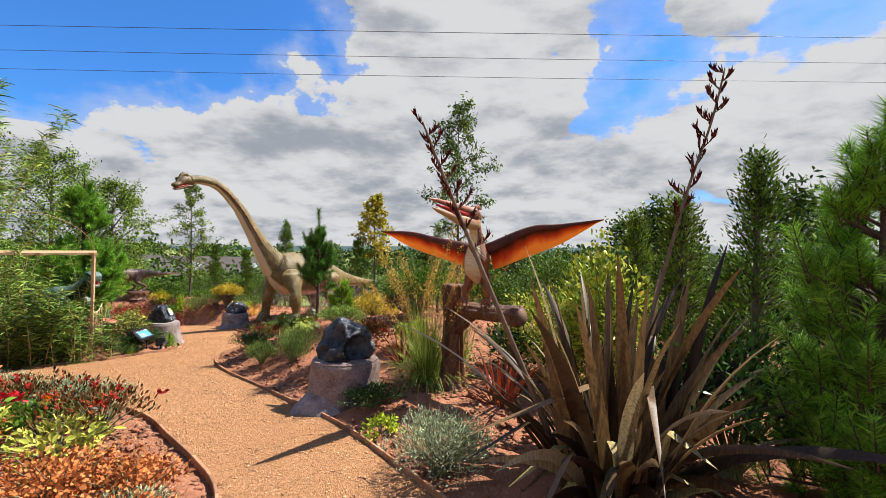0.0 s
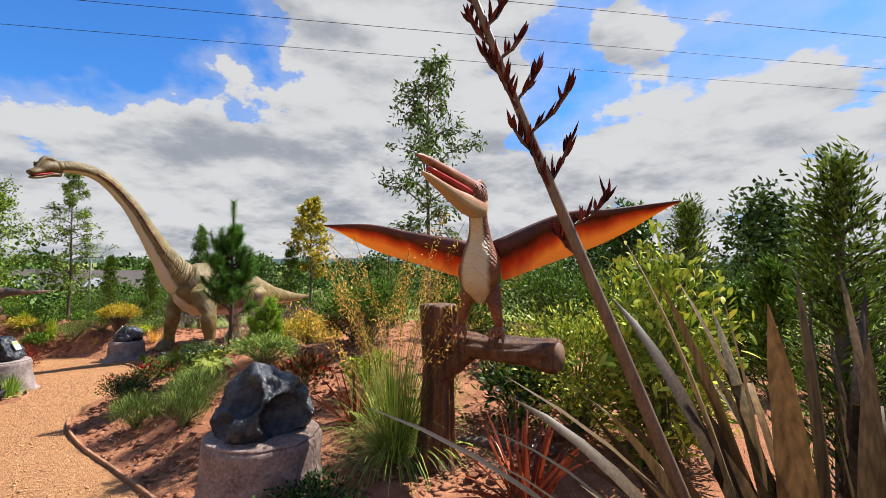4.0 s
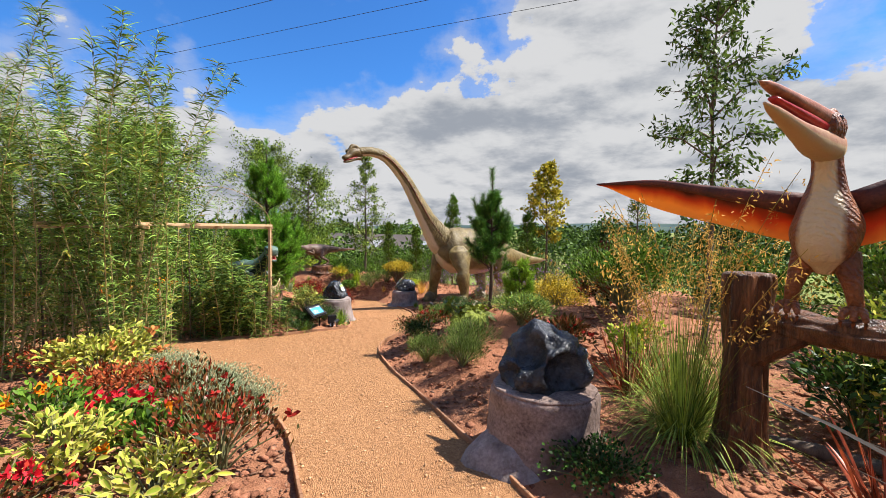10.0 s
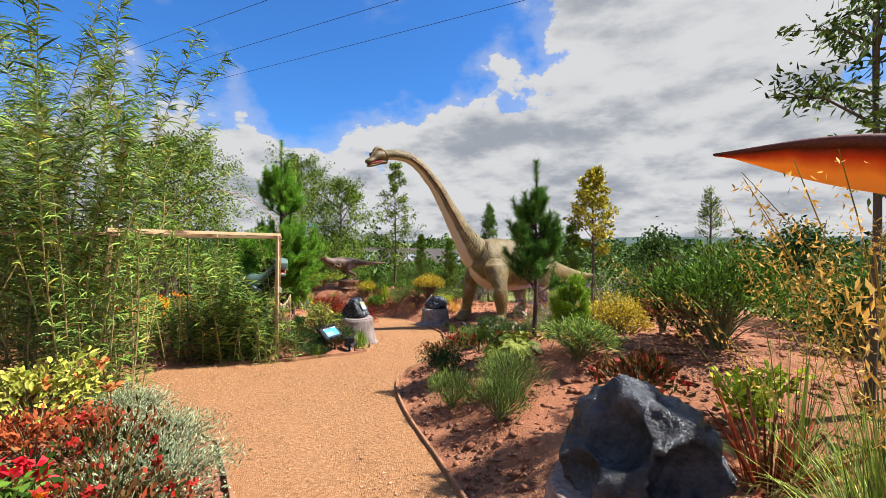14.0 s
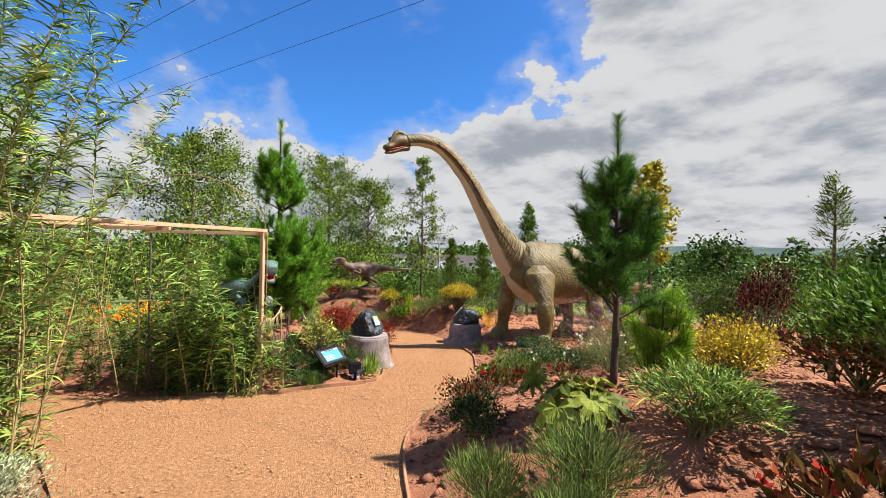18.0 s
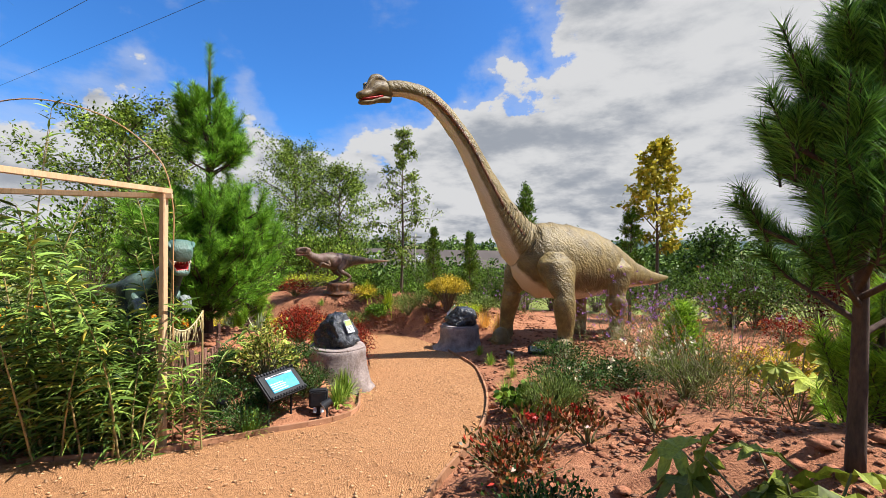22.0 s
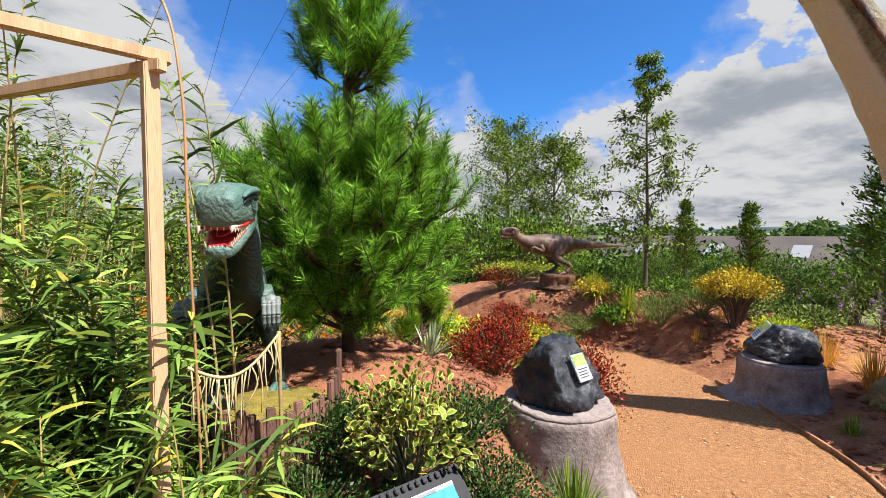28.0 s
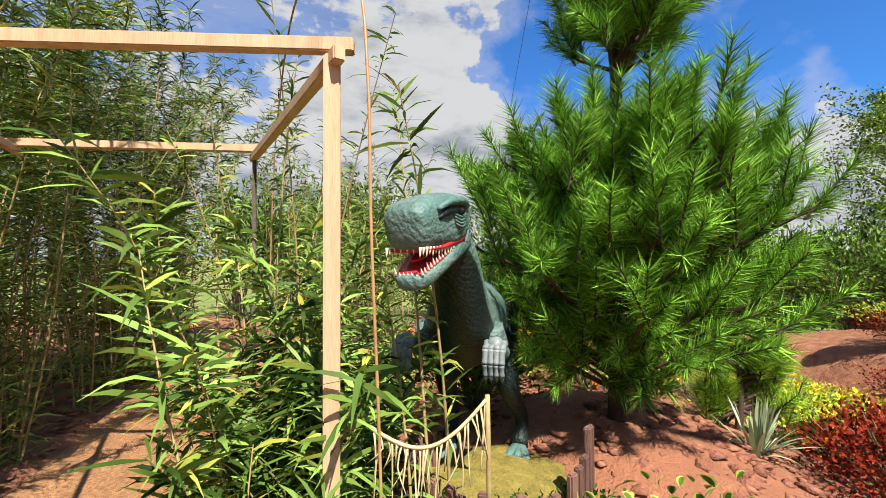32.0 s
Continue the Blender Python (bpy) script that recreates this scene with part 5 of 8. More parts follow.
B, rockB = plinth(-5.36, 15.68, -0.36, 0.50, 0.37, 0, "stump-like grey plinth with a black rock at the path's bend", 7, (0.33, 0.28, 0.27),
                  [((-0.75, -0.35, 0.7), 0.55), ((0.2, -0.95, 0.4), 0.72), ((0.9, 0, 0.4), 0.85), ((0, 0.9, 0.4), 0.7), ((0, 0, 1), 0.72)], 1.75, coat="plinthpale")
# the first plinth's spreading foot towards the path
v, f = lathe_block(ring_rows([(-0.08, 0.43), (0.05, 0.37), (0.14, 0.30), (0.22, 0.22), (0.27, 0.12)], 4), 30, 0.16, 6, scale=2.4)
part_mesh("skirt", mesh_from([(x - 0.16, y - 0.14, z) for x, y, z in v], f, "skirt", [M["plinthpale"]], smooth=True), A, "paler spreading foot")
sheet_on(rockC, (0.172, 0.0, 0.5 + 0.25), (0.9, 0.0, 0.5), 0.12, 0.16)
sheet_on(rockB, (-0.150, -0.072, 0.5 + 0.28), (-0.75, -0.35, 0.7), 0.24, 0.22)

def log_post():
    t = thing("log_perch", 0.80, 7.55, gz(0.8, 7.55) - 0.03, "dark brown carved log post with a branch perch", "perch")
    z0 = gz(0.8, 7.55) - 0.03
    top = 1.76 - z0
    rows = ring_rows([(0, 0.20), (0.12, 0.15), (0.4, 0.122), (0.8, 0.115), (top - 0.2, 0.128), (top - 0.03, 0.132), (top, 0.118)], 7)
    v, f = lathe_block(rows, 60, 0.22, 3, scale=2.6)
    v = [(x * q, y * q, z) for x, y, z, q in ((x, y, z, 1 + 0.07 * math.sin(10 * math.atan2(y, x) + 2.2 * noise.noise(Vector((x * 2, y * 2, z * 1.5))))) for x, y, z in v)]
    part_mesh("post", mesh_from(v, f, "post", [M["log"]], smooth=True), t)
    b = Build()
    b.loft([(0.0, 0.0, 1.47 - z0, 0.085, 0.085), (0.12, -0.13, 1.475 - z0, 0.10, 0.10), (0.35, -0.40, 1.475 - z0, 0.088, 0.085), (0.56, -0.62, 1.48 - z0, 0.10, 0.10), (0.66, -0.72, 1.48 - z0, 0.105, 0.105)], 0, 54, 6, wob=0.3, groove=0.09)
    part_mesh("branch", b.mesh("branch", [M["log"]]), t)
    b = Build()
    b.loft([(0.655, -0.715, 1.48 - z0, 0.095, 0.095), (0.668, -0.729, 1.48 - z0, 0.09, 0.09)], 0, 18, 2)
    part_mesh("branch_end", b.mesh("branch_end", [M["logend"]]), t, "pale cut end")
    b = Build()
    b.loft([(0.0, 0.0, 1.16 - z0, 0.085, 0.085), (0.09, -0.10, 1.31 - z0, 0.085, 0.085), (0.22, -0.24, 1.43 - z0, 0.07, 0.06)], 0, 40, 5, wob=0.3, groove=0.08)
    part_mesh("brace", b.mesh("brace", [M["log"]]), t)


log_post()


def stump_block(name, x, y, zb, h, r, label):
    t = thing(name, x, y, zb, label, "tree stump")
    v, f = lathe_block(ring_rows([(0, r * 1.15), (h * 0.3, r), (h * 0.9, r * 0.95), (h, r * 0.88)], 4), 44, 0.16, 9, scale=5)
    part_mesh("bark", mesh_from(v, f, "bark", [M["log"]], smooth=True), t)


def fallen_log():
    t = thing("fallen_log", 1.32, 7.66, gz(1.32, 7.66), "weathered grey-brown split log lying beside the perch", "log")
    b = Build()
    b.loft([(-0.30, 0.12, 0.01, 0.03, 0.03), (-0.15, 0.06, 0.02, 0.05, 0.045), (0.15, -0.06, 0.02, 0.06, 0.045), (0.45, -0.18, 0.02, 0.05, 0.04)], 0, 16, 6, wob=0.35)
    part_mesh("trunk", b.mesh("trunk", [M["trunk"]]), t)


fallen_log()
z2 = gz(-9.2, 17.05)
stump_block("display_stump", -9.2, 17.05, z2 - 0.03, 0.66 - z2, 0.40, "low dark bark-covered stump under a dinosaur statue")
brown_rex(0.625)


def pergola():
    t = thing("timber_pergola", -5.66, 10.47, 0, "new sawn-timber pergola frame over the side path", "pergola")
    P = {1: (-5.66, 10.47), 3: (-5.40, 8.02), 2: (-6.72, 9.72), 4: (-6.35, 7.45)}
    o = Vector((-5.66, 10.47, 0))
    H = 2.0
    for k, (x, y) in P.items():
        if k == 3:
            part("post", beam(Vector((-5.62, 7.90, gz(-5.62, 7.9) - 0.04)) - o, Vector((x, y, H)) - o, 0.034, 0.034, 15), M["cane"], t, "leaning straw-coloured pole")
            continue
        w_ = 0.045 if k == 1 else 0.020
        part("post", beam(Vector((x, y, gz(x, y) - 0.04)) - o, Vector((x, y, H - 0.01)) - o, w_, w_, 15), M["wood"] if k == 1 else M["trunk"], t)

    def bar(p, q, z, w=0.036, h=0.040, ext=0.06):
        p, q = Vector((*p, z)), Vector((*q, z))
        d = (q - p).normalized()
        part("beam", beam(p - d * ext - o, q + d * ext - o, w, h), M["wood"], t)
    bar(P[1], P[3], H + 0.02)
    bar(P[2], P[4], H + 0.02)
    bar(P[1], P[2], H - 0.022, 0.034, 0.040)
    bar(P[3], P[4], H - 0.022, 0.034, 0.040)
    mid = ((P[1][0] + P[3][0]) / 2, (P[1][1] + P[3][1]) / 2), ((P[2][0] + P[4][0]) / 2, (P[2][1] + P[4][1]) / 2)
    bar(*mid, H - 0.020, 0.03, 0.036)


pergola()


def tube(name, pts, r, mat, parent=None, label="", steps=6, seg=6, taper=1.0):
    b = Build()
    n = len(pts)
    b.loft([(*p, r * (1 + (taper - 1) * i / (n - 1)), r * (1 + (taper - 1) * i / (n - 1))) for i, p in enumerate(pts)], 0, seg, steps, up=(0.31, 0.22, 0.9))
    me = b.mesh(name, [mat])
    if parent is None:
        ob = new(name, me)
        return tagged(ob, label)
    return part_mesh(name, me, parent, label)


hz = gz(-5.72, 10.62)
ob = tube("bent_hoop", [(-5.74, 10.60, hz - 0.03), (-5.73, 10.59, 0.8), (-5.70, 10.57, 1.5), (-5.70, 10.56, 1.95), (-5.80, 10.50, 2.30), (-6.12, 10.28, 2.60), (-6.6, 9.98, 2.70), (-7.05, 9.72, 2.50), (-7.3, 9.56, 2.0), (-7.38, 9.5, 1.1), (-7.4, 9.5, gz(-7.4, 9.5) - 0.03)], 0.005, M["hoop"], None, "thin brown bent cane hoop beside the pergola post")
tagged(ob, category="hoop")


def stump_pot():
    """A half-round planter of bark slats holding moss, in front of the green dinosaur."""
    cx, cy, zb = -6.30, 10.98, 0.30
    t = thing("bark_planter", cx, cy, zb, "low planter of upright bark slats filled with dry moss", "planter")
    for k in range(30):
        a = radians(-125 + 190 * k / 29)
        r = 0.36
        h = 0.32 + 0.03 * math.sin(k * 2.3) + (0.20 * (k - 24) / 5 if k > 24 else 0)
        x, y = r * math.cos(a), r * math.sin(a)
        bm = bmesh.new()
        box(bm, (-0.021, -0.012, -0.1), (0.021, 0.012, h), pose(x, y, 0, 0, 0, math.degrees(a) + 90), 0.006)
        part("bark_slat", bm, M["barkslat"], t)
    v, f = lathe_block(ring_rows([(0.0, 0.33), (0.17, 0.335), (0.21, 0.25), (0.225, 0.08), (0.23, 0.01)], 4), 40, 0.25, 5, scale=6)
    part_mesh("moss", mesh_from(v, f, "moss", [M["moss"]], smooth=True), t, "yellow-green dry moss filling")


stump_pot()


def fringe():
    t = thing("straw_fringe", -5.75, 10.62, 0.95, "sagging string of dry straw fringe", "fringe")
    p, q = Vector((0.02, -0.06, 0.0)), Vector((-0.06, 0.28, 0.06))
    r = np.random.default_rng(5)
    line = [tuple(p.lerp(q, i / 8) - Vector((0, 0, 0.10 * math.sin(math.pi * i / 8)))) for i in range(9)]
    tube("string", line, 0.006, M["straw"], t, steps=2)
    for k in range(26):
        s = (k + r.random()) / 26
        a = p.lerp(q, s) - Vector((0, 0, 0.10 * math.sin(math.pi * s)))
        ln = r.uniform(0.08, 0.24)
        pts = [tuple(a), tuple(a + Vector((r.normal(0, 0.012), r.normal(0, 0.012), -ln * 0.5))), tuple(a + Vector((r.normal(0, 0.02), r.normal(0, 0.02), -ln)))]
        tube("strand", pts, 0.0035, M["straw"], t, steps=2, seg=5, taper=0.5)
    tube("stake", [(-0.06, 0.28, 0.07), (-0.065, 0.285, -0.3), (-0.07, 0.29, -0.75)], 0.008, M["cane"], t, steps=2)


fringe()


def info_box():
    """A tilted black case with a bright printed panel, by the path."""
    c = Vector((-5.26, 11.295, 0.36))
    u = Vector((0.005, 0.36, 0.0)).normalized()
    n = Vector((0.67, -0.04, 0.74)).normalized()
    u = (u - n * u.dot(n)).normalized()
    w = n.cross(u)
    m = Matrix((( u.x, w.x, n.x, 0), (u.y, w.y, n.y, 0), (u.z, w.z, n.z, 0), (0, 0, 0, 1)))
    t = new("information_case")
    t.matrix_world = Matrix.Translation(c) @ m
    tagged(t, "tilted ribbed black case with a turquoise printed panel", "information panel")
    bm = bmesh.new()
    box(bm, (-0.21, -0.14, -0.05), (0.21, 0.14, 0.0), None, 0.012)
    part("case", bm, M["black"], t)
    for k in range(13):
        for y in (-0.125, 0.118):
            bm = bmesh.new()
            box(bm, (-0.185 + k * 0.031 - 0.009, y - 0.010, 0.002), (-0.185 + k * 0.031 + 0.009, y + 0.014, 0.016), None, 0.003)
            part("rib", bm, M["black"], t)
    bm = bmesh.new()
    box(bm, (-0.145, -0.085, 0.001), (0.145, 0.08, 0.006))
    part("panel", bm, M["signblue"], t, "turquoise printed panel")
    bm = bmesh.new()
    box(bm, (-0.145, 0.064, 0.005), (0.145, 0.08, 0.009))
    pn = part("header", bm, M["sheet"], t, "pale header strip")
    for k in range(4):
        bm = bmesh.new()
        box(bm, (-0.14, -0.07 + 0.022 * k, 0.004), (0.02 - 0.02 * (k % 2), -0.062 + 0.022 * k, 0.0085))
        part("text_line", bm, M["sheet"], t)
    bm = bmesh.new()
    box(bm, (-0.10, 0.064, 0.0085), (0.06, 0.075, 0.011))
    part("title_bar", bm, M["ink"], t)
    for s in (-0.13, 0.13):
        b = Build()
        inv = t.matrix_world.inverted()
        p = Vector((s, 0, -0.04))
        q = t.matrix_world @ p
        e = inv @ Vector((q.x, q.y, gz(q.x, q.y) - 0.05))
        b.loft([(*p, 0.012, 0.012), (*((p + e) / 2), 0.012, 0.012), (*e, 0.012, 0.012)], 0, 8, 2, up=(0.3, 0.9, 0.2))
        part_mesh("leg", b.mesh("leg", [M["black"]]), t)


info_box()


def socket_box(x, y, rz):
    z = gz(x, y) - 0.01
    t = thing("junction_box", x, y, z, "black outdoor junction box with pale cable glands", "junction box", rz=rz)
    bm = bmesh.new()
    box(bm, (-0.085, -0.05, 0.08), (0.085, 0.05, 0.25), None, 0.012)
    part("housing", bm, M["black"], t)
    bm = bmesh.new()
    box(bm, (-0.07, -0.058, 0.10), (0.07, -0.048, 0.235), None, 0.006)
    part("lid", bm, M["black"], t)
    bm = bmesh.new()
    box(bm, (-0.02, -0.02, 0), (0.02, 0.02, 0.09), None, 0.004)
    part("stake", bm, M["black"], t)
    for s in (-0.03, 0.035):
        bm = bmesh.new()
        bmesh.ops.create_cone(bm, segments=12, radius1=0.018, radius2=0.013, depth=0.05, cap_ends=True, matrix=Matrix.Translation((s, -0.035, 0.065)))
        part("cable_gland", bm, M["sheet"], t, "white cable gland")


socket_box(-5.12, 11.62, 35)


def spotlight(x, y, rz):
    z = gz(x, y) - 0.01
    t = thing("garden_spotlight", x, y, z, "small black ground spotlight on a spike", "spotlight", "garden spotlights", rz=rz)
    bm = bmesh.new()
    bmesh.ops.create_cone(bm, segments=8, radius1=0.006, radius2=0.01, depth=0.14, cap_ends=True, matrix=Matrix.Translation((0, 0, 0.06)))
    part("spike", bm, M["black"], t)
    bm = bmesh.new()
    bmesh.ops.create_cone(bm, segments=18, radius1=0.045, radius2=0.028, depth=0.09, cap_ends=True, matrix=pose(0, 0, 0.17, 60, 0, 0))
    part("head", bm, M["black"], t)
    bm = bmesh.new()
    bmesh.ops.create_cone(bm, segments=18, radius1=0.04, radius2=0.04, depth=0.006, cap_ends=True, matrix=pose(0, 0.040, 0.147, 60, 0, 0))
    part("glass", bm, M["sheet"], t)


spotlight(-5.62, 10.95, 40)
spotlight(-4.02, 14.35, -60)
spotlight(-4.98, 11.58, 150)


def floodlight_case(x, y, rz):
    z = gz(x, y)
    t = thing("floodlight", x, y, z, "flat black floodlight lying beside the big statue's foot", "floodlight", rz=rz)
    bm = bmesh.new()
    box(bm, (-0.15, -0.09, 0.03), (0.15, 0.09, 0.08), pose(0, 0, 0, 20, 0, 0), 0.012)
    part("housing", bm, M["black"], t)
    bm = bmesh.new()
    box(bm, (-0.12, -0.07, 0.078), (0.12, 0.07, 0.086), pose(0, 0, 0, 20, 0, 0), 0.003)
    part("lens", bm, M["claw"], t, "dull grey lens plate")
    bm = bmesh.new()
    box(bm, (-0.12, -0.07, 0.0), (0.12, -0.04, 0.045), None, 0.005)
    part("bracket", bm, M["black"], t)


floodlight_case(-3.75, 15.0, 20)

# ---- plants ----
def unit(a):
    return a / (np.linalg.norm(a, axis=-1, keepdims=True) + 1e-9)


def diamonds(P, Dr, N, L, W):
    """Small folded leaves, one face each."""
    Dr = unit(Dr)
    S = unit(np.cross(Dr, N))
    U = np.cross(S, Dr)
    L, W = L[:, None], W[:, None]
    v = np.stack([P, P + Dr * L * 0.45 + S * W / 2 + U * W * 0.18, P + Dr * L, P + Dr * L * 0.45 - S * W / 2 + U * W * 0.18], 1)
    n = len(P)
    return v.reshape(-1, 3), np.arange(4 * n).reshape(n, 4)


def strips(P, Dr, N, L, W, k=3, droop=0.3, profile=None, fold=0.0):
    """Long leaves and blades in k pieces that bend under their weight."""
    n = len(P)
    Dr = unit(Dr)
    S = unit(np.cross(Dr, N))
    t = np.linspace(0, 1, k + 1)
    w = np.interp(t, *zip(*(profile or ((0, 0.35), (0.35, 1.0), (0.7, 0.8), (1, 0.04)))))
    droop = np.broadcast_to(np.asarray(droop, float), (n,))
    C = P[:, None] + Dr[:, None] * (t[None, :, None] * L[:, None, None])
    C[..., 2] -= (droop * L)[:, None] * (t ** 2)[None]
    off = S[:, None] * (W[:, None] * w[None])[..., None] / 2
    v = np.stack([C - off, C + off], 2)
    v = v.reshape(n, -1, 3)
    q = np.array([(2 * i, 2 * i + 1, 2 * i + 3, 2 * i + 2) for i in range(k)])
    F = (np.arange(n)[:, None, None] * (2 * k + 2) + q[None]).reshape(-1, 4)
    return v.reshape(-1, 3), F


def margined(P, Dr, N, L, W, droop):
    """Oval leaves with a green middle and a pale margin; also gives the faces' material numbers."""
    n = len(P)
    Dr = unit(Dr)
    S = unit(np.cross(Dr, N))
    U = np.cross(S, Dr)
    t = np.array((0.0, 0.22, 0.5, 0.8, 1.0))
    w = np.array((0.12, 0.8, 1.0, 0.62, 0.05))
    C = P[:, None] + Dr[:, None] * (t[None, :, None] * L[:, None, None])
    C[..., 2] -= (droop * L)[:, None] * (t ** 2)[None]
    rails = []
    for q, lift in ((-1.0, 0.16), (-0.58, 0.04), (0.58, 0.04), (1.0, 0.16)):
        rails.append(C + S[:, None] * (W[:, None] * w[None] * q)[..., None] / 2 + U[:, None] * (W[:, None] * w[None] * lift)[..., None])
    v = np.stack(rails, 2).reshape(n, -1, 3)
    q = np.array([(4 * i + j, 4 * i + j + 1, 4 * i + j + 5, 4 * i + j + 4) for i in range(4) for j in range(3)])
    edge = np.array([0 if (j == 1 and i < 3) else 1 for i in range(4) for j in range(3)], dtype=np.int32)
    F = (np.arange(n)[:, None, None] * 20 + q[None]).reshape(-1, 4)
    return v.reshape(-1, 3), F, np.tile(edge, n)


def sticks(A, B, ra, rb, seg=5):
    """Straight tapered twigs from points A to points B."""
    n = len(A)
    d = unit(B - A)
    ref = np.where(np.abs(d[:, 2:3]) > 0.9, np.array([[1.0, 0, 0]]), np.array([[0, 0, 1.0]]))
    s = unit(np.cross(d, ref))
    u = np.cross(s, d)
    a = 2 * np.pi * np.arange(seg) / seg
    ring = s[:, None] * np.cos(a)[None, :, None] + u[:, None] * np.sin(a)[None, :, None]
    ra, rb = np.broadcast_to(ra, (n,)), np.broadcast_to(rb, (n,))
    v = np.concatenate([A[:, None] + ring * ra[:, None, None], B[:, None] + ring * rb[:, None, None]], 1)
    q = np.array([(i, (i + 1) % seg, seg + (i + 1) % seg, seg + i) for i in range(seg)])
    F = (np.arange(n)[:, None, None] * 2 * seg + q[None]).reshape(-1, 4)
    return v.reshape(-1, 3), F


def merged(pairs):
    vs, fs, o = [], [], 0
    for v, f in pairs:
        vs.append(v)
        fs.append(f + o)
        o += len(v)
    return np.concatenate(vs), np.concatenate(fs)


def rand_dirs(r, n, lift=0.0):
    d = r.normal(size=(n, 3))
    d[:, 2] += lift
    return unit(d)


def plant(name, label, category, x, y, group="", dz=-0.02):
    return thing(name, x, y, gz(x, y) + dz, label, category, group)


def stuff(name, me, parent, label=""):
    return tagged(part_mesh(name, me, parent, label), kind="stuff")


def each_stick(name, A, B, ra, rb, mat, parent, runs=1):
    """Every limb, rod or branch as a part; runs: how many pieces in line make one."""
    ra, rb = np.broadcast_to(ra, (len(A),)), np.broadcast_to(rb, (len(A),))
    for i in range(0, len(A), runs):
        P = np.concatenate([A[i:i + 1], B[i:i + runs]])
        R = np.concatenate([ra[i:i + 1], rb[i:i + runs]])
        d = unit(P[-1] - P[0])
        s = unit(np.cross(d, (1.0, 0.2, 0.1) if abs(d[2]) > 0.9 else (0, 0, 1.0)))
        u = np.cross(s, d)
        a = 2 * np.pi * np.arange(5) / 5
        ring = s[None] * np.cos(a)[:, None] + u[None] * np.sin(a)[:, None]
        V = (P[:, None] + ring[None] * R[:, None, None]).reshape(-1, 3)
        F = np.array([(5 * k + q, 5 * k + (q + 1) % 5, 5 * k + 5 + (q + 1) % 5, 5 * k + 5 + q) for k in range(len(P) - 1) for q in range(5)])
        part_mesh(name, fast_mesh(V, F, name, mat), parent)


SEED = [100]


def rng_next():
    SEED[0] += 1
    return np.random.default_rng(SEED[0])


def shrub(name, label, x, y, rx, h, n, L, W, mat, ry=None, clumps=26, lift=0.25, stem="stem", form="diamond", base=0.0, flowers=None, category="shrub", group="", spread=0.24, droop=0.3, low=-0.35, k=2):
    """A leafy bush: twigs, a clumped crown of leaves, and flowers where it has them."""
    r = rng_next()
    ry = ry or rx
    t = plant(name, label, category, x, y, group)
    R = np.array([rx, ry, (h - base) / 2])
    u = rand_dirs(r, clumps)
    u[:, 2] = np.where(u[:, 2] < low, -u[:, 2] * 0.6, u[:, 2])
    C = u * R * r.uniform(0.45, 0.95, (clumps, 1)) + [0, 0, base + (h - base) / 2]
    top = C + unit(u + [0, 0, 0.5]) * (R.mean() * 0.2)
    foot = r.normal(0, 0.05 * rx, (clumps, 3)) * [1, 1, 0]
    midp = (foot + C) / 2 * [0.75, 0.75, 1.0]
    stuff("twigwork", fast_mesh(*merged([sticks(foot, midp, 0.010, 0.007), sticks(midp, top, 0.007, 0.003)]), "stems", M[stem]), t)
    ci = r.integers(0, clumps, n)
    P = C[ci] + np.clip(r.normal(size=(n, 3)), -1.5, 1.5) * R * spread
    P[:, 2] = np.maximum(P[:, 2], 0.01)
    out = unit(P - [0, 0, base + (h - base) * 0.35])
    Dr = unit(out * 0.7 + r.normal(size=(n, 3)) * 0.55 + [0, 0, lift])
    N = unit(out + r.normal(size=(n, 3)) * 0.5 + [0, 0, 0.6])
    ls = L * r.uniform(0.6, 1.25, n)
    ws = W * r.uniform(0.7, 1.2, n)
    if form == "margin":
        V, F, edge = margined(P, Dr, N, ls, ws, droop)
        fm_ = fast_mesh(V, F, "foliage", M[mat])
        fm_.materials.append(M["l_cream"])
        fm_.polygons.foreach_set("material_index", edge)
        stuff("foliage", fm_, t)
    else:
        g = diamonds(P, Dr, N, ls, ws) if form == "diamond" else strips(P, Dr, N, ls, ws, k, droop)
        stuff("foliage", fast_mesh(*g, "foliage", M[mat]), t)
    if flowers:
        fm, fn, fs = flowers
        fi = r.integers(0, clumps, fn)
        FP = C[fi] + np.clip(r.normal(size=(fn, 3)), -1.2, 1.2) * R * 0.18 + unit(u[fi] + [0, 0, 0.4]) * R * 0.28
        for c in FP:
            q = c + r.normal(0, fs * 0.2, (11, 3))
            part_mesh("flower", fast_mesh(*diamonds(q, rand_dirs(r, 11, 0.6), rand_dirs(r, 11, 0.5), fs * r.uniform(0.6, 1.1, 11), fs * 0.7 * r.uniform(0.6, 1.1, 11)), "flower", M[fm]), t)
    return t


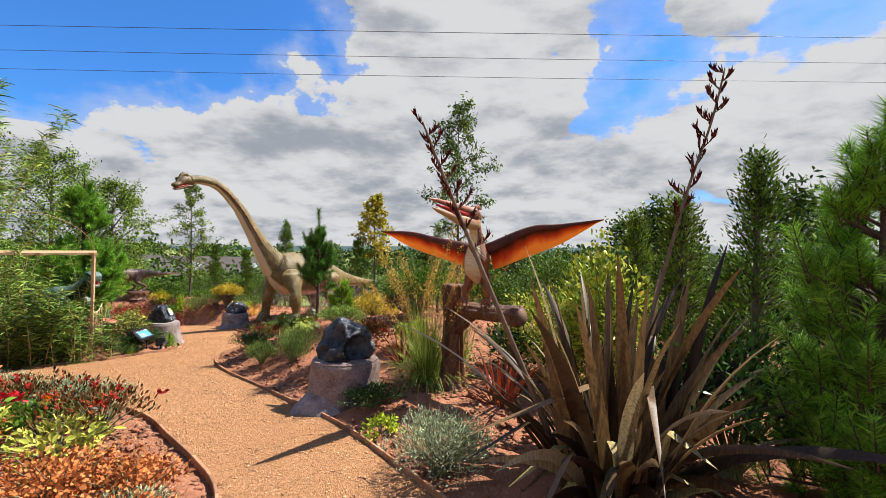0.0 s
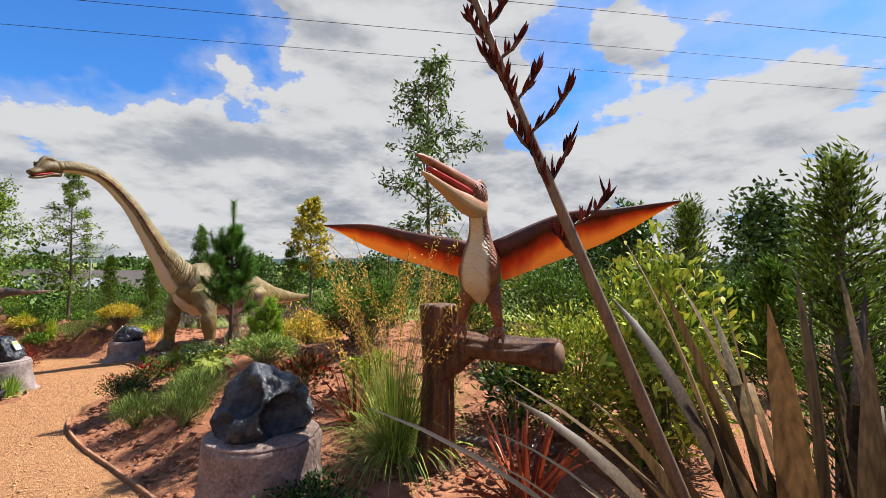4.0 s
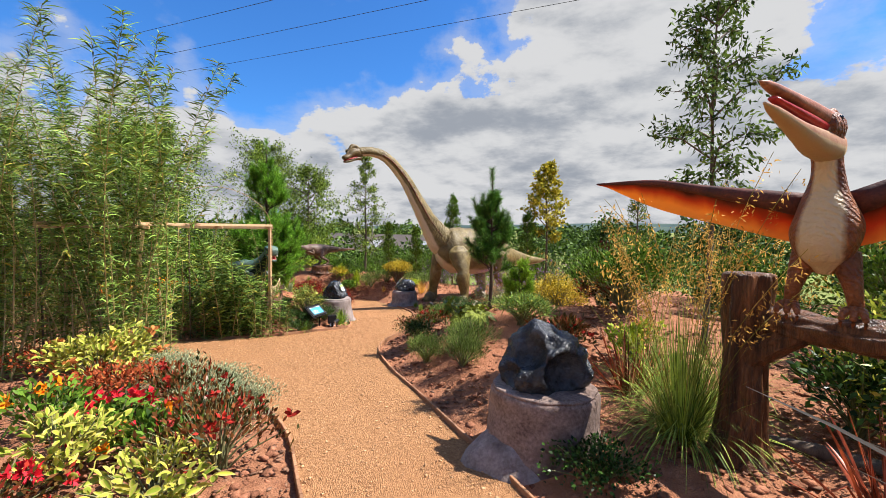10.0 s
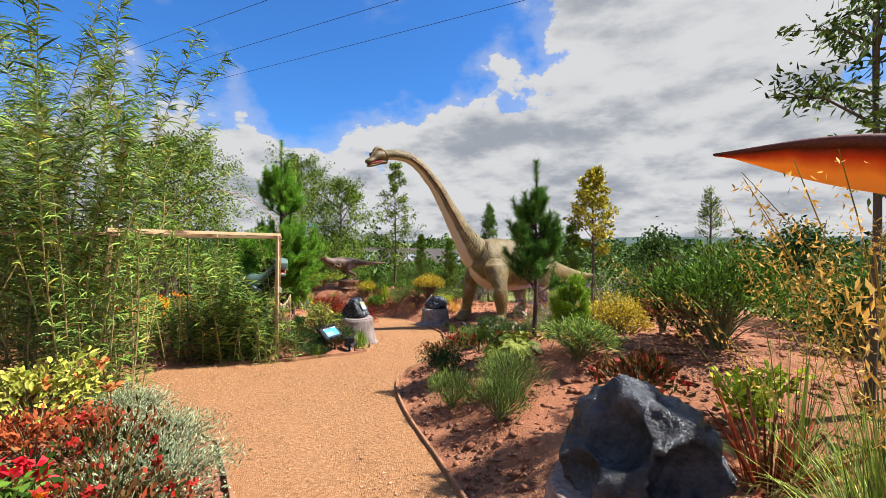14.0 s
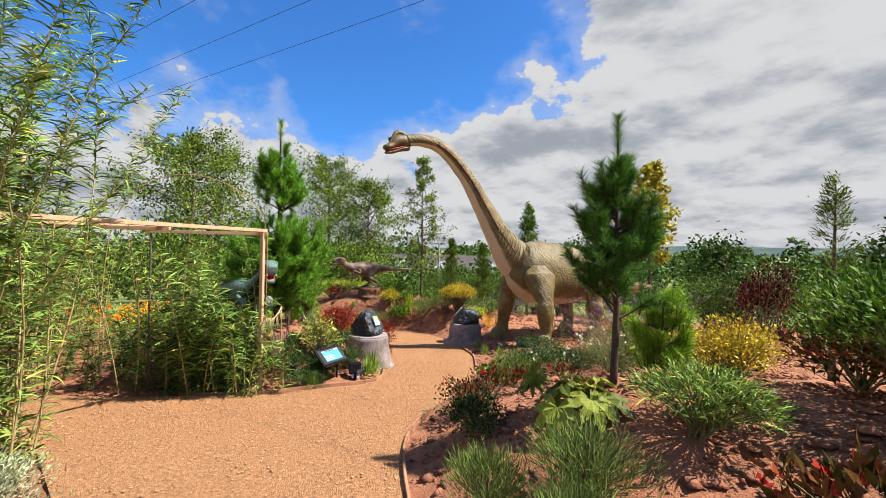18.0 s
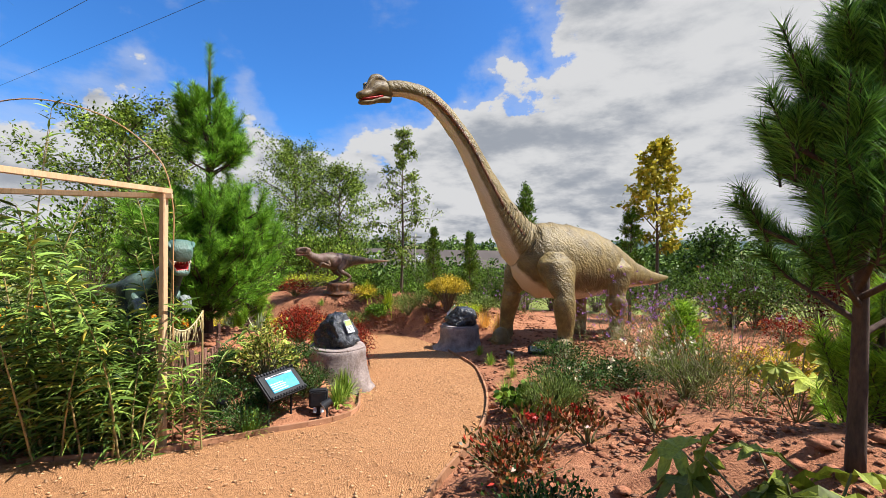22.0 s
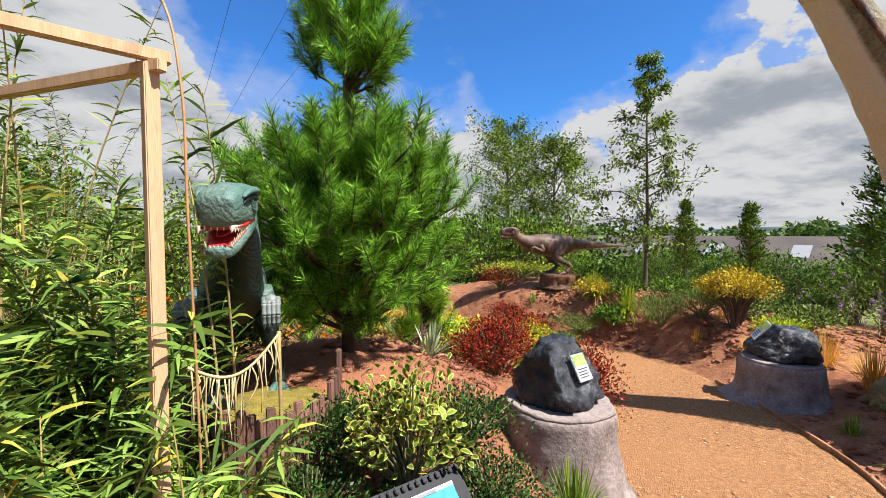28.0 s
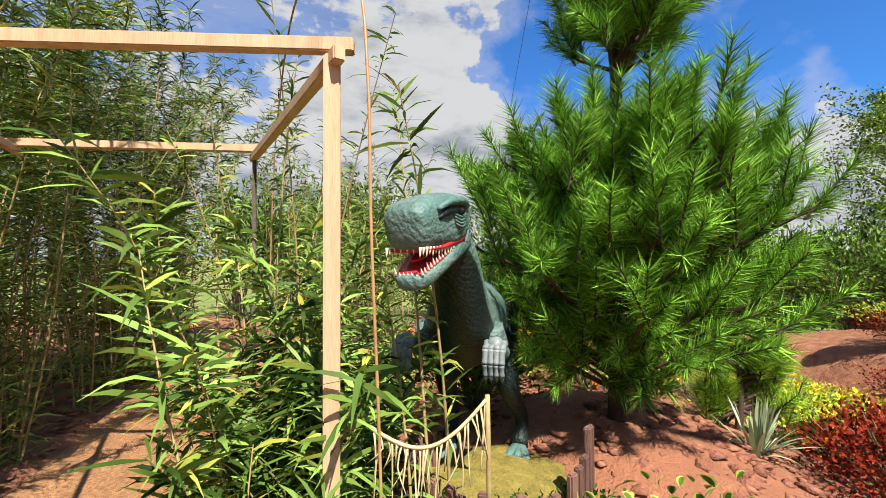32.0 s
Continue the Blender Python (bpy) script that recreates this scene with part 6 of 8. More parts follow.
def clump(name, label, x, y, n, L, W, mat, spread=0.05, lean=0.55, droop=0.45, k=5, category="grass", group="", profile=None, extra=None):
    """A tuft of arching blades from one root."""
    r = rng_next()
    t = plant(name, label, category, x, y, group)
    a = r.uniform(0, 2 * np.pi, n)
    ln = np.abs(r.normal(0, lean, n))
    Dr = np.stack([np.cos(a) * ln, np.sin(a) * ln, np.ones(n)], 1)
    P = np.stack([np.cos(a) * spread * r.random(n), np.sin(a) * spread * r.random(n), np.zeros(n)], 1)
    N = np.stack([np.cos(a), np.sin(a), 0.3 * np.ones(n)], 1)
    g = strips(P, Dr, N, L * r.uniform(0.55, 1.1, n), W * r.uniform(0.7, 1.2, n), k, droop * ln * r.uniform(0.5, 1.6, n), profile or ((0, 0.8), (0.5, 1.0), (0.85, 0.6), (1, 0.03)))
    stuff("foliage", fast_mesh(*g, "blades", M[mat], True), t)
    return t


def needles(r, A, B, count, length, width, angle=0.86):
    """Needles set round shoots from A to B."""
    n = len(A)
    i = np.repeat(np.arange(n), count)
    f = r.random(len(i)) ** 0.8
    d = unit(B - A)[i]
    P = A[i] + (B - A)[i] * f[:, None]
    s = unit(np.cross(d, rand_dirs(r, len(i))))
    Dr = unit(d * np.cos(angle) + s * np.sin(angle) * r.uniform(0.6, 1.3, (len(i), 1)))
    ln = length * r.uniform(0.7, 1.15, len(i))
    side = unit(np.cross(Dr, rand_dirs(r, len(i))))
    v = np.stack([P - side * width, P + side * width, P + Dr * ln[:, None]], 1)
    return v.reshape(-1, 3), np.arange(3 * len(i)).reshape(-1, 3)


def pine(x, y, top, tiers, label, mat, trunk_r=0.045, needle=0.12, per=200, width=0.0022, name="pine_tree", leader=0.5, lean=(0, 0)):
    """A young pine. tiers: rows of (height, radius, shoots, upward tilt)."""
    r = rng_next()
    t = plant(name, label, "pine tree", x, y)
    z0 = gz(x, y) - 0.02
    H = top - z0
    b = Build()
    b.loft([(0, 0, -0.02, trunk_r * 1.15, trunk_r * 1.15), (0.01, 0.01, H * 0.3, trunk_r * 0.85, trunk_r * 0.85), (lean[0] * 0.5, lean[1] * 0.5, H * 0.65, trunk_r * 0.5, trunk_r * 0.5), (lean[0], lean[1], H * 0.97, 0.008, 0.008)], 0, 10, 5, up=(1, 0, 0))
    part_mesh("trunk", b.mesh("trunk", [M["redtrunk"]]), t)
    SA, SB, BA, BB = [], [], [], []
    for hz_, rad, count, tilt in tiers:
        for q in range(count):
            a = r.uniform(0, 2 * np.pi)
            zz = hz_ - z0 + r.normal(0, 0.10)
            d = np.array((math.cos(a), math.sin(a), 0))
            reach = rad * r.uniform(0.35, 1.0) ** 0.7
            ax = np.array((lean[0], lean[1], 0)) * (zz / H)
            root = ax + (0, 0, max(0.15, zz - reach * 0.45))
            elbow = ax + d * reach * 0.75 + (0, 0, zz - 0.02)
            up = unit(d * 0.45 + np.array((0, 0, tilt + 0.35)) + r.normal(0, 0.17, 3))
            ln = r.uniform(0.17, 0.31) * (1.0 if rad > 0.25 else 0.9)
            tip = elbow + up * ln
            BA.append(root), BB.append(elbow)
            SA.append(elbow - up * 0.06), SB.append(tip)
            for s_ in range(4):
                m_ = root + (elbow - root) * r.uniform(0.45, 1.0)
                u2 = unit(d * 0.40 + np.array((0, 0, tilt * 0.8 + 0.25)) + r.normal(0, 0.30, 3))
                SA.append(m_), SB.append(m_ + u2 * ln * r.uniform(0.55, 0.9))
    SA.append(np.array((lean[0], lean[1], H - leader))), SB.append(np.array((lean[0], lean[1], H)))
    SA.append(np.array((lean[0], lean[1], H - leader * 0.6))), SB.append(np.array((lean[0], lean[1], H)))
    SA, SB, BA, BB = map(np.array, (SA, SB, BA, BB))
    each_stick("branch", BA, BB, 0.013, 0.007, M["redtrunk"], t)
    stuff("shoot_wood", fast_mesh(*sticks(SA, SB, 0.006, 0.003), "shoots", M["redtrunk"]), t)
    stuff("needles", fast_mesh(*needles(r, SA, SB, per, needle, width), "needles", M[mat]), t)
    return t


def conifer(x, y, top, rad, n, label, mat="l_hedge", name="conifer", spray=0.16, bare=0.08, twist=0.9, L=0.10, W=0.035):
    """A narrow cypress-like tree: short rising sprays all the way up."""
    r = rng_next()
    t = plant(name, label, "conifer", x, y)
    z0 = gz(x, y) - 0.02
    H = top - z0
    b = Build()
    b.loft([(0, 0, -0.02, 0.05, 0.05), (0, 0.01, H * 0.5, 0.03, 0.03), (0, 0, H * 0.98, 0.005, 0.005)], 0, 8, 4, up=(1, 0, 0))
    part_mesh("trunk", b.mesh("trunk", [M["trunk"]]), t)
    m = max(20, n // 40)
    f = r.random(m) ** 0.8
    zz = bare * H + f * (1 - bare) * H
    a = r.uniform(0, 2 * np.pi, m)
    rr = rad * (1 - f) ** 0.75 * r.uniform(0.5, 1.12, m) + 0.02
    A = np.stack([np.zeros(m), np.zeros(m), zz - 0.12 * rr / rad], 1)
    Bp = np.stack([np.cos(a) * rr, np.sin(a) * rr, zz + rr * 0.35], 1)
    stuff("twigwork", fast_mesh(*sticks(A, Bp, 0.008, 0.003), "twigwork", M["trunk"]), t)
    i = r.integers(0, m, n)
    s = r.uniform(0.25, 1.05, n)
    P = A[i] + (Bp - A)[i] * s[:, None] + r.normal(0, 0.045, (n, 3))
    Dr = unit(unit(Bp - A)[i] + r.normal(0, 0.45, (n, 3)) + [0, 0, 0.35])
    stuff("foliage", fast_mesh(*diamonds(P, Dr, rand_dirs(r, n), L * r.uniform(0.6, 1.3, n), W * r.uniform(0.7, 1.3, n)), "foliage", M[mat]), t)
    return t


def tree(x, y, top, label, mat, crown=1.0, start=0.35, limbs=16, n=2600, L=0.07, W=0.035, trunk_r=0.03, rise=0.8, name="tree", twigs=5, bark="trunk", lean=(0.0, 0.0), droop=0.0, z=None, clus=0.10, wide=None):
    """An open tree: trunk, limbs, twigs, and leaves in loose sprays."""
    r = rng_next()
    t = plant(name, label, "tree", x, y)
    z0 = gz(x, y) - 0.02
    H = top - z0
    b = Build()
    b.loft([(0, 0, -0.03, trunk_r * 1.2, trunk_r * 1.2), (lean[0] * 0.3 + 0.02, lean[1] * 0.3, H * 0.33, trunk_r * 0.85, trunk_r * 0.85), (lean[0] * 0.7 - 0.02, lean[1] * 0.7, H * 0.7, trunk_r * 0.45, trunk_r * 0.45), (lean[0], lean[1], H * 0.98, 0.005, 0.005)], 0, 9, 6, up=(1, 0, 0))
    part_mesh("trunk", b.mesh("trunk", [M[bark]]), t)
    f = start + (1 - start) * (np.arange(limbs) + r.random(limbs)) / limbs
    a = np.arange(limbs) * 2.4 + r.normal(0, 0.4, limbs)
    prof = np.interp(f, *zip(*(wide or ((start, 0.75), (start + 0.25 * (1 - start), 1.0), (1.0, 0.16)))))
    ln = crown * prof * r.uniform(0.7, 1.2, limbs)
    A = np.stack([lean[0] * f, lean[1] * f, f * H * 0.97], 1)
    d = unit(np.stack([np.cos(a), np.sin(a), rise * r.uniform(0.6, 1.3, limbs)], 1))
    Bm = A + d * ln[:, None] * 0.55
    Bt = Bm + unit(d + [0, 0, -0.25 - droop]) * ln[:, None] * 0.5
    e1, e2 = np.stack([A, Bm], 1).reshape(-1, 3), np.stack([Bm, Bt], 1).reshape(-1, 3)
    each_stick("limb", e1, e2, np.tile([trunk_r * 0.38 + 0.002, trunk_r * 0.22 + 0.002], limbs), np.tile([trunk_r * 0.22 + 0.002, 0.002], limbs), M[bark], t, 2)
    ti = np.repeat(np.arange(limbs), twigs)
    s = r.uniform(0.25, 1.0, len(ti))
    TA = np.where(s[:, None] < 0.55, A[ti] + (Bm - A)[ti] * (s / 0.55)[:, None], Bm[ti] + (Bt - Bm)[ti] * ((s - 0.55) / 0.45)[:, None])
    TB = TA + unit(d[ti] * 0.5 + r.normal(0, 0.6, (len(ti), 3)) + [0, 0, -droop]) * (ln[ti] * 0.38 * r.uniform(0.5, 1.2, len(ti)))[:, None]
    stuff("twigwork", fast_mesh(*sticks(TA, TB, 0.004, 0.0015), "twigwork", M[bark]), t)
    i = r.integers(0, len(TA), n)
    P = TA[i] + (TB - TA)[i] * r.uniform(0.1, 1.1, (n, 1)) + r.normal(0, clus * crown, (n, 3))
    Dr = unit(unit(TB - TA)[i] * 0.6 + r.normal(0, 0.6, (n, 3)) + [0, 0, -0.2 - droop])
    stuff("crown", fast_mesh(*diamonds(P, Dr, rand_dirs(r, n, 0.8), L * r.uniform(0.6, 1.3, n), W * r.uniform(0.7, 1.25, n)), "crown", M[mat]), t)
    return t


def flax(x, y, n, L, W, mat, label, lean=0.38, pale=0, droop=0.25, name="flax_plant", base=0.10):
    """Sword-shaped leaves in a fan, each folded along its keel."""
    r = rng_next()
    t = plant(name, label, "flax plant", x, y)
    for i in range(n + pale):
        a = r.uniform(0, 2 * np.pi)
        ln = abs(r.normal(0, lean)) + 0.05
        bent = i >= n or r.random() < 0.12
        D0 = np.array((math.cos(a) * ln, math.sin(a) * ln, 1.0))
        D0 /= np.linalg.norm(D0)
        ll = L * r.uniform(0.55, 1.08) * (0.5 if i >= n else 1.0)
        w = W * r.uniform(0.7, 1.15)
        side = unit(np.cross(D0, np.array((math.cos(a + 0.6), math.sin(a + 0.6), 0.2))))
        nrm = np.cross(side, D0)
        verts, faces = [], []
        K = 9
        br = r.uniform(0.4, 0.75)
        twist = r.normal(0, 0.9)
        p = np.array((math.cos(a) * base * r.random(), math.sin(a) * base * r.random(), -0.02))
        dd = D0.copy()
        for k in range(K + 1):
            q = k / K
            ww = w * np.interp(q, (0, 0.25, 0.6, 0.88, 1), (0.55, 1.0, 0.95, 0.5, 0.03))
            sd_, nm_ = side * math.cos(twist * q) + nrm * math.sin(twist * q), nrm * math.cos(twist * q) - side * math.sin(twist * q)
            verts += [p - sd_ * ww / 2 + nm_ * ww * 0.16, p, p + sd_ * ww / 2 + nm_ * ww * 0.16]
            if bent and abs(q - br) < 0.5 / K:
                dd = unit(np.array((math.cos(a) * 0.9, math.sin(a) * 0.9, -0.35)) + r.normal(0, 0.15, 3))
            else:
                dd = unit(dd + np.array((math.cos(a), math.sin(a), -0.6)) * droop * (0.10 + ln) * 0.24 * (0.3 + 1.4 * q))
            p = p + dd * ll / K
        for k in range(K):
            o = 3 * k
            faces += [(o, o + 1, o + 4, o + 3), (o + 1, o + 2, o + 5, o + 4)]
        m_ = "l_flaxcream" if i >= n else mat
        part_mesh("leaf", mesh_from(verts, faces, "leaf", [M[m_]], smooth=True), t)
    return t


def flax_stalk(owner, pts, r0, pods, label="dark flower stalk with red-brown pods"):
    """A tall stem with side shoots of pods; points are in the world."""
    o = owner.matrix_world.translation
    r = rng_next()
    pts = [tuple(Vector(p) - o) for p in pts]
    st = tube("flower_stalk", pts, r0, M["stalk"], owner, label, 6, 8, 0.35)
    line = catmull(np.array(pts), 12)
    n0 = int(len(line) * 0.52)
    P, Dv, A, B = [], [], [], []
    for k in range(pods):
        i = int(n0 + (len(line) - 1 - n0) * (k + 0.5) / pods)
        c = line[i]
        sd = 1 if k % 2 else -1
        d = unit(np.array((0.75 * sd + r.normal(0, 0.3), r.normal(0, 0.45), 0.45 + 0.5 * r.random())))
        ln = r.uniform(0.08, 0.15) * (1.15 - 0.5 * k / pods)
        mid = c + d * ln * 0.55
        end = mid + unit(d + np.array((0, 0, 0.5))) * ln * 0.5
        A += [c, mid]
        B += [mid, end]
        for j in range(14):
            f = r.uniform(0.15, 1.0)
            q = c + (mid - c) * f if j % 3 == 0 else mid + (end - mid) * f
            P.append(q), Dv.append(unit(d * 0.45 + np.array((r.normal(0, 0.4), r.normal(0, 0.4), 0.75))))
    P, Dv, A, B = map(np.array, (P, Dv, A, B))
    stuff("twigwork", fast_mesh(*sticks(A, B, 0.006, 0.004), "pod_stems", M["log"]), st)
    n = len(P)
    L_ = 0.046 * r.uniform(0.6, 1.3, n)
    N1 = rand_dirs(r, n)
    prof_ = ((0, 0.35), (0.4, 1.0), (0.75, 0.7), (1, 0.05))
    stuff("seed_growth", fast_mesh(*merged([strips(P, Dv, N1, L_, 0.012 * np.ones(n), 3, -0.25, prof_), strips(P, Dv, np.cross(Dv, N1), L_, 0.012 * np.ones(n), 3, -0.25, prof_)]), "pods", M["flaxpod"]), st)


def willow(name, label, spots, heights, leaf, per, mat="l_willow", lean=0.14, r0=0.0065, W=0.013, start=0.05, cane="cane", group="", k_leaf=3):
    """A stand of whippy rods with long narrow leaves; each stand is one plant with rods and foliage."""
    r = rng_next()
    cx, cy = np.mean([s[0] for s in spots]), np.mean([s[1] for s in spots])
    t = plant(name, label, "willow", cx, cy, group)
    z0 = gz(cx, cy) - 0.02
    A, B, RA, RB, P, Dv = [], [], [], [], [], []
    for (x, y), h in zip(spots, heights):
        p = np.array((x - cx, y - cy, gz(x, y) - 0.03 - z0))
        d = unit(np.array((r.normal(0, lean), r.normal(0, lean), 1.0)))
        K = 7
        bend = r.normal(0, 0.05, 3) * [1, 1, 0]
        for k in range(K):
            q = p + d * h / K
            A.append(p), B.append(q), RA.append(r0 * (1.3 - 1.0 * k / K)), RB.append(r0 * (1.3 - 1.0 * (k + 1) / K))
            m = int(per * h / K * (0.55 + 0.9 * k / K)) if (k + 0.5) / K > start else 0
            f = r.random(m)
            P.append(p + (q - p) * f[:, None])
            a = r.uniform(0, 2 * np.pi, m)
            Dv.append(unit(np.stack([np.cos(a), np.sin(a), r.uniform(-0.25, 0.9, m)], 1) + d * 0.3))
            p, d = q, unit(d + bend)
    P, Dv = np.concatenate(P), np.concatenate(Dv)
    A, B, RA, RB = map(np.array, (A, B, RA, RB))
    each_stick("rod", A, B, RA, RB, M[cane], t, 7)
    n = len(P)
    stuff("foliage", fast_mesh(*strips(P, Dv, rand_dirs(r, n, 1.0), leaf * r.uniform(0.5, 1.2, n), W * r.uniform(0.7, 1.3, n), k_leaf, r.uniform(0.1, 0.7, n), ((0, 0.3), (0.33, 1.0), (0.67, 0.75), (1, 0.05))), "foliage", M[mat], True), t)
    return t


def oat_grass(x, y, n, label, tall, tuft=1000):
    """A green tuft with tall straw stems that carry hanging golden spikelets."""
    t = clump("oat_grass", label, x, y, tuft, 1.0, 0.0055, "l_oatgrass", 0.16, 0.62, 0.9, 7, "ornamental grass")
    r = rng_next()
    A, B, P = [], [], []
    for k in range(n):
        a = r.uniform(0, 2 * np.pi)
        ln = abs(r.normal(0, 0.24))
        p = np.array((math.cos(a) * 0.06, math.sin(a) * 0.06, 0.0))
        d = unit(np.array((math.cos(a) * ln, math.sin(a) * ln, 1.0)))
        h = tall * r.uniform(0.72, 1.08)
        for i in range(7):
            q = p + d * h / 7
            A.append(p), B.append(q)
            if i >= 4:
                for j in range(34):
                    w = p + (q - p) * r.random() + np.array((r.normal(0, 0.026), r.normal(0, 0.026), -0.03))
                    P.append(w)
            p, d = q, unit(d + np.array((math.cos(a), math.sin(a), -0.35)) * 0.075)
    A, B, P = map(np.array, (A, B, P))
    stuff("straw_stems", fast_mesh(*sticks(A, B, 0.0026, 0.0018, 4), "straw_stems", M["l_stalk"]), t, "tall thin straw-coloured stems")
    m = len(P)
    dn = rand_dirs(r, m, -0.9)
    stuff("spikelets", fast_mesh(*diamonds(P, dn, rand_dirs(r, m), 0.030 * r.uniform(0.6, 1.3, m), 0.0085 * np.ones(m)), "spikelets", M["l_oat"]), t, "golden hanging spikelets")
    return t


def palmate(x, y, n, L, label, name="fatsia", mat="l_fatsia", h=0.45):
    """Large hand-shaped leaves on stalks."""
    r = rng_next()
    t = plant(name, label, "shrub", x, y)
    for i in range(n):
        a = r.uniform(0, 2 * np.pi)
        rad = r.uniform(0.08, 0.42)
        c = np.array((math.cos(a) * rad, math.sin(a) * rad, h * r.uniform(0.6, 1.2)))
        tilt = unit(np.array((math.cos(a) * 0.7, math.sin(a) * 0.7, 1.0)) + r.normal(0, 0.3, 3))
        s = unit(np.cross(tilt, (math.cos(a), math.sin(a), 0)))
        f = np.cross(s, tilt)
        f = f if f @ (math.cos(a), math.sin(a), 0) > 0 else -f
        verts, faces = [c], []
        ll = L * r.uniform(0.7, 1.15)
        for q in range(7):
            b_ = radians(-120 + 40 * q)
            d = f * math.cos(b_) + s * math.sin(b_)
            e = np.cross(tilt, d)
            l1 = ll * (1.0 - 0.09 * abs(q - 3))
            o = len(verts)
            w1, dr = l1 * r.uniform(0.15, 0.19), l1 * r.uniform(0.14, 0.34)
            verts += [c + d * l1 * 0.46 + e * w1 * 1.05 + tilt * 0.014, c + d * l1 * 0.68 + e * w1 - tilt * dr * 0.35, c + d * l1 - tilt * dr,
                      c + d * l1 * 0.68 - e * w1 - tilt * dr * 0.35, c + d * l1 * 0.46 - e * w1 * 1.05 + tilt * 0.014, c + d * l1 * 0.46, c + d * l1 * 0.70 - tilt * (dr * 0.42 + 0.008)]
            faces += [(0, o, o + 5), (0, o + 5, o + 4), (o, o + 1, o + 6, o + 5), (o + 5, o + 6, o + 3, o + 4), (o + 1, o + 2, o + 6), (o + 6, o + 2, o + 3)]
        lf = part_mesh("leaf", mesh_from(verts, faces, "leaf", [M[mat]]), t)
        part_mesh("stalk", fast_mesh(*sticks(np.array([[0.0, 0, 0]]), c[None], 0.005, 0.004), "stalk", M["stem"]), lf)
    return t


def wildflower(name, label, x, y, n, h, mat, spread, head=0.03, stem="stem", leaf="l_rosemary", group=""):
    """Thin branching stems that end in small flower heads."""
    r = rng_next()
    t = plant(name, label, "flowers", x, y, group)
    p = r.normal(0, spread * 0.5, (n, 3)) * [1, 1, 0]
    q = p + np.stack([r.normal(0, spread * 0.5, n), r.normal(0, spread * 0.5, n), h * r.uniform(0.6, 1.1, n)], 1)
    m = (p + q) / 2 + r.normal(0, 0.03, (n, 3))
    i = np.repeat(np.arange(n), 3)
    e = m[i] + (q - m)[i] * r.uniform(0.6, 1.2, (3 * n, 1)) + r.normal(0, spread * 0.22, (3 * n, 3))
    stuff("twigwork", fast_mesh(*merged([sticks(p, m, 0.003, 0.0025, 4), sticks(m[i], e, 0.002, 0.0015, 4)]), "stems", M[stem]), t)
    j = np.repeat(np.arange(len(e)), 14)
    P = e[j] + r.normal(0, head * 0.35, (len(j), 3))
    stuff("bloom", fast_mesh(*diamonds(P, rand_dirs(r, len(j), 0.6), rand_dirs(r, len(j), 0.6), head * 0.6 * r.uniform(0.6, 1.2, len(j)), head * 0.45 * np.ones(len(j))), "bloom", M[mat]), t)
    k = n * 8
    jj = r.integers(0, n, k)
    P = p[jj] + (m - p)[jj] * r.uniform(0, 1.2, (k, 1))
    stuff("leaves", fast_mesh(*strips(P, rand_dirs(r, k, 0.5), rand_dirs(r, k, 0.5), 0.08 * r.uniform(0.6, 1.2, k), 0.008 * np.ones(k), 2, 0.3), "leaves", M[leaf]), t)
    return t

# ---- planting: the bed beside the flying reptile ----
fx = flax(1.74, 5.22, 112, 1.62, 0.084, "l_bronze", "large bronze New Zealand flax with dark sword leaves", 0.40, 20, 0.50, base=0.36)
flax_stalk(fx, [(1.46, 5.30, 0.55), (1.22, 5.31, 1.15), (0.96, 5.33, 1.75), (0.72, 5.36, 2.30), (0.56, 5.38, 2.68), (0.41, 5.40, 3.05)], 0.024, 17)
flax_stalk(fx, [(1.75, 5.30, 0.6), (1.88, 5.28, 1.3), (2.05, 5.25, 2.0), (2.20, 5.22, 2.6), (2.34, 5.20, 3.05), (2.43, 5.20, 3.42)], 0.016, 17)
shrub("cotton_lavender", "silver-grey cotton lavender mound at the path edge", 0.58, 5.62, 0.40, 0.42, 5200, 0.035, 0.009, "l_silver", clumps=60, lift=0.6)
shrub("ground_cover", "low dark glossy ground cover at the plinth's foot", -0.08, 7.08, 0.30, 0.24, 1500, 0.03, 0.018, "l_dark", clumps=26)
shrub("ground_cover", "small yellow-green seedling plant on bare earth", 0.08, 6.40, 0.16, 0.18, 260, 0.045, 0.028, "l_lime", clumps=10)
oat_grass(0.48, 7.72, 24, "green oat grass tuft with tall golden seed heads", 1.95, 1000)
oat_grass(0.30, 8.40, 6, "small green oat grass tuft with tall golden seed heads", 2.0, 110)
oat_grass(0.95, 8.35, 5, "oat grass with golden seed heads behind the log perch", 2.0, 160)
flax(1.28, 6.92, 46, 0.66, 0.030, "l_redflax", "small red flax with narrow upright leaves", 0.5, name="red_flax")
flax(0.17, 8.30, 60, 0.66, 0.020, "l_redflax", "red-brown flax with thin arching leaves", 0.6, name="red_flax")
shrub("broad_leaved_shrub", "tall yellow-green shrub with whorls of long leaves", 2.48, 7.15, 0.50, 1.75, 3200, 0.11, 0.032, "l_yshrub", clumps=60, lift=0.6, form="strip", k=3, low=-0.95, spread=0.18)
shrub("broad_leaved_shrub", "mid-green spreading shrub with some yellow leaves", 2.15, 7.85, 0.72, 1.2, 6000, 0.056, 0.024, "l_yshrub", clumps=90, spread=0.16, low=-0.95)
shrub("broad_leaved_shrub", "dark glossy leafy shrub beyond the log perch", 1.62, 8.0, 0.36, 0.62, 800, 0.085, 0.036, "l_dark", clumps=30)
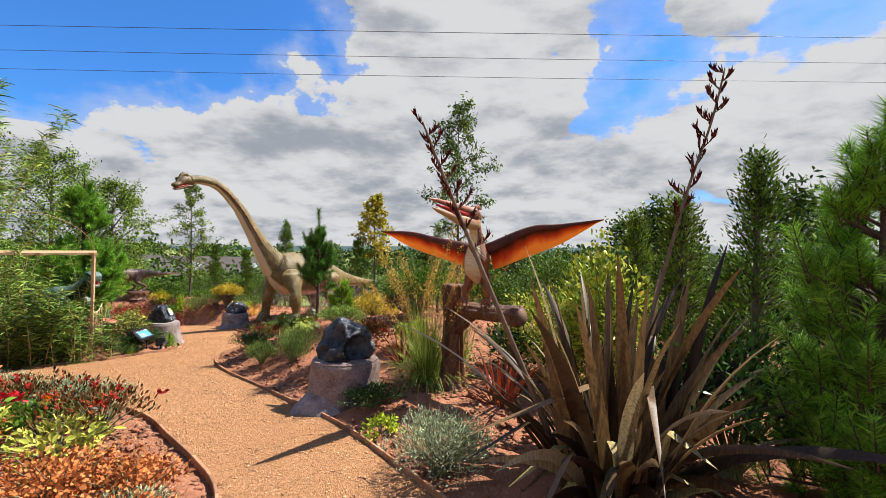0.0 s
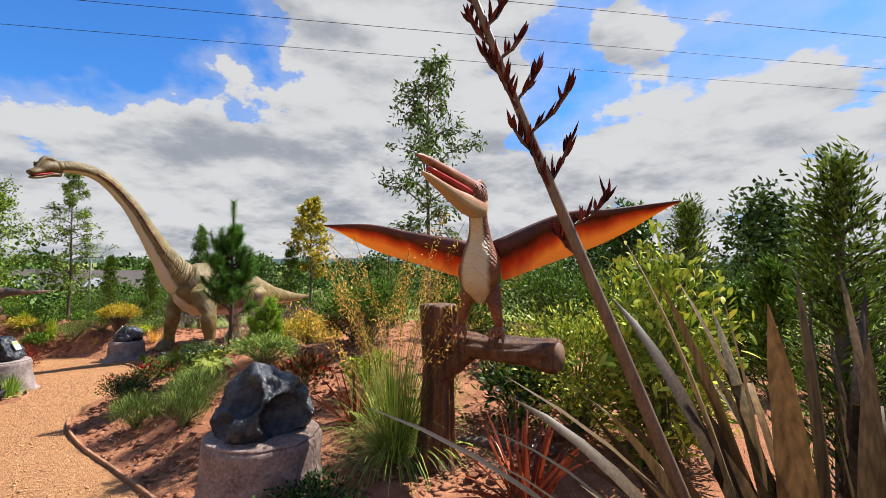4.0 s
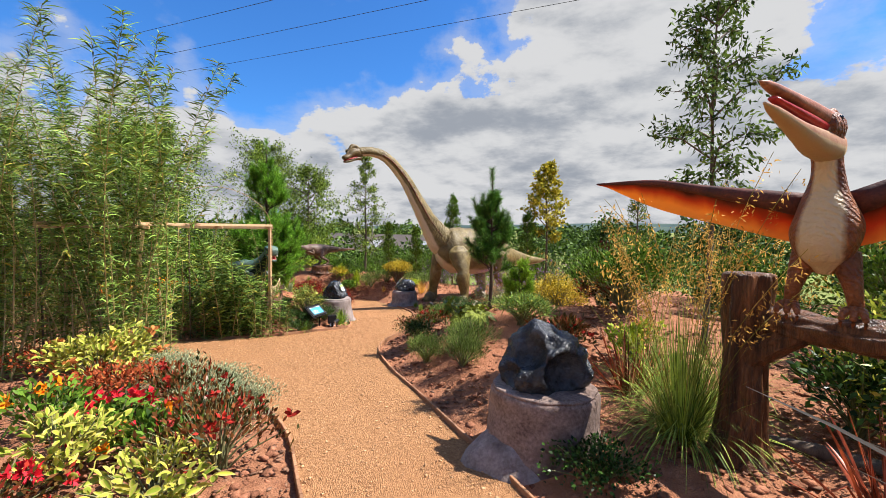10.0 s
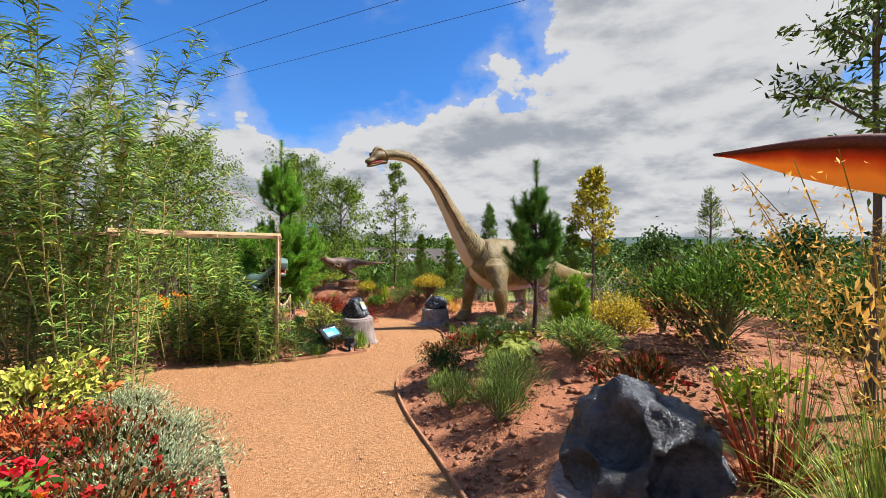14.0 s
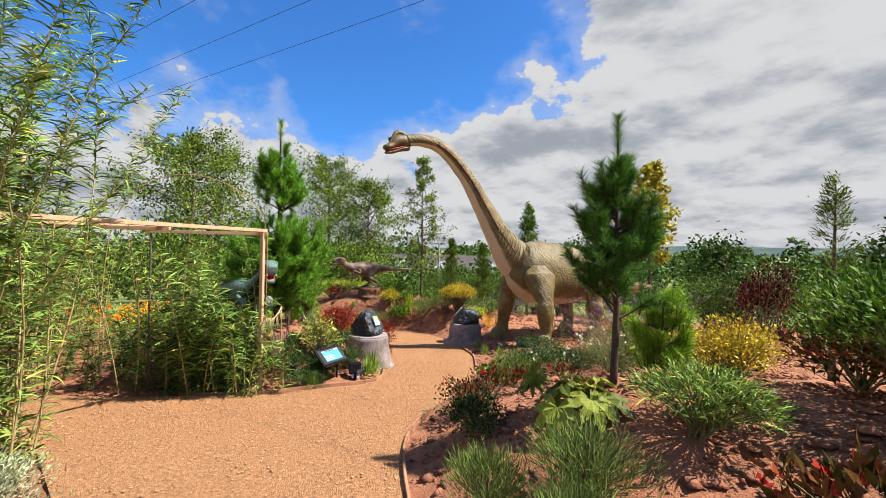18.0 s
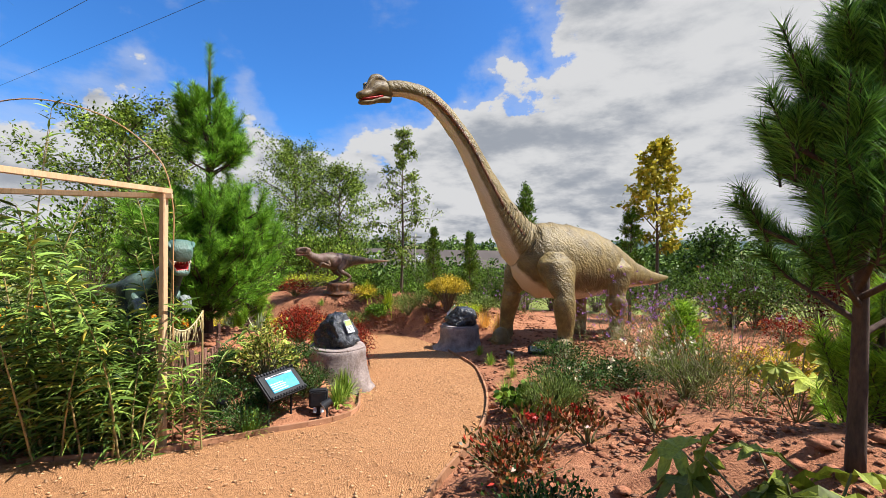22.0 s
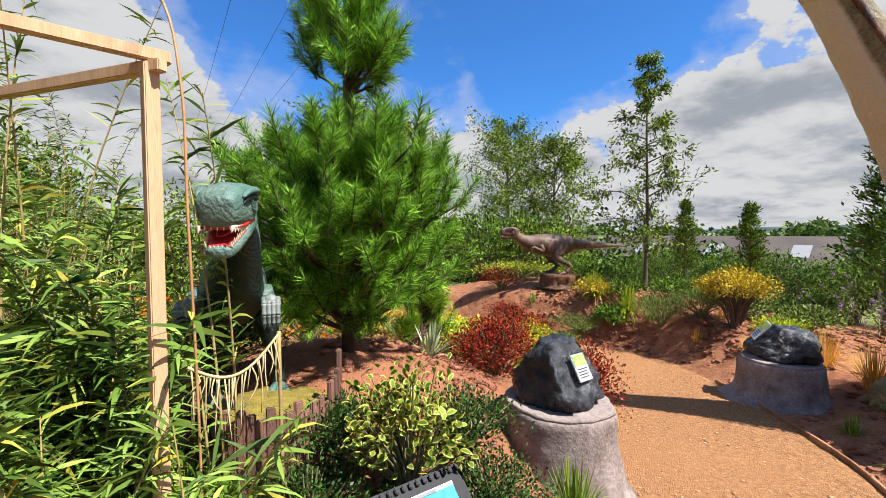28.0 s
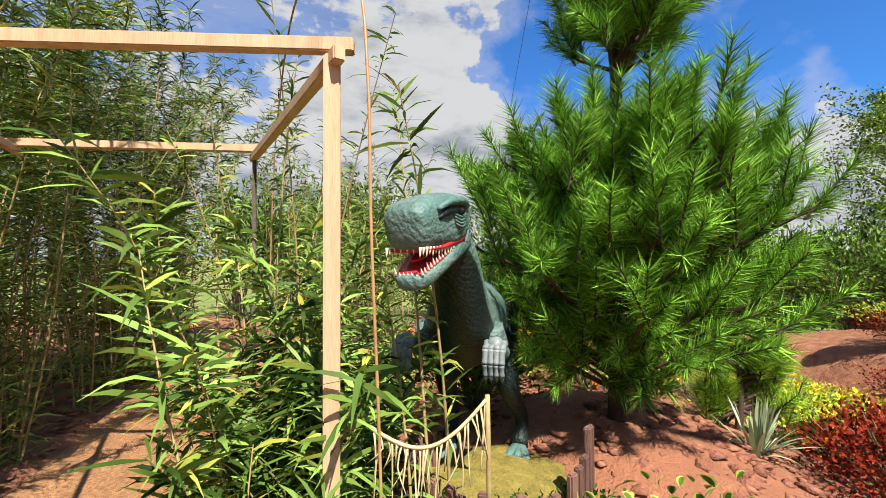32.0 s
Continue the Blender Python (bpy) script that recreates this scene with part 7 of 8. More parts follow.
shrub("broad_leaved_shrub", "dense dark green laurel-like shrub", 2.9, 9.6, 0.9, 1.6, 6500, 0.065, 0.028, "l_hedge", clumps=70, spread=0.17)
shrub("broad_leaved_shrub", "round mid-green evergreen shrub on the bed", 0.28, 10.55, 0.70, 1.05, 7500, 0.062, 0.019, "l_mid", clumps=70, spread=0.16, lift=0.5)
shrub("broad_leaved_shrub", "round mid-green evergreen shrub on the bed", 1.75, 11.2, 0.70, 1.05, 4200, 0.065, 0.026, "l_hedge", clumps=60, spread=0.17)
shrub("broad_leaved_shrub", "lime-leaved low shrub on the mulch", 0.27, 8.95, 0.26, 0.42, 420, 0.07, 0.034, "l_lime", clumps=14)
tree(0.95, 9.25, 4.62, "slender young tree with fine grey-green leaves", "l_treeA", 0.62, 0.40, 22, 3600, 0.075, 0.026, 0.028, 0.9, twigs=7, droop=0.25, clus=0.07, wide=((0.4, 0.8), (0.6, 1.0), (0.8, 0.7), (1.0, 0.2)))
conifer(2.68, 6.05, 2.68, 0.36, 7000, "feathery green cypress sapling", "l_tree", L=0.05, W=0.013)
conifer(3.0, 7.5, 2.62, 0.38, 7000, "feathery green cypress sapling", "l_tree", L=0.05, W=0.013)
conifer(3.05, 5.66, 2.95, 0.34, 6500, "thin dark cypress sapling behind the flax", "l_hedge", L=0.05, W=0.013)
pine(3.05, 4.75, 3.05, [(0.75, 0.75, 34, 0.7), (1.15, 0.78, 40, 0.8), (1.55, 0.70, 36, 0.9), (1.95, 0.55, 28, 1.0), (2.35, 0.36, 16, 1.2), (2.65, 0.2, 8, 1.4)], "dense dark bushy pine beside the flax", "l_pine", needle=0.10, per=120)
shrub("broad_leaved_shrub", "shadowed dark evergreen behind the flax", 2.6, 5.3, 0.5, 1.0, 2000, 0.07, 0.03, "l_dark", clumps=30)
pine(-1.58, 10.50, 2.90, [(1.74, 0.46, 13, 0.5), (1.86, 0.44, 12, 0.8), (2.00, 0.36, 11, 1.1), (2.16, 0.27, 9, 1.6), (2.30, 0.18, 6, 2.4), (2.40, 0.10, 4, 3.0)], "young blue-green pine with a bare lower trunk", "l_pinedark", 0.027, 0.092, 210, 0.0021, leader=0.40)

# the bed's front, along the path
shrub("rosemary", "wispy grey-green rosemary at the bed's edge", -2.12, 9.28, 0.24, 0.34, 2600, 0.075, 0.0045, "l_rosemary", clumps=40, lift=1.2)
shrub("rosemary", "feathery green rosemary-like shrub", -1.58, 9.40, 0.30, 0.36, 3000, 0.08, 0.0045, "l_rosemary", clumps=70, lift=1.0)
shrub("rosemary", "wispy grey-green rosemary at the bed's edge", -1.52, 8.88, 0.22, 0.34, 2400, 0.085, 0.0045, "l_rosemary", clumps=36, lift=1.3)
shrub("photinia", "dark red-leaved photinia at the path edge", -2.98, 10.86, 0.30, 0.32, 700, 0.05, 0.02, "l_photo", clumps=20)
shrub("ground_cover", "low dark green box-like shrub at the path edge", -2.62, 10.18, 0.27, 0.33, 1900, 0.03, 0.017, "l_dark", clumps=30)
shrub("photinia", "red-tipped photinia shrub on the mulch", -0.45, 9.24, 0.30, 0.36, 420, 0.085, 0.036, "l_photo", clumps=22, lift=0.9, flowers=("l_redtip", 9, 0.05))
shrub("photinia", "red-tipped photinia shrub on the mulch", 0.05, 11.2, 0.40, 0.50, 1500, 0.07, 0.03, "l_photo", clumps=22)
shrub("willow_leaved_shrub", "bright green narrow-leaved shrub on the mulch", -1.02, 10.0, 0.38, 0.50, 3000, 0.075, 0.009, "l_willow", clumps=60, form="strip", k=3, lift=0.6, spread=0.17)
shrub("photinia", "red-tipped photinia by the path edge", -2.62, 11.5, 0.20, 0.30, 170, 0.06, 0.024, "l_photo", clumps=14, lift=0.9, flowers=("l_redtip", 4, 0.036))
shrub("photinia", "red-tipped photinia shrub on the mulch", -2.2, 11.8, 0.20, 0.28, 150, 0.06, 0.024, "l_photo", clumps=12, lift=0.9, flowers=("l_redtip", 3, 0.036))
shrub("lavender", "dull green lavender with long thin stems", -1.9, 13.2, 0.42, 0.5, 3200, 0.09, 0.005, "l_rosemary", clumps=44, lift=1.4)
shrub("evergreen_shrub", "low dark green spreading shrub", -2.45, 13.55, 0.42, 0.34, 2600, 0.035, 0.016, "l_dark", clumps=40, flowers=("f_white", 3, 0.03))
wildflower("seed_heads", "pinkish brown seed heads around the big statue", -2.1, 16.6, 70, 0.6, "l_rust", 0.7, 0.022)
shrub("red_barberry", "dark red bush beyond the statue's tail", 0.3, 19.0, 0.5, 0.6, 1500, 0.05, 0.026, "l_red", clumps=30)
palmate(-1.80, 10.14, 14, 0.23, "lime-green fatsia with large lobed leaves", h=0.26)
palmate(-1.35, 12.0, 12, 0.18, "lime-green fatsia with large lobed leaves", h=0.45)
shrub("golden_shrub", "golden yellow small-leaved shrub", -0.68, 11.7, 0.46, 0.55, 3400, 0.035, 0.020, "l_gold", clumps=44)
shrub("golden_shrub", "low golden shrub beside the pine", -1.05, 13.6, 0.55, 0.5, 2200, 0.035, 0.022, "l_gold", clumps=36)
shrub("golden_shrub", "low yellowing ground cover beside the path", -3.2, 12.75, 0.22, 0.16, 500, 0.035, 0.018, "l_gold", clumps=16)
pine(-1.26, 11.16, 1.48, [(0.85, 0.26, 14, 1.4), (1.05, 0.24, 12, 1.6), (1.2, 0.14, 6, 1.8)], "bright green bushy dwarf pine", "l_thuja", 0.02, 0.09, 110, name="dwarf_pine", leader=0.2)
conifer(-1.85, 14.3, 0.92, 0.40, 8000, "bright golden-green dwarf thuja cone", "l_thuja", name="thuja", L=0.045, W=0.013, bare=0.02)
shrub("evergreen_shrub", "low dark green spreading shrub", -3.0, 13.1, 0.46, 0.36, 2600, 0.035, 0.016, "l_dark", clumps=40, flowers=("f_white", 4, 0.03))
shrub("rosemary", "grey-green rosemary near the path", -2.98, 12.2, 0.28, 0.36, 2600, 0.06, 0.006, "l_rosemary", clumps=44, lift=0.9)
shrub("photinia", "red-tipped photinia shrub near the path", -2.88, 11.16, 0.24, 0.42, 200, 0.055, 0.022, "l_photo", clumps=14, lift=0.9, flowers=("l_redtip", 7, 0.045))
shrub("evergreen_shrub", "low dark green spreading shrub", -3.25, 14.45, 0.42, 0.34, 2200, 0.035, 0.016, "l_dark", clumps=34)
shrub("hellebore", "small leafy green perennial by the path", -3.32, 12.45, 0.22, 0.24, 170, 0.10, 0.07, "l_hedge", clumps=14, form="strip", k=3, lift=0.3)
wildflower("verbena", "airy purple verbena around the big statue", -2.15, 15.7, 26, 1.0, "f_purple", 0.7, 0.030)
wildflower("verbena", "airy purple verbena around the big statue", -2.75, 15.9, 22, 0.85, "f_purple", 0.6, 0.030)
wildflower("verbena", "airy purple verbena by the statue's tail", -1.6, 17.2, 30, 1.05, "f_purple", 0.9, 0.032)
wildflower("seed_heads", "brown twiggy seed heads of faded flowers", -1.65, 12.7, 60, 0.75, "l_rust", 0.45, 0.018)
wildflower("yarrow", "flat cream flower heads on thin stems", -2.15, 13.45, 11, 0.5, "f_white", 0.5, 0.055)
shrub("golden_shrub", "yellow-leaved shrub among seed heads", -0.55, 13.2, 0.40, 0.6, 1500, 0.05, 0.025, "l_gold", clumps=26)
for gx_, gy_ in ((-3.93, 13.62), (-4.5, 14.42), (-4.86, 14.92), (-3.85, 13.1), (-4.12, 14.2), (-3.78, 12.75)):
    clump("grass_tuft", "small yellow-green grass tuft at the edging", gx_ + 0.16, gy_ + 0.06, 110, 0.22, 0.007, "l_grass", 0.04, 0.6, 0.6, 4, group="edging grass tufts")
clump("grass_tuft", "dry straw-coloured grass tuft behind the plinth", -4.75, 16.2, 260, 0.5, 0.006, "l_oat", 0.1, 0.5, 0.5, 4)
clump("grass_tuft", "dry straw-coloured grass tuft behind the plinth", -5.2, 16.6, 200, 0.42, 0.006, "l_oat", 0.1, 0.5, 0.5, 4)

# ---- the near bed on the other side of the path ----
shrub("cotton_lavender", "silver-grey cotton lavender spilling over the edge", -3.15, 7.12, 0.42, 0.36, 5200, 0.034, 0.009, "l_silver", clumps=44, lift=0.6)
shrub("cotton_lavender", "silver-grey cotton lavender spilling over the edge", -3.78, 7.46, 0.42, 0.36, 5000, 0.034, 0.009, "l_silver", clumps=44, lift=0.6)
shrub("cotton_lavender", "silver-grey cotton lavender spilling over the edge", -4.65, 7.72, 0.42, 0.36, 3600, 0.034, 0.009, "l_silver", clumps=48, lift=0.6)
shrub("photinia", "photinia with dark leaves and bright red shoots", -2.48, 6.42, 0.40, 0.48, 620, 0.055, 0.022, "l_photo", clumps=34, lift=0.9, flowers=("l_redtip", 10, 0.05))
shrub("photinia", "photinia with dark leaves and bright red shoots", -3.05, 6.72, 0.32, 0.40, 520, 0.055, 0.022, "l_photo", clumps=30, lift=0.9, flowers=("l_redtip", 8, 0.05))
shrub("photinia", "photinia with dark leaves and bright red shoots", -3.6, 7.05, 0.30, 0.46, 640, 0.055, 0.022, "l_photo", clumps=26, lift=0.9, flowers=("l_redtip", 5, 0.05))
shrub("variegated_shrub", "cream and green variegated shrub", -4.95, 7.2, 0.48, 0.70, 1000, 0.09, 0.036, "l_yshrub", clumps=50, form="margin", lift=0.5, spread=0.17, flowers=("l_rust", 7, 0.08))
shrub("variegated_shrub", "cream and green variegated shrub", -2.45, 5.95, 0.38, 0.30, 420, 0.09, 0.034, "l_yshrub", clumps=34, form="margin", lift=0.6, spread=0.18)
shrub("variegated_shrub", "low yellow-green variegated shrub", -3.25, 5.95, 0.40, 0.40, 460, 0.09, 0.034, "l_yshrub", clumps=30, form="margin", lift=0.6, spread=0.18)
shrub("bedding_flowers", "bright red bedding flowers with green leaves", -3.55, 6.45, 0.34, 0.36, 420, 0.085, 0.034, "l_mid", clumps=24, form="strip", k=3, flowers=("f_red", 14, 0.07), category="flowers")
shrub("bedding_flowers", "orange and yellow flowers with lime foliage", -2.95, 6.36, 0.24, 0.34, 260, 0.10, 0.026, "l_mid", clumps=18, form="strip", lift=1.0, k=3, flowers=("f_orange", 4, 0.07), category="flowers")
shrub("bedding_flowers", "red bedding flowers among red leaves", -3.05, 5.5, 0.36, 0.30, 600, 0.05, 0.024, "l_photo", clumps=22, flowers=("f_red", 20, 0.06), category="flowers")
shrub("bedding_flowers", "orange flowers with green leaves", -4.1, 6.3, 0.34, 0.42, 420, 0.09, 0.026, "l_mid", clumps=22, form="strip", lift=0.8, k=3, flowers=("f_orange", 6, 0.08), category="flowers")
shrub("coral_bells", "low rust-coloured coral bells carpet", -1.45, 5.32, 0.36, 0.22, 1600, 0.035, 0.026, "l_rust", clumps=36)
shrub("coral_bells", "low rust-coloured coral bells carpet", -1.95, 5.35, 0.42, 0.24, 1700, 0.035, 0.026, "l_rust", clumps=36)
shrub("coral_bells", "low rust-coloured coral bells carpet", -1.15, 4.75, 0.34, 0.2, 1300, 0.035, 0.026, "l_rust", clumps=30)
shrub("coral_bells", "dark red coral bells carpet", -2.65, 5.0, 0.45, 0.26, 1500, 0.035, 0.026, "l_crim", clumps=34)
shrub("coral_bells", "dark red low shrub behind the variegated one", -4.3, 6.95, 0.45, 0.42, 1300, 0.05, 0.024, "l_crim", clumps=30)
shrub("coral_bells", "dark red low shrub at the path junction", -5.9, 7.3, 0.45, 0.4, 1200, 0.05, 0.024, "l_crim", clumps=30)
shrub("cotton_lavender", "silver-grey cotton lavender at the bed's corner", -1.25, 5.02, 0.2, 0.2, 1000, 0.034, 0.009, "l_silver", clumps=20, lift=0.6)

# ---- the willow stands by the pergola ----
wr = np.random.default_rng(77)


def spots_in(poly_x, poly_y, n):
    return [(wr.uniform(*poly_x), wr.uniform(*poly_y)) for _ in range(n)]


def stand(x0, x1, y0, y1, n, h0, h1, per, leaf, label, **kw):
    sp = [p for p in spots_in((x0, x1), (y0, y1), n * 4) if float(off_path(np.array([p[0]]), np.array([p[1]]))[0]) > 0.05][:n]
    if sp:
        willow("willow_stand", label, sp, [wr.uniform(h0, h1) for _ in sp], leaf, per, group="living willow stands", k_leaf=3 if x1 > -6 else 2, **kw)


stand(-6.1, -5.2, 7.6, 8.25, 44, 2.4, 4.2, 100, 0.18, "tall leafy green willow rods beside the side path", W=0.0141)
stand(-7.2, -6.1, 7.0, 8.1, 54, 2.4, 4.4, 100, 0.18, "tall leafy green willow rods beside the side path", W=0.0141)
stand(-8.8, -7.2, 6.2, 7.6, 66, 2.6, 4.4, 100, 0.18, "tall leafy green willow rods beside the side path", W=0.0141)
stand(-10.8, -8.6, 6.3, 7.4, 100, 2.8, 4.4, 80, 0.17, "tall leafy green willow rods beside the side path", W=0.0163, mat="l_willowdark")
stand(-6.4, -5.72, 9.9, 10.42, 34, 0.6, 1.2, 120, 0.19, "young leafy willow shoots at the pergola post", W=0.0175, mat="l_willowdark", cane="stem")
stand(-7.4, -6.15, 9.6, 10.5, 36, 0.4, 0.85, 160, 0.13, "dense low leafy willow along the side path", W=0.0160, mat="l_willowdark", cane="stem")
stand(-8.8, -7.2, 9.2, 10.4, 40, 0.4, 0.85, 140, 0.13, "dense low leafy willow along the side path", W=0.0148, mat="l_willowdark", cane="stem")
stand(-6.9, -5.8, 9.75, 10.35, 13, 0.9, 1.7, 85, 0.18, "leafy willow shoots with long hanging leaves by the pergola", W=0.0178, mat="l_willow", cane="stem")
stand(-7.2, -5.85, 9.5, 10.3, 8, 1.9, 2.7, 40, 0.14, "sparse tall willow rods along the side path", W=0.0118)
stand(-10.4, -8.0, 9.0, 10.2, 34, 1.7, 3.0, 70, 0.14, "sparse tall willow rods along the side path", W=0.0118)
stand(-11.5, -9.4, 8.9, 10.4, 44, 1.4, 2.6, 80, 0.15, "leafy willow towards the end of the side path", W=0.0133, mat="l_willowdark")
stand(-13.5, -11.5, 7.2, 9.5, 50, 2.2, 3.6, 70, 0.15, "dense leafy willow at the end of the side path", W=0.0163, mat="l_willowdark")
willow("willow_stand", "arching leafy willow shoots over the side path's edge", [(-5.85, 10.22), (-5.98, 10.10), (-6.1, 10.02), (-6.22, 9.92), (-6.05, 10.2), (-5.78, 10.3), (-6.35, 9.95), (-6.5, 9.80)], [1.6, 2.0, 1.3, 1.8, 2.1, 1.2, 1.5, 1.9], 0.20, 90, W=0.0180, lean=0.20, group="living willow stands")
willow("willow_stand", "thin tall willow shoots rising beside the statue", [(-6.05, 10.72), (-6.1, 10.78), (-6.0, 10.66)], [1.95, 1.75, 1.4], 0.16, 62, W=0.0133, lean=0.04, group="living willow stands")
willow("willow_stand", "leafy willow shoot leaning past the pergola post", [(-5.62, 10.30), (-5.60, 10.36), (-5.68, 10.28), (-5.74, 10.22)], [0.95, 0.75, 1.1, 0.9], 0.18, 110, W=0.0133, lean=0.06, group="living willow stands")
willow("willow_stand", "leafy willow shoots before the green dinosaur", [(-5.46, 10.58), (-5.50, 10.52), (-5.40, 10.62)], [1.15, 0.9, 0.7], 0.17, 75, W=0.0133, lean=0.06, group="living willow stands")
for x_, y_ in ((-13.4, 7.4), (-13.0, 9.0), (-13.6, 5.9)):
    shrub("hedge_bush", "dense dark leafy bush closing the side path", x_, y_, 1.1, 3.0, 3600, 0.13, 0.045, "l_hedge", clumps=44, stem="trunk", category="hedge", group="boundary hedge bushes")
for cx_, cy_, tx, ty, hh in ((-5.48, 8.02, -5.62, 8.12, 2.0), (-5.95, 8.12, -5.75, 8.3, 2.4), (-6.6, 8.0, -6.2, 8.1, 2.6)):
    z_ = gz(cx_, cy_) - 0.04
    tagged(tube("bamboo_cane", [(cx_, cy_, z_), ((cx_ + tx) / 2, (cy_ + ty) / 2, z_ + hh / 2), (tx, ty, z_ + hh)], 0.014, M["cane"], None, "leaning straw-coloured bamboo cane in the willow"), category="cane", group="bamboo canes")

# ---- the bed of the green dinosaur ----
pine(-6.78, 11.64, 3.85, [(1.10, 0.70, 20, 0.05), (1.28, 0.95, 36, 0.25), (1.50, 1.06, 42, 0.5), (1.72, 1.02, 40, 0.75), (1.92, 0.84, 26, 1.0), (2.04, 0.56, 14, 1.5), (2.62, 0.46, 15, 0.5), (2.80, 0.48, 17, 0.8), (2.98, 0.36, 12, 1.3), (3.14, 0.16, 6, 2.2)], "bushy bright green two-tiered pine", "l_pine", 0.05, 0.105, 150, 0.0026, leader=0.5)
shrub("euonymus", "yellow-edged variegated euonymus bush", -5.60, 11.42, 0.27, 0.66, 850, 0.052, 0.031, "l_mid", clumps=44, lift=0.5, form="margin", spread=0.18)
for x_, y_, r_, h_ in ((-5.42, 11.02, 0.30, 0.26), (-5.72, 10.98, 0.34, 0.32), (-5.36, 11.72, 0.26, 0.30), (-5.72, 11.85, 0.32, 0.30), (-6.0, 11.2, 0.26, 0.24), (-5.5, 11.38, 0.24, 0.22)):
    shrub("cotoneaster", "low dark green small-leaved ground cover", x_, y_, r_, h_, 2600, 0.022, 0.013, "l_dark", clumps=44)
clump("grass_tuft", "yellow-green arching grass beside the plinth", -5.28, 12.22, 240, 0.36, 0.008, "l_grass", 0.06, 0.6, 0.6, 5)
clump("grass_tuft", "yellow-green arching grass beside the case", -5.34, 11.02, 160, 0.26, 0.008, "l_grass", 0.06, 0.6, 0.6, 5)
clump("grass_tuft", "yellow-green arching grass beside the plinth", -5.15, 11.95, 200, 0.32, 0.008, "l_grass", 0.06, 0.6, 0.6, 5)
shrub("red_barberry", "deep red-leaved barberry bush", -6.55, 12.85, 0.36, 0.52, 4200, 0.028, 0.015, "l_red", clumps=44)
shrub("red_barberry", "deep red-leaved barberry bush overhanging the path", -6.12, 13.38, 0.34, 0.62, 4200, 0.028, 0.015, "l_red", clumps=40)
shrub("red_barberry", "orange-red barberry bush on the bank", -7.0, 13.2, 0.40, 0.46, 2200, 0.034, 0.018, "l_crim", clumps=40, flowers=("f_orange", 14, 0.04))
shrub("golden_shrub", "low yellow-green flowering carpet", -8.2, 13.6, 0.7, 0.35, 2200, 0.045, 0.024, "l_lime", clumps=44, flowers=("f_yellow", 60, 0.05))
shrub("golden_shrub", "low yellow flowering carpet", -9.6, 13.4, 0.8, 0.35, 2200, 0.045, 0.024, "l_gold", clumps=44)
shrub("wormwood", "silver-blue spiky low tuft", -7.35, 12.5, 0.26, 0.24, 900, 0.10, 0.006, "l_silver", clumps=24, lift=0.9)
shrub("wormwood", "silver-grey low spreading shrub", -9.3, 14.25, 0.6, 0.34, 2200, 0.05, 0.01, "l_silver", clumps=40, lift=0.6)
conifer(-8.2, 12.4, 0.95, 0.4, 1600, "bright green feathery dwarf conifer", "l_thuja", name="thuja", L=0.09, W=0.02, bare=0.02)
shrub("bedding_flowers", "mixed orange and yellow flowers behind the willow", -8.5, 11.0, 0.7, 0.7, 1800, 0.06, 0.022, "l_mid", clumps=40, flowers=("f_orange", 60, 0.05), category="flowers")
shrub("bedding_flowers", "mixed orange and yellow flowers behind the willow", -9.9, 11.4, 0.9, 0.7, 1800, 0.06, 0.022, "l_lime", clumps=40, flowers=("f_orange", 70, 0.05), category="flowers")
for x_, y_ in ((-10.6, 11.7), (-11.9, 11.1), (-9.3, 12.2)):
    shrub("bedding_flowers", "orange flowers on the slope behind the willow", x_, y_, 0.9, 0.7, 1600, 0.06, 0.018, "l_mid", clumps=40, flowers=("f_orange", 40, 0.07), category="flowers", group="orange flowers on the slope")
shrub("evergreen_shrub", "green leafy shrub behind the dinosaur", -7.6, 10.9, 0.5, 0.7, 2200, 0.05, 0.022, "l_hedge", clumps=36)
shrub("evergreen_shrub", "low leafy green shrub at the pergola's foot", -5.95, 10.5, 0.3, 0.5, 1200, 0.06, 0.02, "l_hedge", clumps=26)

# ---- the far bed beyond the path's bend ----
shrub("golden_shrub", "rounded golden-yellow bush on a short stem", -6.22, 17.02, 0.46, 0.86, 5600, 0.042, 0.020, "l_gold", clumps=90, base=0.26, spread=0.16, stem="trunk")
for x_, y_ in ((-8.35, 16.95), (-7.75, 16.95)):
    clump("grass_tuft", "lime-green arching grass on the bank", x_, y_, 260, 0.48, 0.012, "l_lime", 0.08, 0.6, 0.6, 5)
shrub("red_barberry", "deep red-leaved barberry bush below the small dinosaur", -9.55, 15.95, 0.40, 0.5, 2000, 0.036, 0.02, "l_red", clumps=36)
shrub("red_barberry", "deep red-leaved barberry bush below the small dinosaur", -10.1, 16.35, 0.40, 0.5, 1800, 0.036, 0.02, "l_red", clumps=36)
shrub("juniper", "low spreading grey-green juniper", -8.35, 16.45, 0.42, 0.35, 1800, 0.07, 0.008, "l_rosemary", clumps=36, lift=0.5)
shrub("hosta", "small bright lime perennial behind the barberry", -6.45, 13.75, 0.18, 0.2, 160, 0.10, 0.04, "l_lime", clumps=10)
shrub("rosemary", "dull green lavender clump on the bank", -7.15, 16.9, 0.40, 0.46, 2400, 0.08, 0.006, "l_rosemary", clumps=30, lift=1.0)
shrub("rosemary", "dull green lavender clump on the bank", -6.7, 17.15, 0.40, 0.46, 2400, 0.08, 0.006, "l_rosemary", clumps=30, lift=1.0)
tree(-8.02, 18.0, 4.75, "slender upright young tree on the bank", "l_tree", 0.85, 0.16, 30, 6000, 0.085, 0.03, 0.035, 0.5, twigs=6, clus=0.06, droop=0.2)
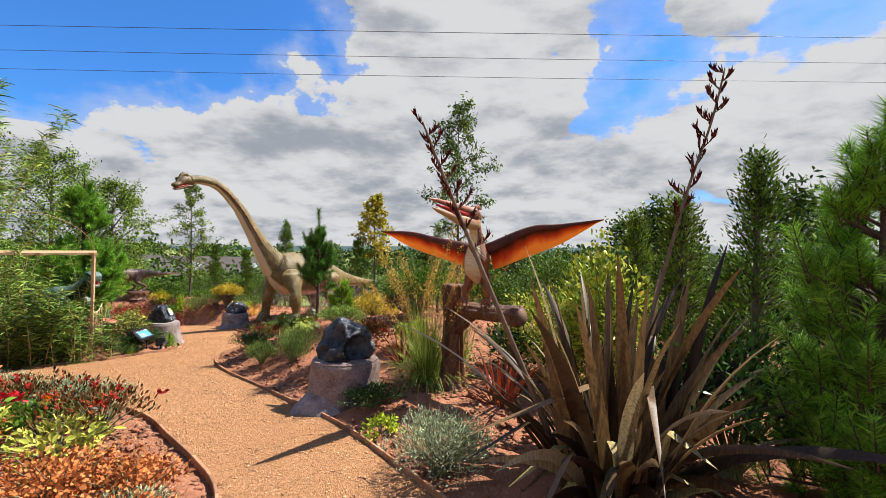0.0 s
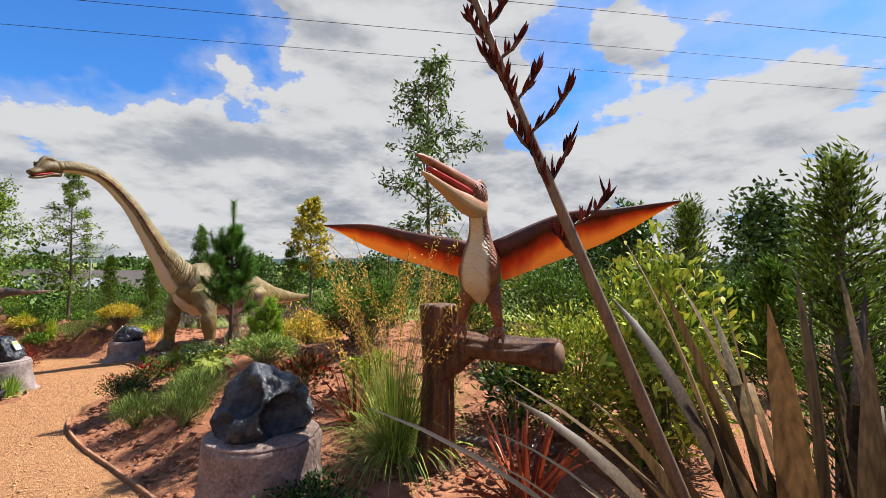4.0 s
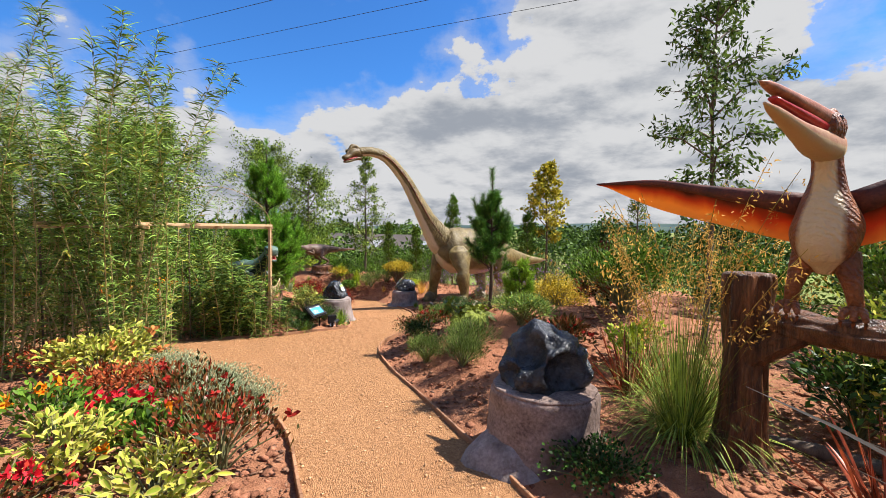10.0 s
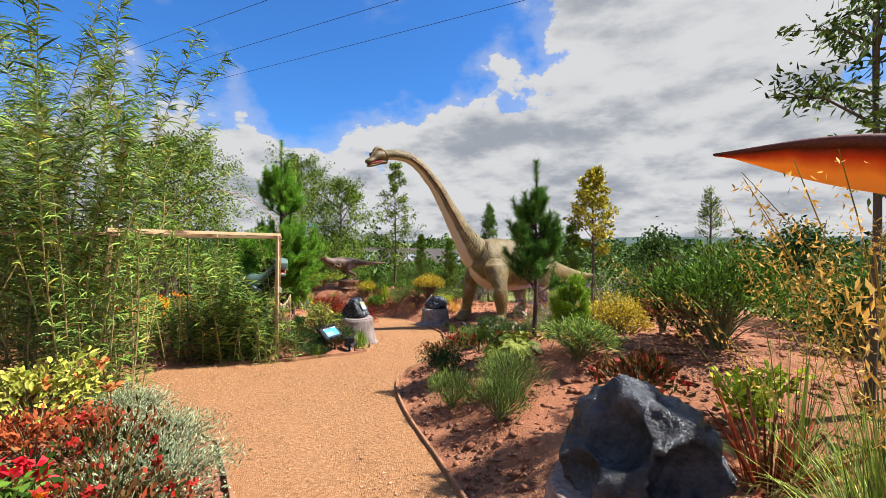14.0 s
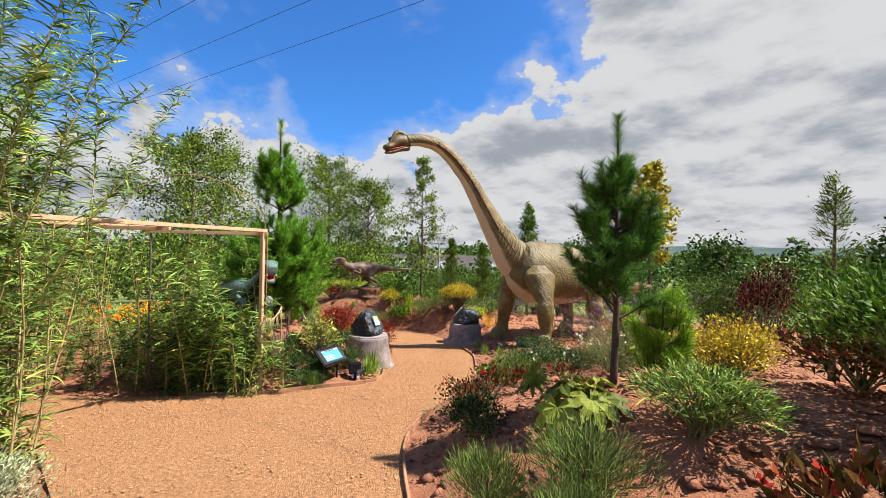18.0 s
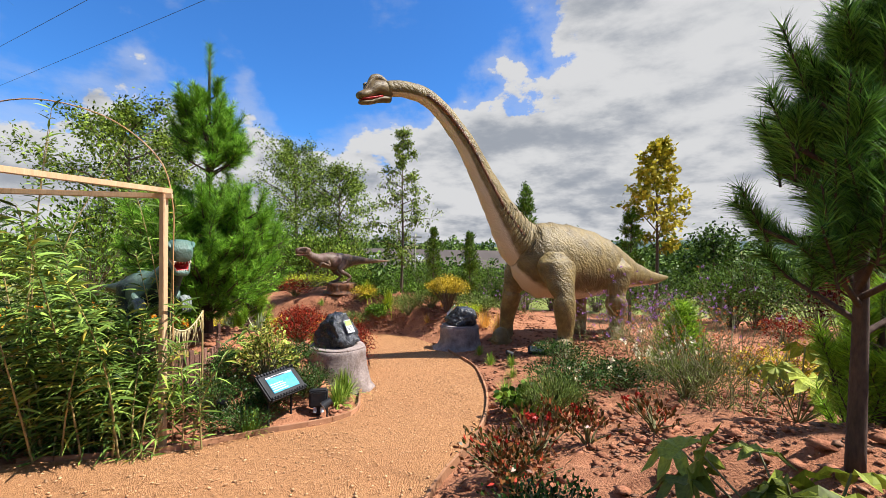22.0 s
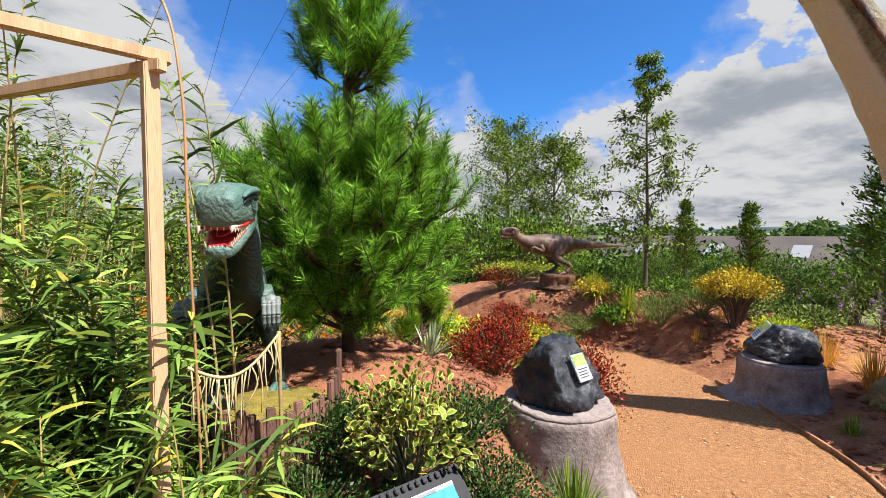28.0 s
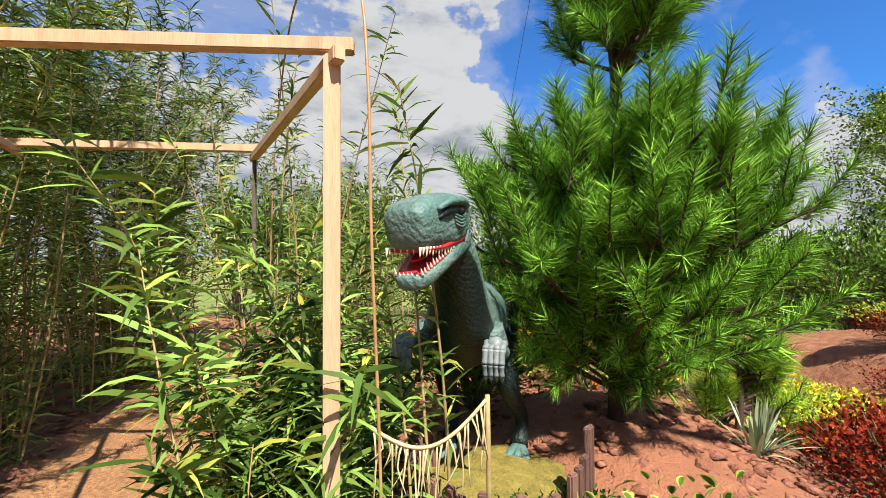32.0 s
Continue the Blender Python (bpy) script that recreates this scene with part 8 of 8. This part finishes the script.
wildflower("verbena", "pale purple flowers beyond the golden bush", -5.0, 18.4, 30, 0.6, "f_purple", 0.6, 0.03)
shrub("golden_shrub", "low yellow-green carpet on the bank", -10.6, 17.4, 0.9, 0.4, 1800, 0.05, 0.025, "l_lime", clumps=40)

for x_, y_, r_, h_, m_, lb in ((-8.9, 15.75, 0.42, 0.34, "l_lime", "lime-green low perennial on the bank"), (-7.9, 16.75, 0.3, 0.3, "l_mid", "green low perennial on the bank"), (-7.3, 17.6, 0.36, 0.4, "l_hedge", "green low shrub on the bank"),
                               (-9.0, 15.95, 0.4, 0.3, "l_gold", "yellow low perennial on the bank"), (-8.7, 17.4, 0.4, 0.45, "l_mid", "leafy green shrub by the small statue"), (-5.6, 17.6, 0.4, 0.35, "l_rosemary", "dull green tufted plant on the bank"),
                               (-7.2, 18.8, 0.5, 0.5, "l_hedge", "green shrub behind the bank"), (-6.0, 19.2, 0.5, 0.5, "l_mid", "green shrub behind the bank"), (-9.8, 18.4, 0.6, 0.6, "l_mid", "green shrub behind the bank")):
    shrub("bank_perennial", lb, x_, y_, r_, h_, 1500, 0.06, 0.024, m_, clumps=30)

shrub("golden_shrub", "yellow flowering carpet below the small dinosaur", -9.7, 15.2, 0.55, 0.32, 1500, 0.045, 0.024, "l_gold", clumps=40)
shrub("golden_shrub", "yellow-green flowering carpet below the small dinosaur", -8.9, 14.7, 0.5, 0.30, 1300, 0.045, 0.024, "l_lime", clumps=36)
shrub("bank_perennial", "bright green leafy perennial beside the barberry", -6.75, 13.55, 0.22, 0.34, 300, 0.09, 0.035, "l_thuja", clumps=18, form="strip", k=3)
for x_, y_, r_, h_, m_, lb in ((-7.9, 17.2, 0.32, 0.34, "l_hedge", "green low shrub on the red bank"), (-8.35, 16.9, 0.30, 0.30, "l_gold", "yellow low perennial on the red bank"), (-6.2, 17.75, 0.32, 0.36, "l_rosemary", "dull green tufted plant on the red bank"),
                               (-5.75, 17.1, 0.26, 0.28, "l_lime", "lime-green low perennial on the red bank"), (-9.1, 16.15, 0.34, 0.3, "l_crim", "russet low shrub on the red bank")):
    shrub("bank_perennial", lb, x_, y_, r_, h_, 1300, 0.05, 0.02, m_, clumps=28)
for x_, y_, r_, m_, lb in ((-7.9, 14.4, 0.34, "l_gold", "low yellow flowering perennial on the bed"), (-8.6, 15.2, 0.40, "l_lime", "lime-yellow low perennial on the bed"), (-9.6, 14.7, 0.38, "l_silver", "silver-grey low shrub on the bed"), (-10.4, 15.0, 0.42, "l_silver", "silver-grey low shrub on the bed"), (-8.2, 15.9, 0.30, "l_rosemary", "dull green spreading shrub on the bed"), (-7.5, 13.3, 0.26, "l_thuja", "bright green low perennial on the bed"), (-9.2, 13.7, 0.36, "l_gold", "low yellow flowering perennial on the bed")):
    shrub("bank_perennial", lb, x_, y_, r_, 0.30, 1700, 0.04, 0.017, m_, clumps=40, spread=0.18)
clump("wormwood", "blue-grey spiky rosette on the clay bank", -6.72, 12.3, 60, 0.30, 0.016, "l_silver", 0.03, 0.8, 0.2, 4, "agave")
pine(-7.1, 12.45, 1.25, [(0.62, 0.30, 10, 1.0), (0.8, 0.24, 8, 1.4)], "bright green dwarf pine beside the clay bank", "l_thuja", 0.02, 0.10, 120, name="dwarf_pine", leader=0.25)
for x_, y_ in ((-6.5, 17.35), (-7.35, 16.95), (-8.1, 17.5), (-5.9, 16.5), (-6.6, 16.75), (-9.3, 16.4)):
    clump("grass_tuft", "small dry grass tuft on the red bank", x_, y_, 90, 0.22, 0.006, "l_grass" if x_ < -7 else "l_oat", 0.05, 0.6, 0.6, 4, group="bank grass tufts")

# ---- trees and hedges round the garden ----
conifer(-9.2, 22.2, 2.2, 0.52, 5000, "small dark green cypress at the garden's end", "l_hedge", L=0.085, W=0.024)
conifer(-7.57, 21.7, 2.05, 0.46, 5000, "small dark green cypress at the garden's end", "l_hedge", L=0.085, W=0.024)
conifer(-5.1, 19.4, 3.2, 0.62, 6000, "upright green cypress behind the big statue", "l_mid", L=0.085, W=0.024)
conifer(-2.6, 21.5, 2.7, 0.75, 5000, "upright green cypress behind the big statue", "l_mid", L=0.09, W=0.026)
conifer(0.82, 15.0, 3.0, 0.55, 2600, "thin wispy cypress sapling", "l_tree", L=0.08, W=0.014, bare=0.03)
tree(-1.93, 22.1, 4.8, "young tree with yellow autumn-like leaves", "l_ytree", 1.15, 0.38, 22, 2600, 0.15, 0.10, 0.05, 0.9, twigs=5, clus=0.06)
shrub("purple_shrub", "dark purple-leaved shrub near the hedge", 0.05, 15.4, 0.48, 1.75, 2200, 0.06, 0.028, "l_purple", clumps=40, base=0.3, spread=0.17)
tree(-20.8, 27.2, 7.3, "broad airy tree beyond the bank", "l_tree", 2.8, 0.3, 26, 13000, 0.14, 0.07, 0.14, 0.7, twigs=10, clus=0.065, wide=((0.3, 0.6), (0.55, 1.0), (0.8, 0.85), (1.0, 0.35)))
tree(-16.2, 25.5, 5.4, "broad green tree beyond the bank", "l_tree", 2.2, 0.25, 24, 12000, 0.13, 0.065, 0.10, 0.7, twigs=10, clus=0.065, wide=((0.25, 0.6), (0.55, 1.0), (0.8, 0.85), (1.0, 0.35)))
tree(-24.5, 22.0, 7.2, "broad green tree beyond the garden", "l_tree", 3.0, 0.25, 26, 13000, 0.14, 0.07, 0.14, 0.7, twigs=10, clus=0.065, wide=((0.25, 0.6), (0.55, 1.0), (0.8, 0.85), (1.0, 0.35)))
tree(-17.5, 16.5, 5.8, "broad green tree beyond the garden", "l_tree", 2.4, 0.25, 24, 12000, 0.12, 0.06, 0.10, 0.7, twigs=10, clus=0.065, wide=((0.25, 0.6), (0.55, 1.0), (0.8, 0.85), (1.0, 0.35)))
hr = np.random.default_rng(31)


def hedge_row(x0, y0, x1, y1, n, h0, h1, r0, r1, label, mats, L=0.13, W=0.055, leaves=1500, name="hedge_bush"):
    for k in range(n):
        f = (k + hr.uniform(0.2, 0.8)) / n
        x_, y_ = x0 + (x1 - x0) * f + hr.normal(0, 0.3), y0 + (y1 - y0) * f + hr.normal(0, 0.3)
        rr = hr.uniform(r0, r1)
        shrub(name, label, x_, y_, rr, hr.uniform(h0, h1), leaves, L, W, mats[k % len(mats)], clumps=60, stem="trunk", group="boundary hedge bushes", category="hedge", low=-0.7, spread=0.17)


for k_ in range(13):
    x_, y_ = 5.0 + 0.07 * k_ + hr.normal(0, 0.22), 5.6 + 0.95 * k_ + hr.normal(0, 0.15)
    conifer(x_, y_, gz(x_, y_) + hr.uniform(1.3, 2.0), hr.uniform(0.5, 0.7), 4200, "feathery dark green young cypress in the boundary row", ("l_hedge", "l_mid", "l_far")[k_ % 3], L=0.085, W=0.022, bare=0.04)
hedge_row(6.4, 6.5, 7.2, 18.5, 8, 1.5, 2.2, 0.8, 1.2, "dense mixed green hedge bush", ("l_far", "l_hedge"), 0.10, 0.045, 1700)
hedge_row(2.4, 12.5, 3.4, 18.5, 5, 1.0, 1.5, 0.7, 0.9, "dense mixed green hedge bush", ("l_far", "l_hedge"), 0.085, 0.036, 2600)
hedge_row(5.0, 18.5, -3.4, 24.0, 9, 1.4, 1.9, 0.9, 1.3, "dense mixed green hedge bush", ("l_hedge", "l_far", "l_mid"), 0.085, 0.034, 2800)
hedge_row(-3.6, 24.0, -12.5, 25.5, 9, 1.5, 2.1, 0.9, 1.3, "dense mixed green hedge bush", ("l_far", "l_hedge", "l_mid"), 0.075, 0.030, 3800)
hedge_row(-11.5, 19.5, -15.5, 16.0, 6, 1.6, 2.4, 0.9, 1.3, "tall leafy green hedge bush", ("l_tree", "l_hedge", "l_mid"), 0.12, 0.05, 2000)
hedge_row(-12.5, 22.5, -19.0, 19.0, 6, 2.2, 3.2, 1.2, 1.7, "tall leafy green hedge bush", ("l_tree", "l_mid", "l_far"), 0.15, 0.07, 2000)
hedge_row(-14.0, 14.0, -16.5, 5.5, 7, 2.0, 3.2, 1.1, 1.6, "tall leafy green hedge bush", ("l_hedge", "l_tree", "l_mid"), 0.14, 0.06, 2000)
for x_, y_, tp, cr in ((7.9, 15.6, 3.7, 1.5), (10.5, 13.5, 3.9, 1.6), (9.0, 20.0, 3.6, 1.6), (13.0, 24.0, 3.6, 2.0), (5.5, 27.0, 2.6, 1.6), (0.5, 30.0, 2.3, 1.8), (-6.0, 31.0, 2.1, 1.7), (17, 19, 4.2, 2.2)):
    tree(x_, y_, tp, "dark green boundary tree with full crown", "l_far", cr, 0.15, 22, 2800, 0.20, 0.10, 0.08, 0.5, twigs=7, clus=0.16)

# ---- the distance: barns, tree lines, hills, poles and cables ----
def barn(x, y, z, w, d, h, rz, label):
    t = thing("farm_barn", x, y, z, label, "barn", "farm barns", rz=rz)
    bm = bmesh.new()
    box(bm, (-w / 2, -d / 2, -3.0), (w / 2, d / 2, h))
    part("wall", bm, M["barnwall"], t)
    for s in (-1, 1):
        bm = bmesh.new()
        m = Matrix.Translation((0, 0, h + d * 0.17)) @ pose(0, 0, 0, s * 18.5, 0, 0)
        box(bm, (-w / 2 - 0.4, min(0, -s * d * 0.55), -0.08), (w / 2 + 0.4, max(0, -s * d * 0.55), 0.08), m)
        rf = part("roof", bm, M["roof"], t, "grey fibre-cement roof slope")
        for k in range(int(w // 7)):
            bm = bmesh.new()
            xx = -w / 2 + 4 + k * 7
            y0, y1 = sorted((-s * d * 0.18, -s * d * 0.40))
            box(bm, (xx, y0, 0.06), (xx + 1.4, y1, 0.12), m)
            part("roof_light", bm, M["skylight"], rf, "pale translucent roof light")


barn(-34, 62, -4.2, 44, 15, 2.5, 8, "long grey-roofed farm barn")
barn(-58, 66, -4.2, 34, 14, 2.6, 12, "long grey-roofed farm barn")


def far_trees(name, label, a0, a1, dist, spread, n, h0, h1, mat, seed, z):
    """A belt of far trees: lumpy crowns of coarse leaves, one belt an object."""
    r = np.random.default_rng(seed)
    P = []
    for k in range(n):
        a = radians(r.uniform(a0, a1))
        dd = dist + r.uniform(0, spread)
        h = r.uniform(h0, h1)
        c = np.array((-2 + dd * math.sin(a), 8 + dd * math.cos(a), z + h * 0.5))
        for j in range(7):
            cc = c + r.normal(size=3) * np.array((h * 0.35, h * 0.35, h * 0.22))
            P.append(cc + unit(r.normal(size=(44, 3))) * np.array((h * 0.28, h * 0.28, h * 0.26)) * r.uniform(0.7, 1.1, (44, 1)))
    P = np.concatenate(P)
    m = len(P)
    s = dist * 0.011
    ob = new(name, fast_mesh(*diamonds(P, rand_dirs(r, m), rand_dirs(r, m, 0.7), s * r.uniform(0.7, 1.4, m), s * 0.7 * r.uniform(0.7, 1.3, m)), name, M[mat]))
    tagged(ob, label, "trees", kind="stuff")


far_trees("tree_belt", "belt of dark green trees beyond the fields", -75, 75, 75, 45, 110, 4.5, 7.0, "l_far", 51, -4.6)
far_trees("tree_belt", "far belt of hazy green trees", -80, 80, 170, 90, 130, 7, 12, "l_far", 52, -6.5)
far_trees("tree_belt", "nearer row of green field trees", -8, 60, 38, 16, 40, 3.4, 5.2, "l_far", 53, -3.4)
far_trees("tree_belt", "nearer row of green field trees", -70, -34, 40, 16, 26, 4.0, 6.5, "l_far", 54, -3.4)
far_trees("tree_belt", "low row of green field trees before the barns", -62, -6, 44, 10, 46, 2.6, 4.2, "l_far", 55, -3.9)
# low wooded hills along the horizon
az = np.radians(np.arange(-110, 111, 1.0))
prof = 14 + 9 * np.sin(az * 3.1 + 0.6) + 6 * np.sin(az * 7.3 + 1.9) + 2.5 * np.sin(az * 17 + 0.4) + 12 * np.exp(-((az - 0.33) / 0.14) ** 2)
prof = np.maximum(prof, 4)
Vh = np.concatenate([np.stack([1400 * np.sin(az), 1400 * np.cos(az), -8 + 0 * az], 1), np.stack([1700 * np.sin(az), 1700 * np.cos(az), 2 + prof], 1), np.stack([2300 * np.sin(az), 2300 * np.cos(az), -8 + 0 * az], 1)])
n_ = len(az)
Qh = np.concatenate([np.stack([np.arange(n_ - 1) + o, np.arange(1, n_) + o, np.arange(1, n_) + o + n_, np.arange(n_ - 1) + o + n_], 1) for o in (0, n_)])
tagged(new("hills", fast_mesh(Vh, Qh, "hills", M["hill"], True)), "low blue-green wooded hills on the horizon", "hills", kind="structure")


def utility_pole(x, y, z, h):
    t = thing("utility_pole", x, y, z, "thin grey utility pole beyond the garden", "utility pole", "utility poles")
    b = Build()
    b.loft([(0, 0, 0, 0.10, 0.10), (0, 0, h * 0.5, 0.085, 0.085), (0, 0, h, 0.07, 0.07)], 0, 10, 3, up=(1, 0, 0))
    part_mesh("pole", b.mesh("pole", [M["pole"]]), t)
    part("cross_arm", beam((-0.7, 0, h - 0.3), (0.7, 0, h - 0.3), 0.08, 0.1), M["pole"], t)


utility_pole(-21, 42, -3.6, 6.2)


def cable(y0, z, label):
    """A span of overhead line, sagging a little between its poles."""
    pts = []
    for k in range(13):
        f = k / 12
        x = -95 + 170 * f
        pts.append((x, y0 - 0.052 * x, z + 1.6 * (2 * f - 1.12) ** 2 - 0.02))
    ob = tube("power_cable", pts, 0.0055, M["wire"], None, label, 4, 6)
    tagged(ob, category="cable", group="overhead power cables")


cable(14.11, 7.02, "thin dark overhead power cable across the sky")
cable(12.86, 6.97, "thin dark overhead power cable across the sky")
cable(11.61, 6.94, "thin dark overhead power cable across the sky")
for px_, pz_ in ((-95, -4.0), (75, -4.0)):
    t = thing("power_pole", px_, 12.9 - 0.052 * px_, pz_, "tall wooden power pole carrying three cables", "utility pole")
    b = Build()
    b.loft([(0, 0, 0, 0.16, 0.16), (0, 0, 6, 0.14, 0.14), (0, 0, 12.2, 0.11, 0.11)], 0, 10, 3, up=(1, 0, 0))
    part_mesh("pole", b.mesh("pole", [M["pole"]]), t)
    part("cross_arm", beam((0, -1.7, 12.1), (0, 1.7, 12.1), 0.12, 0.14), M["pole"], t)
edge_run(4, 18)
edge_run(28, 33)
edge_run(41, 47)
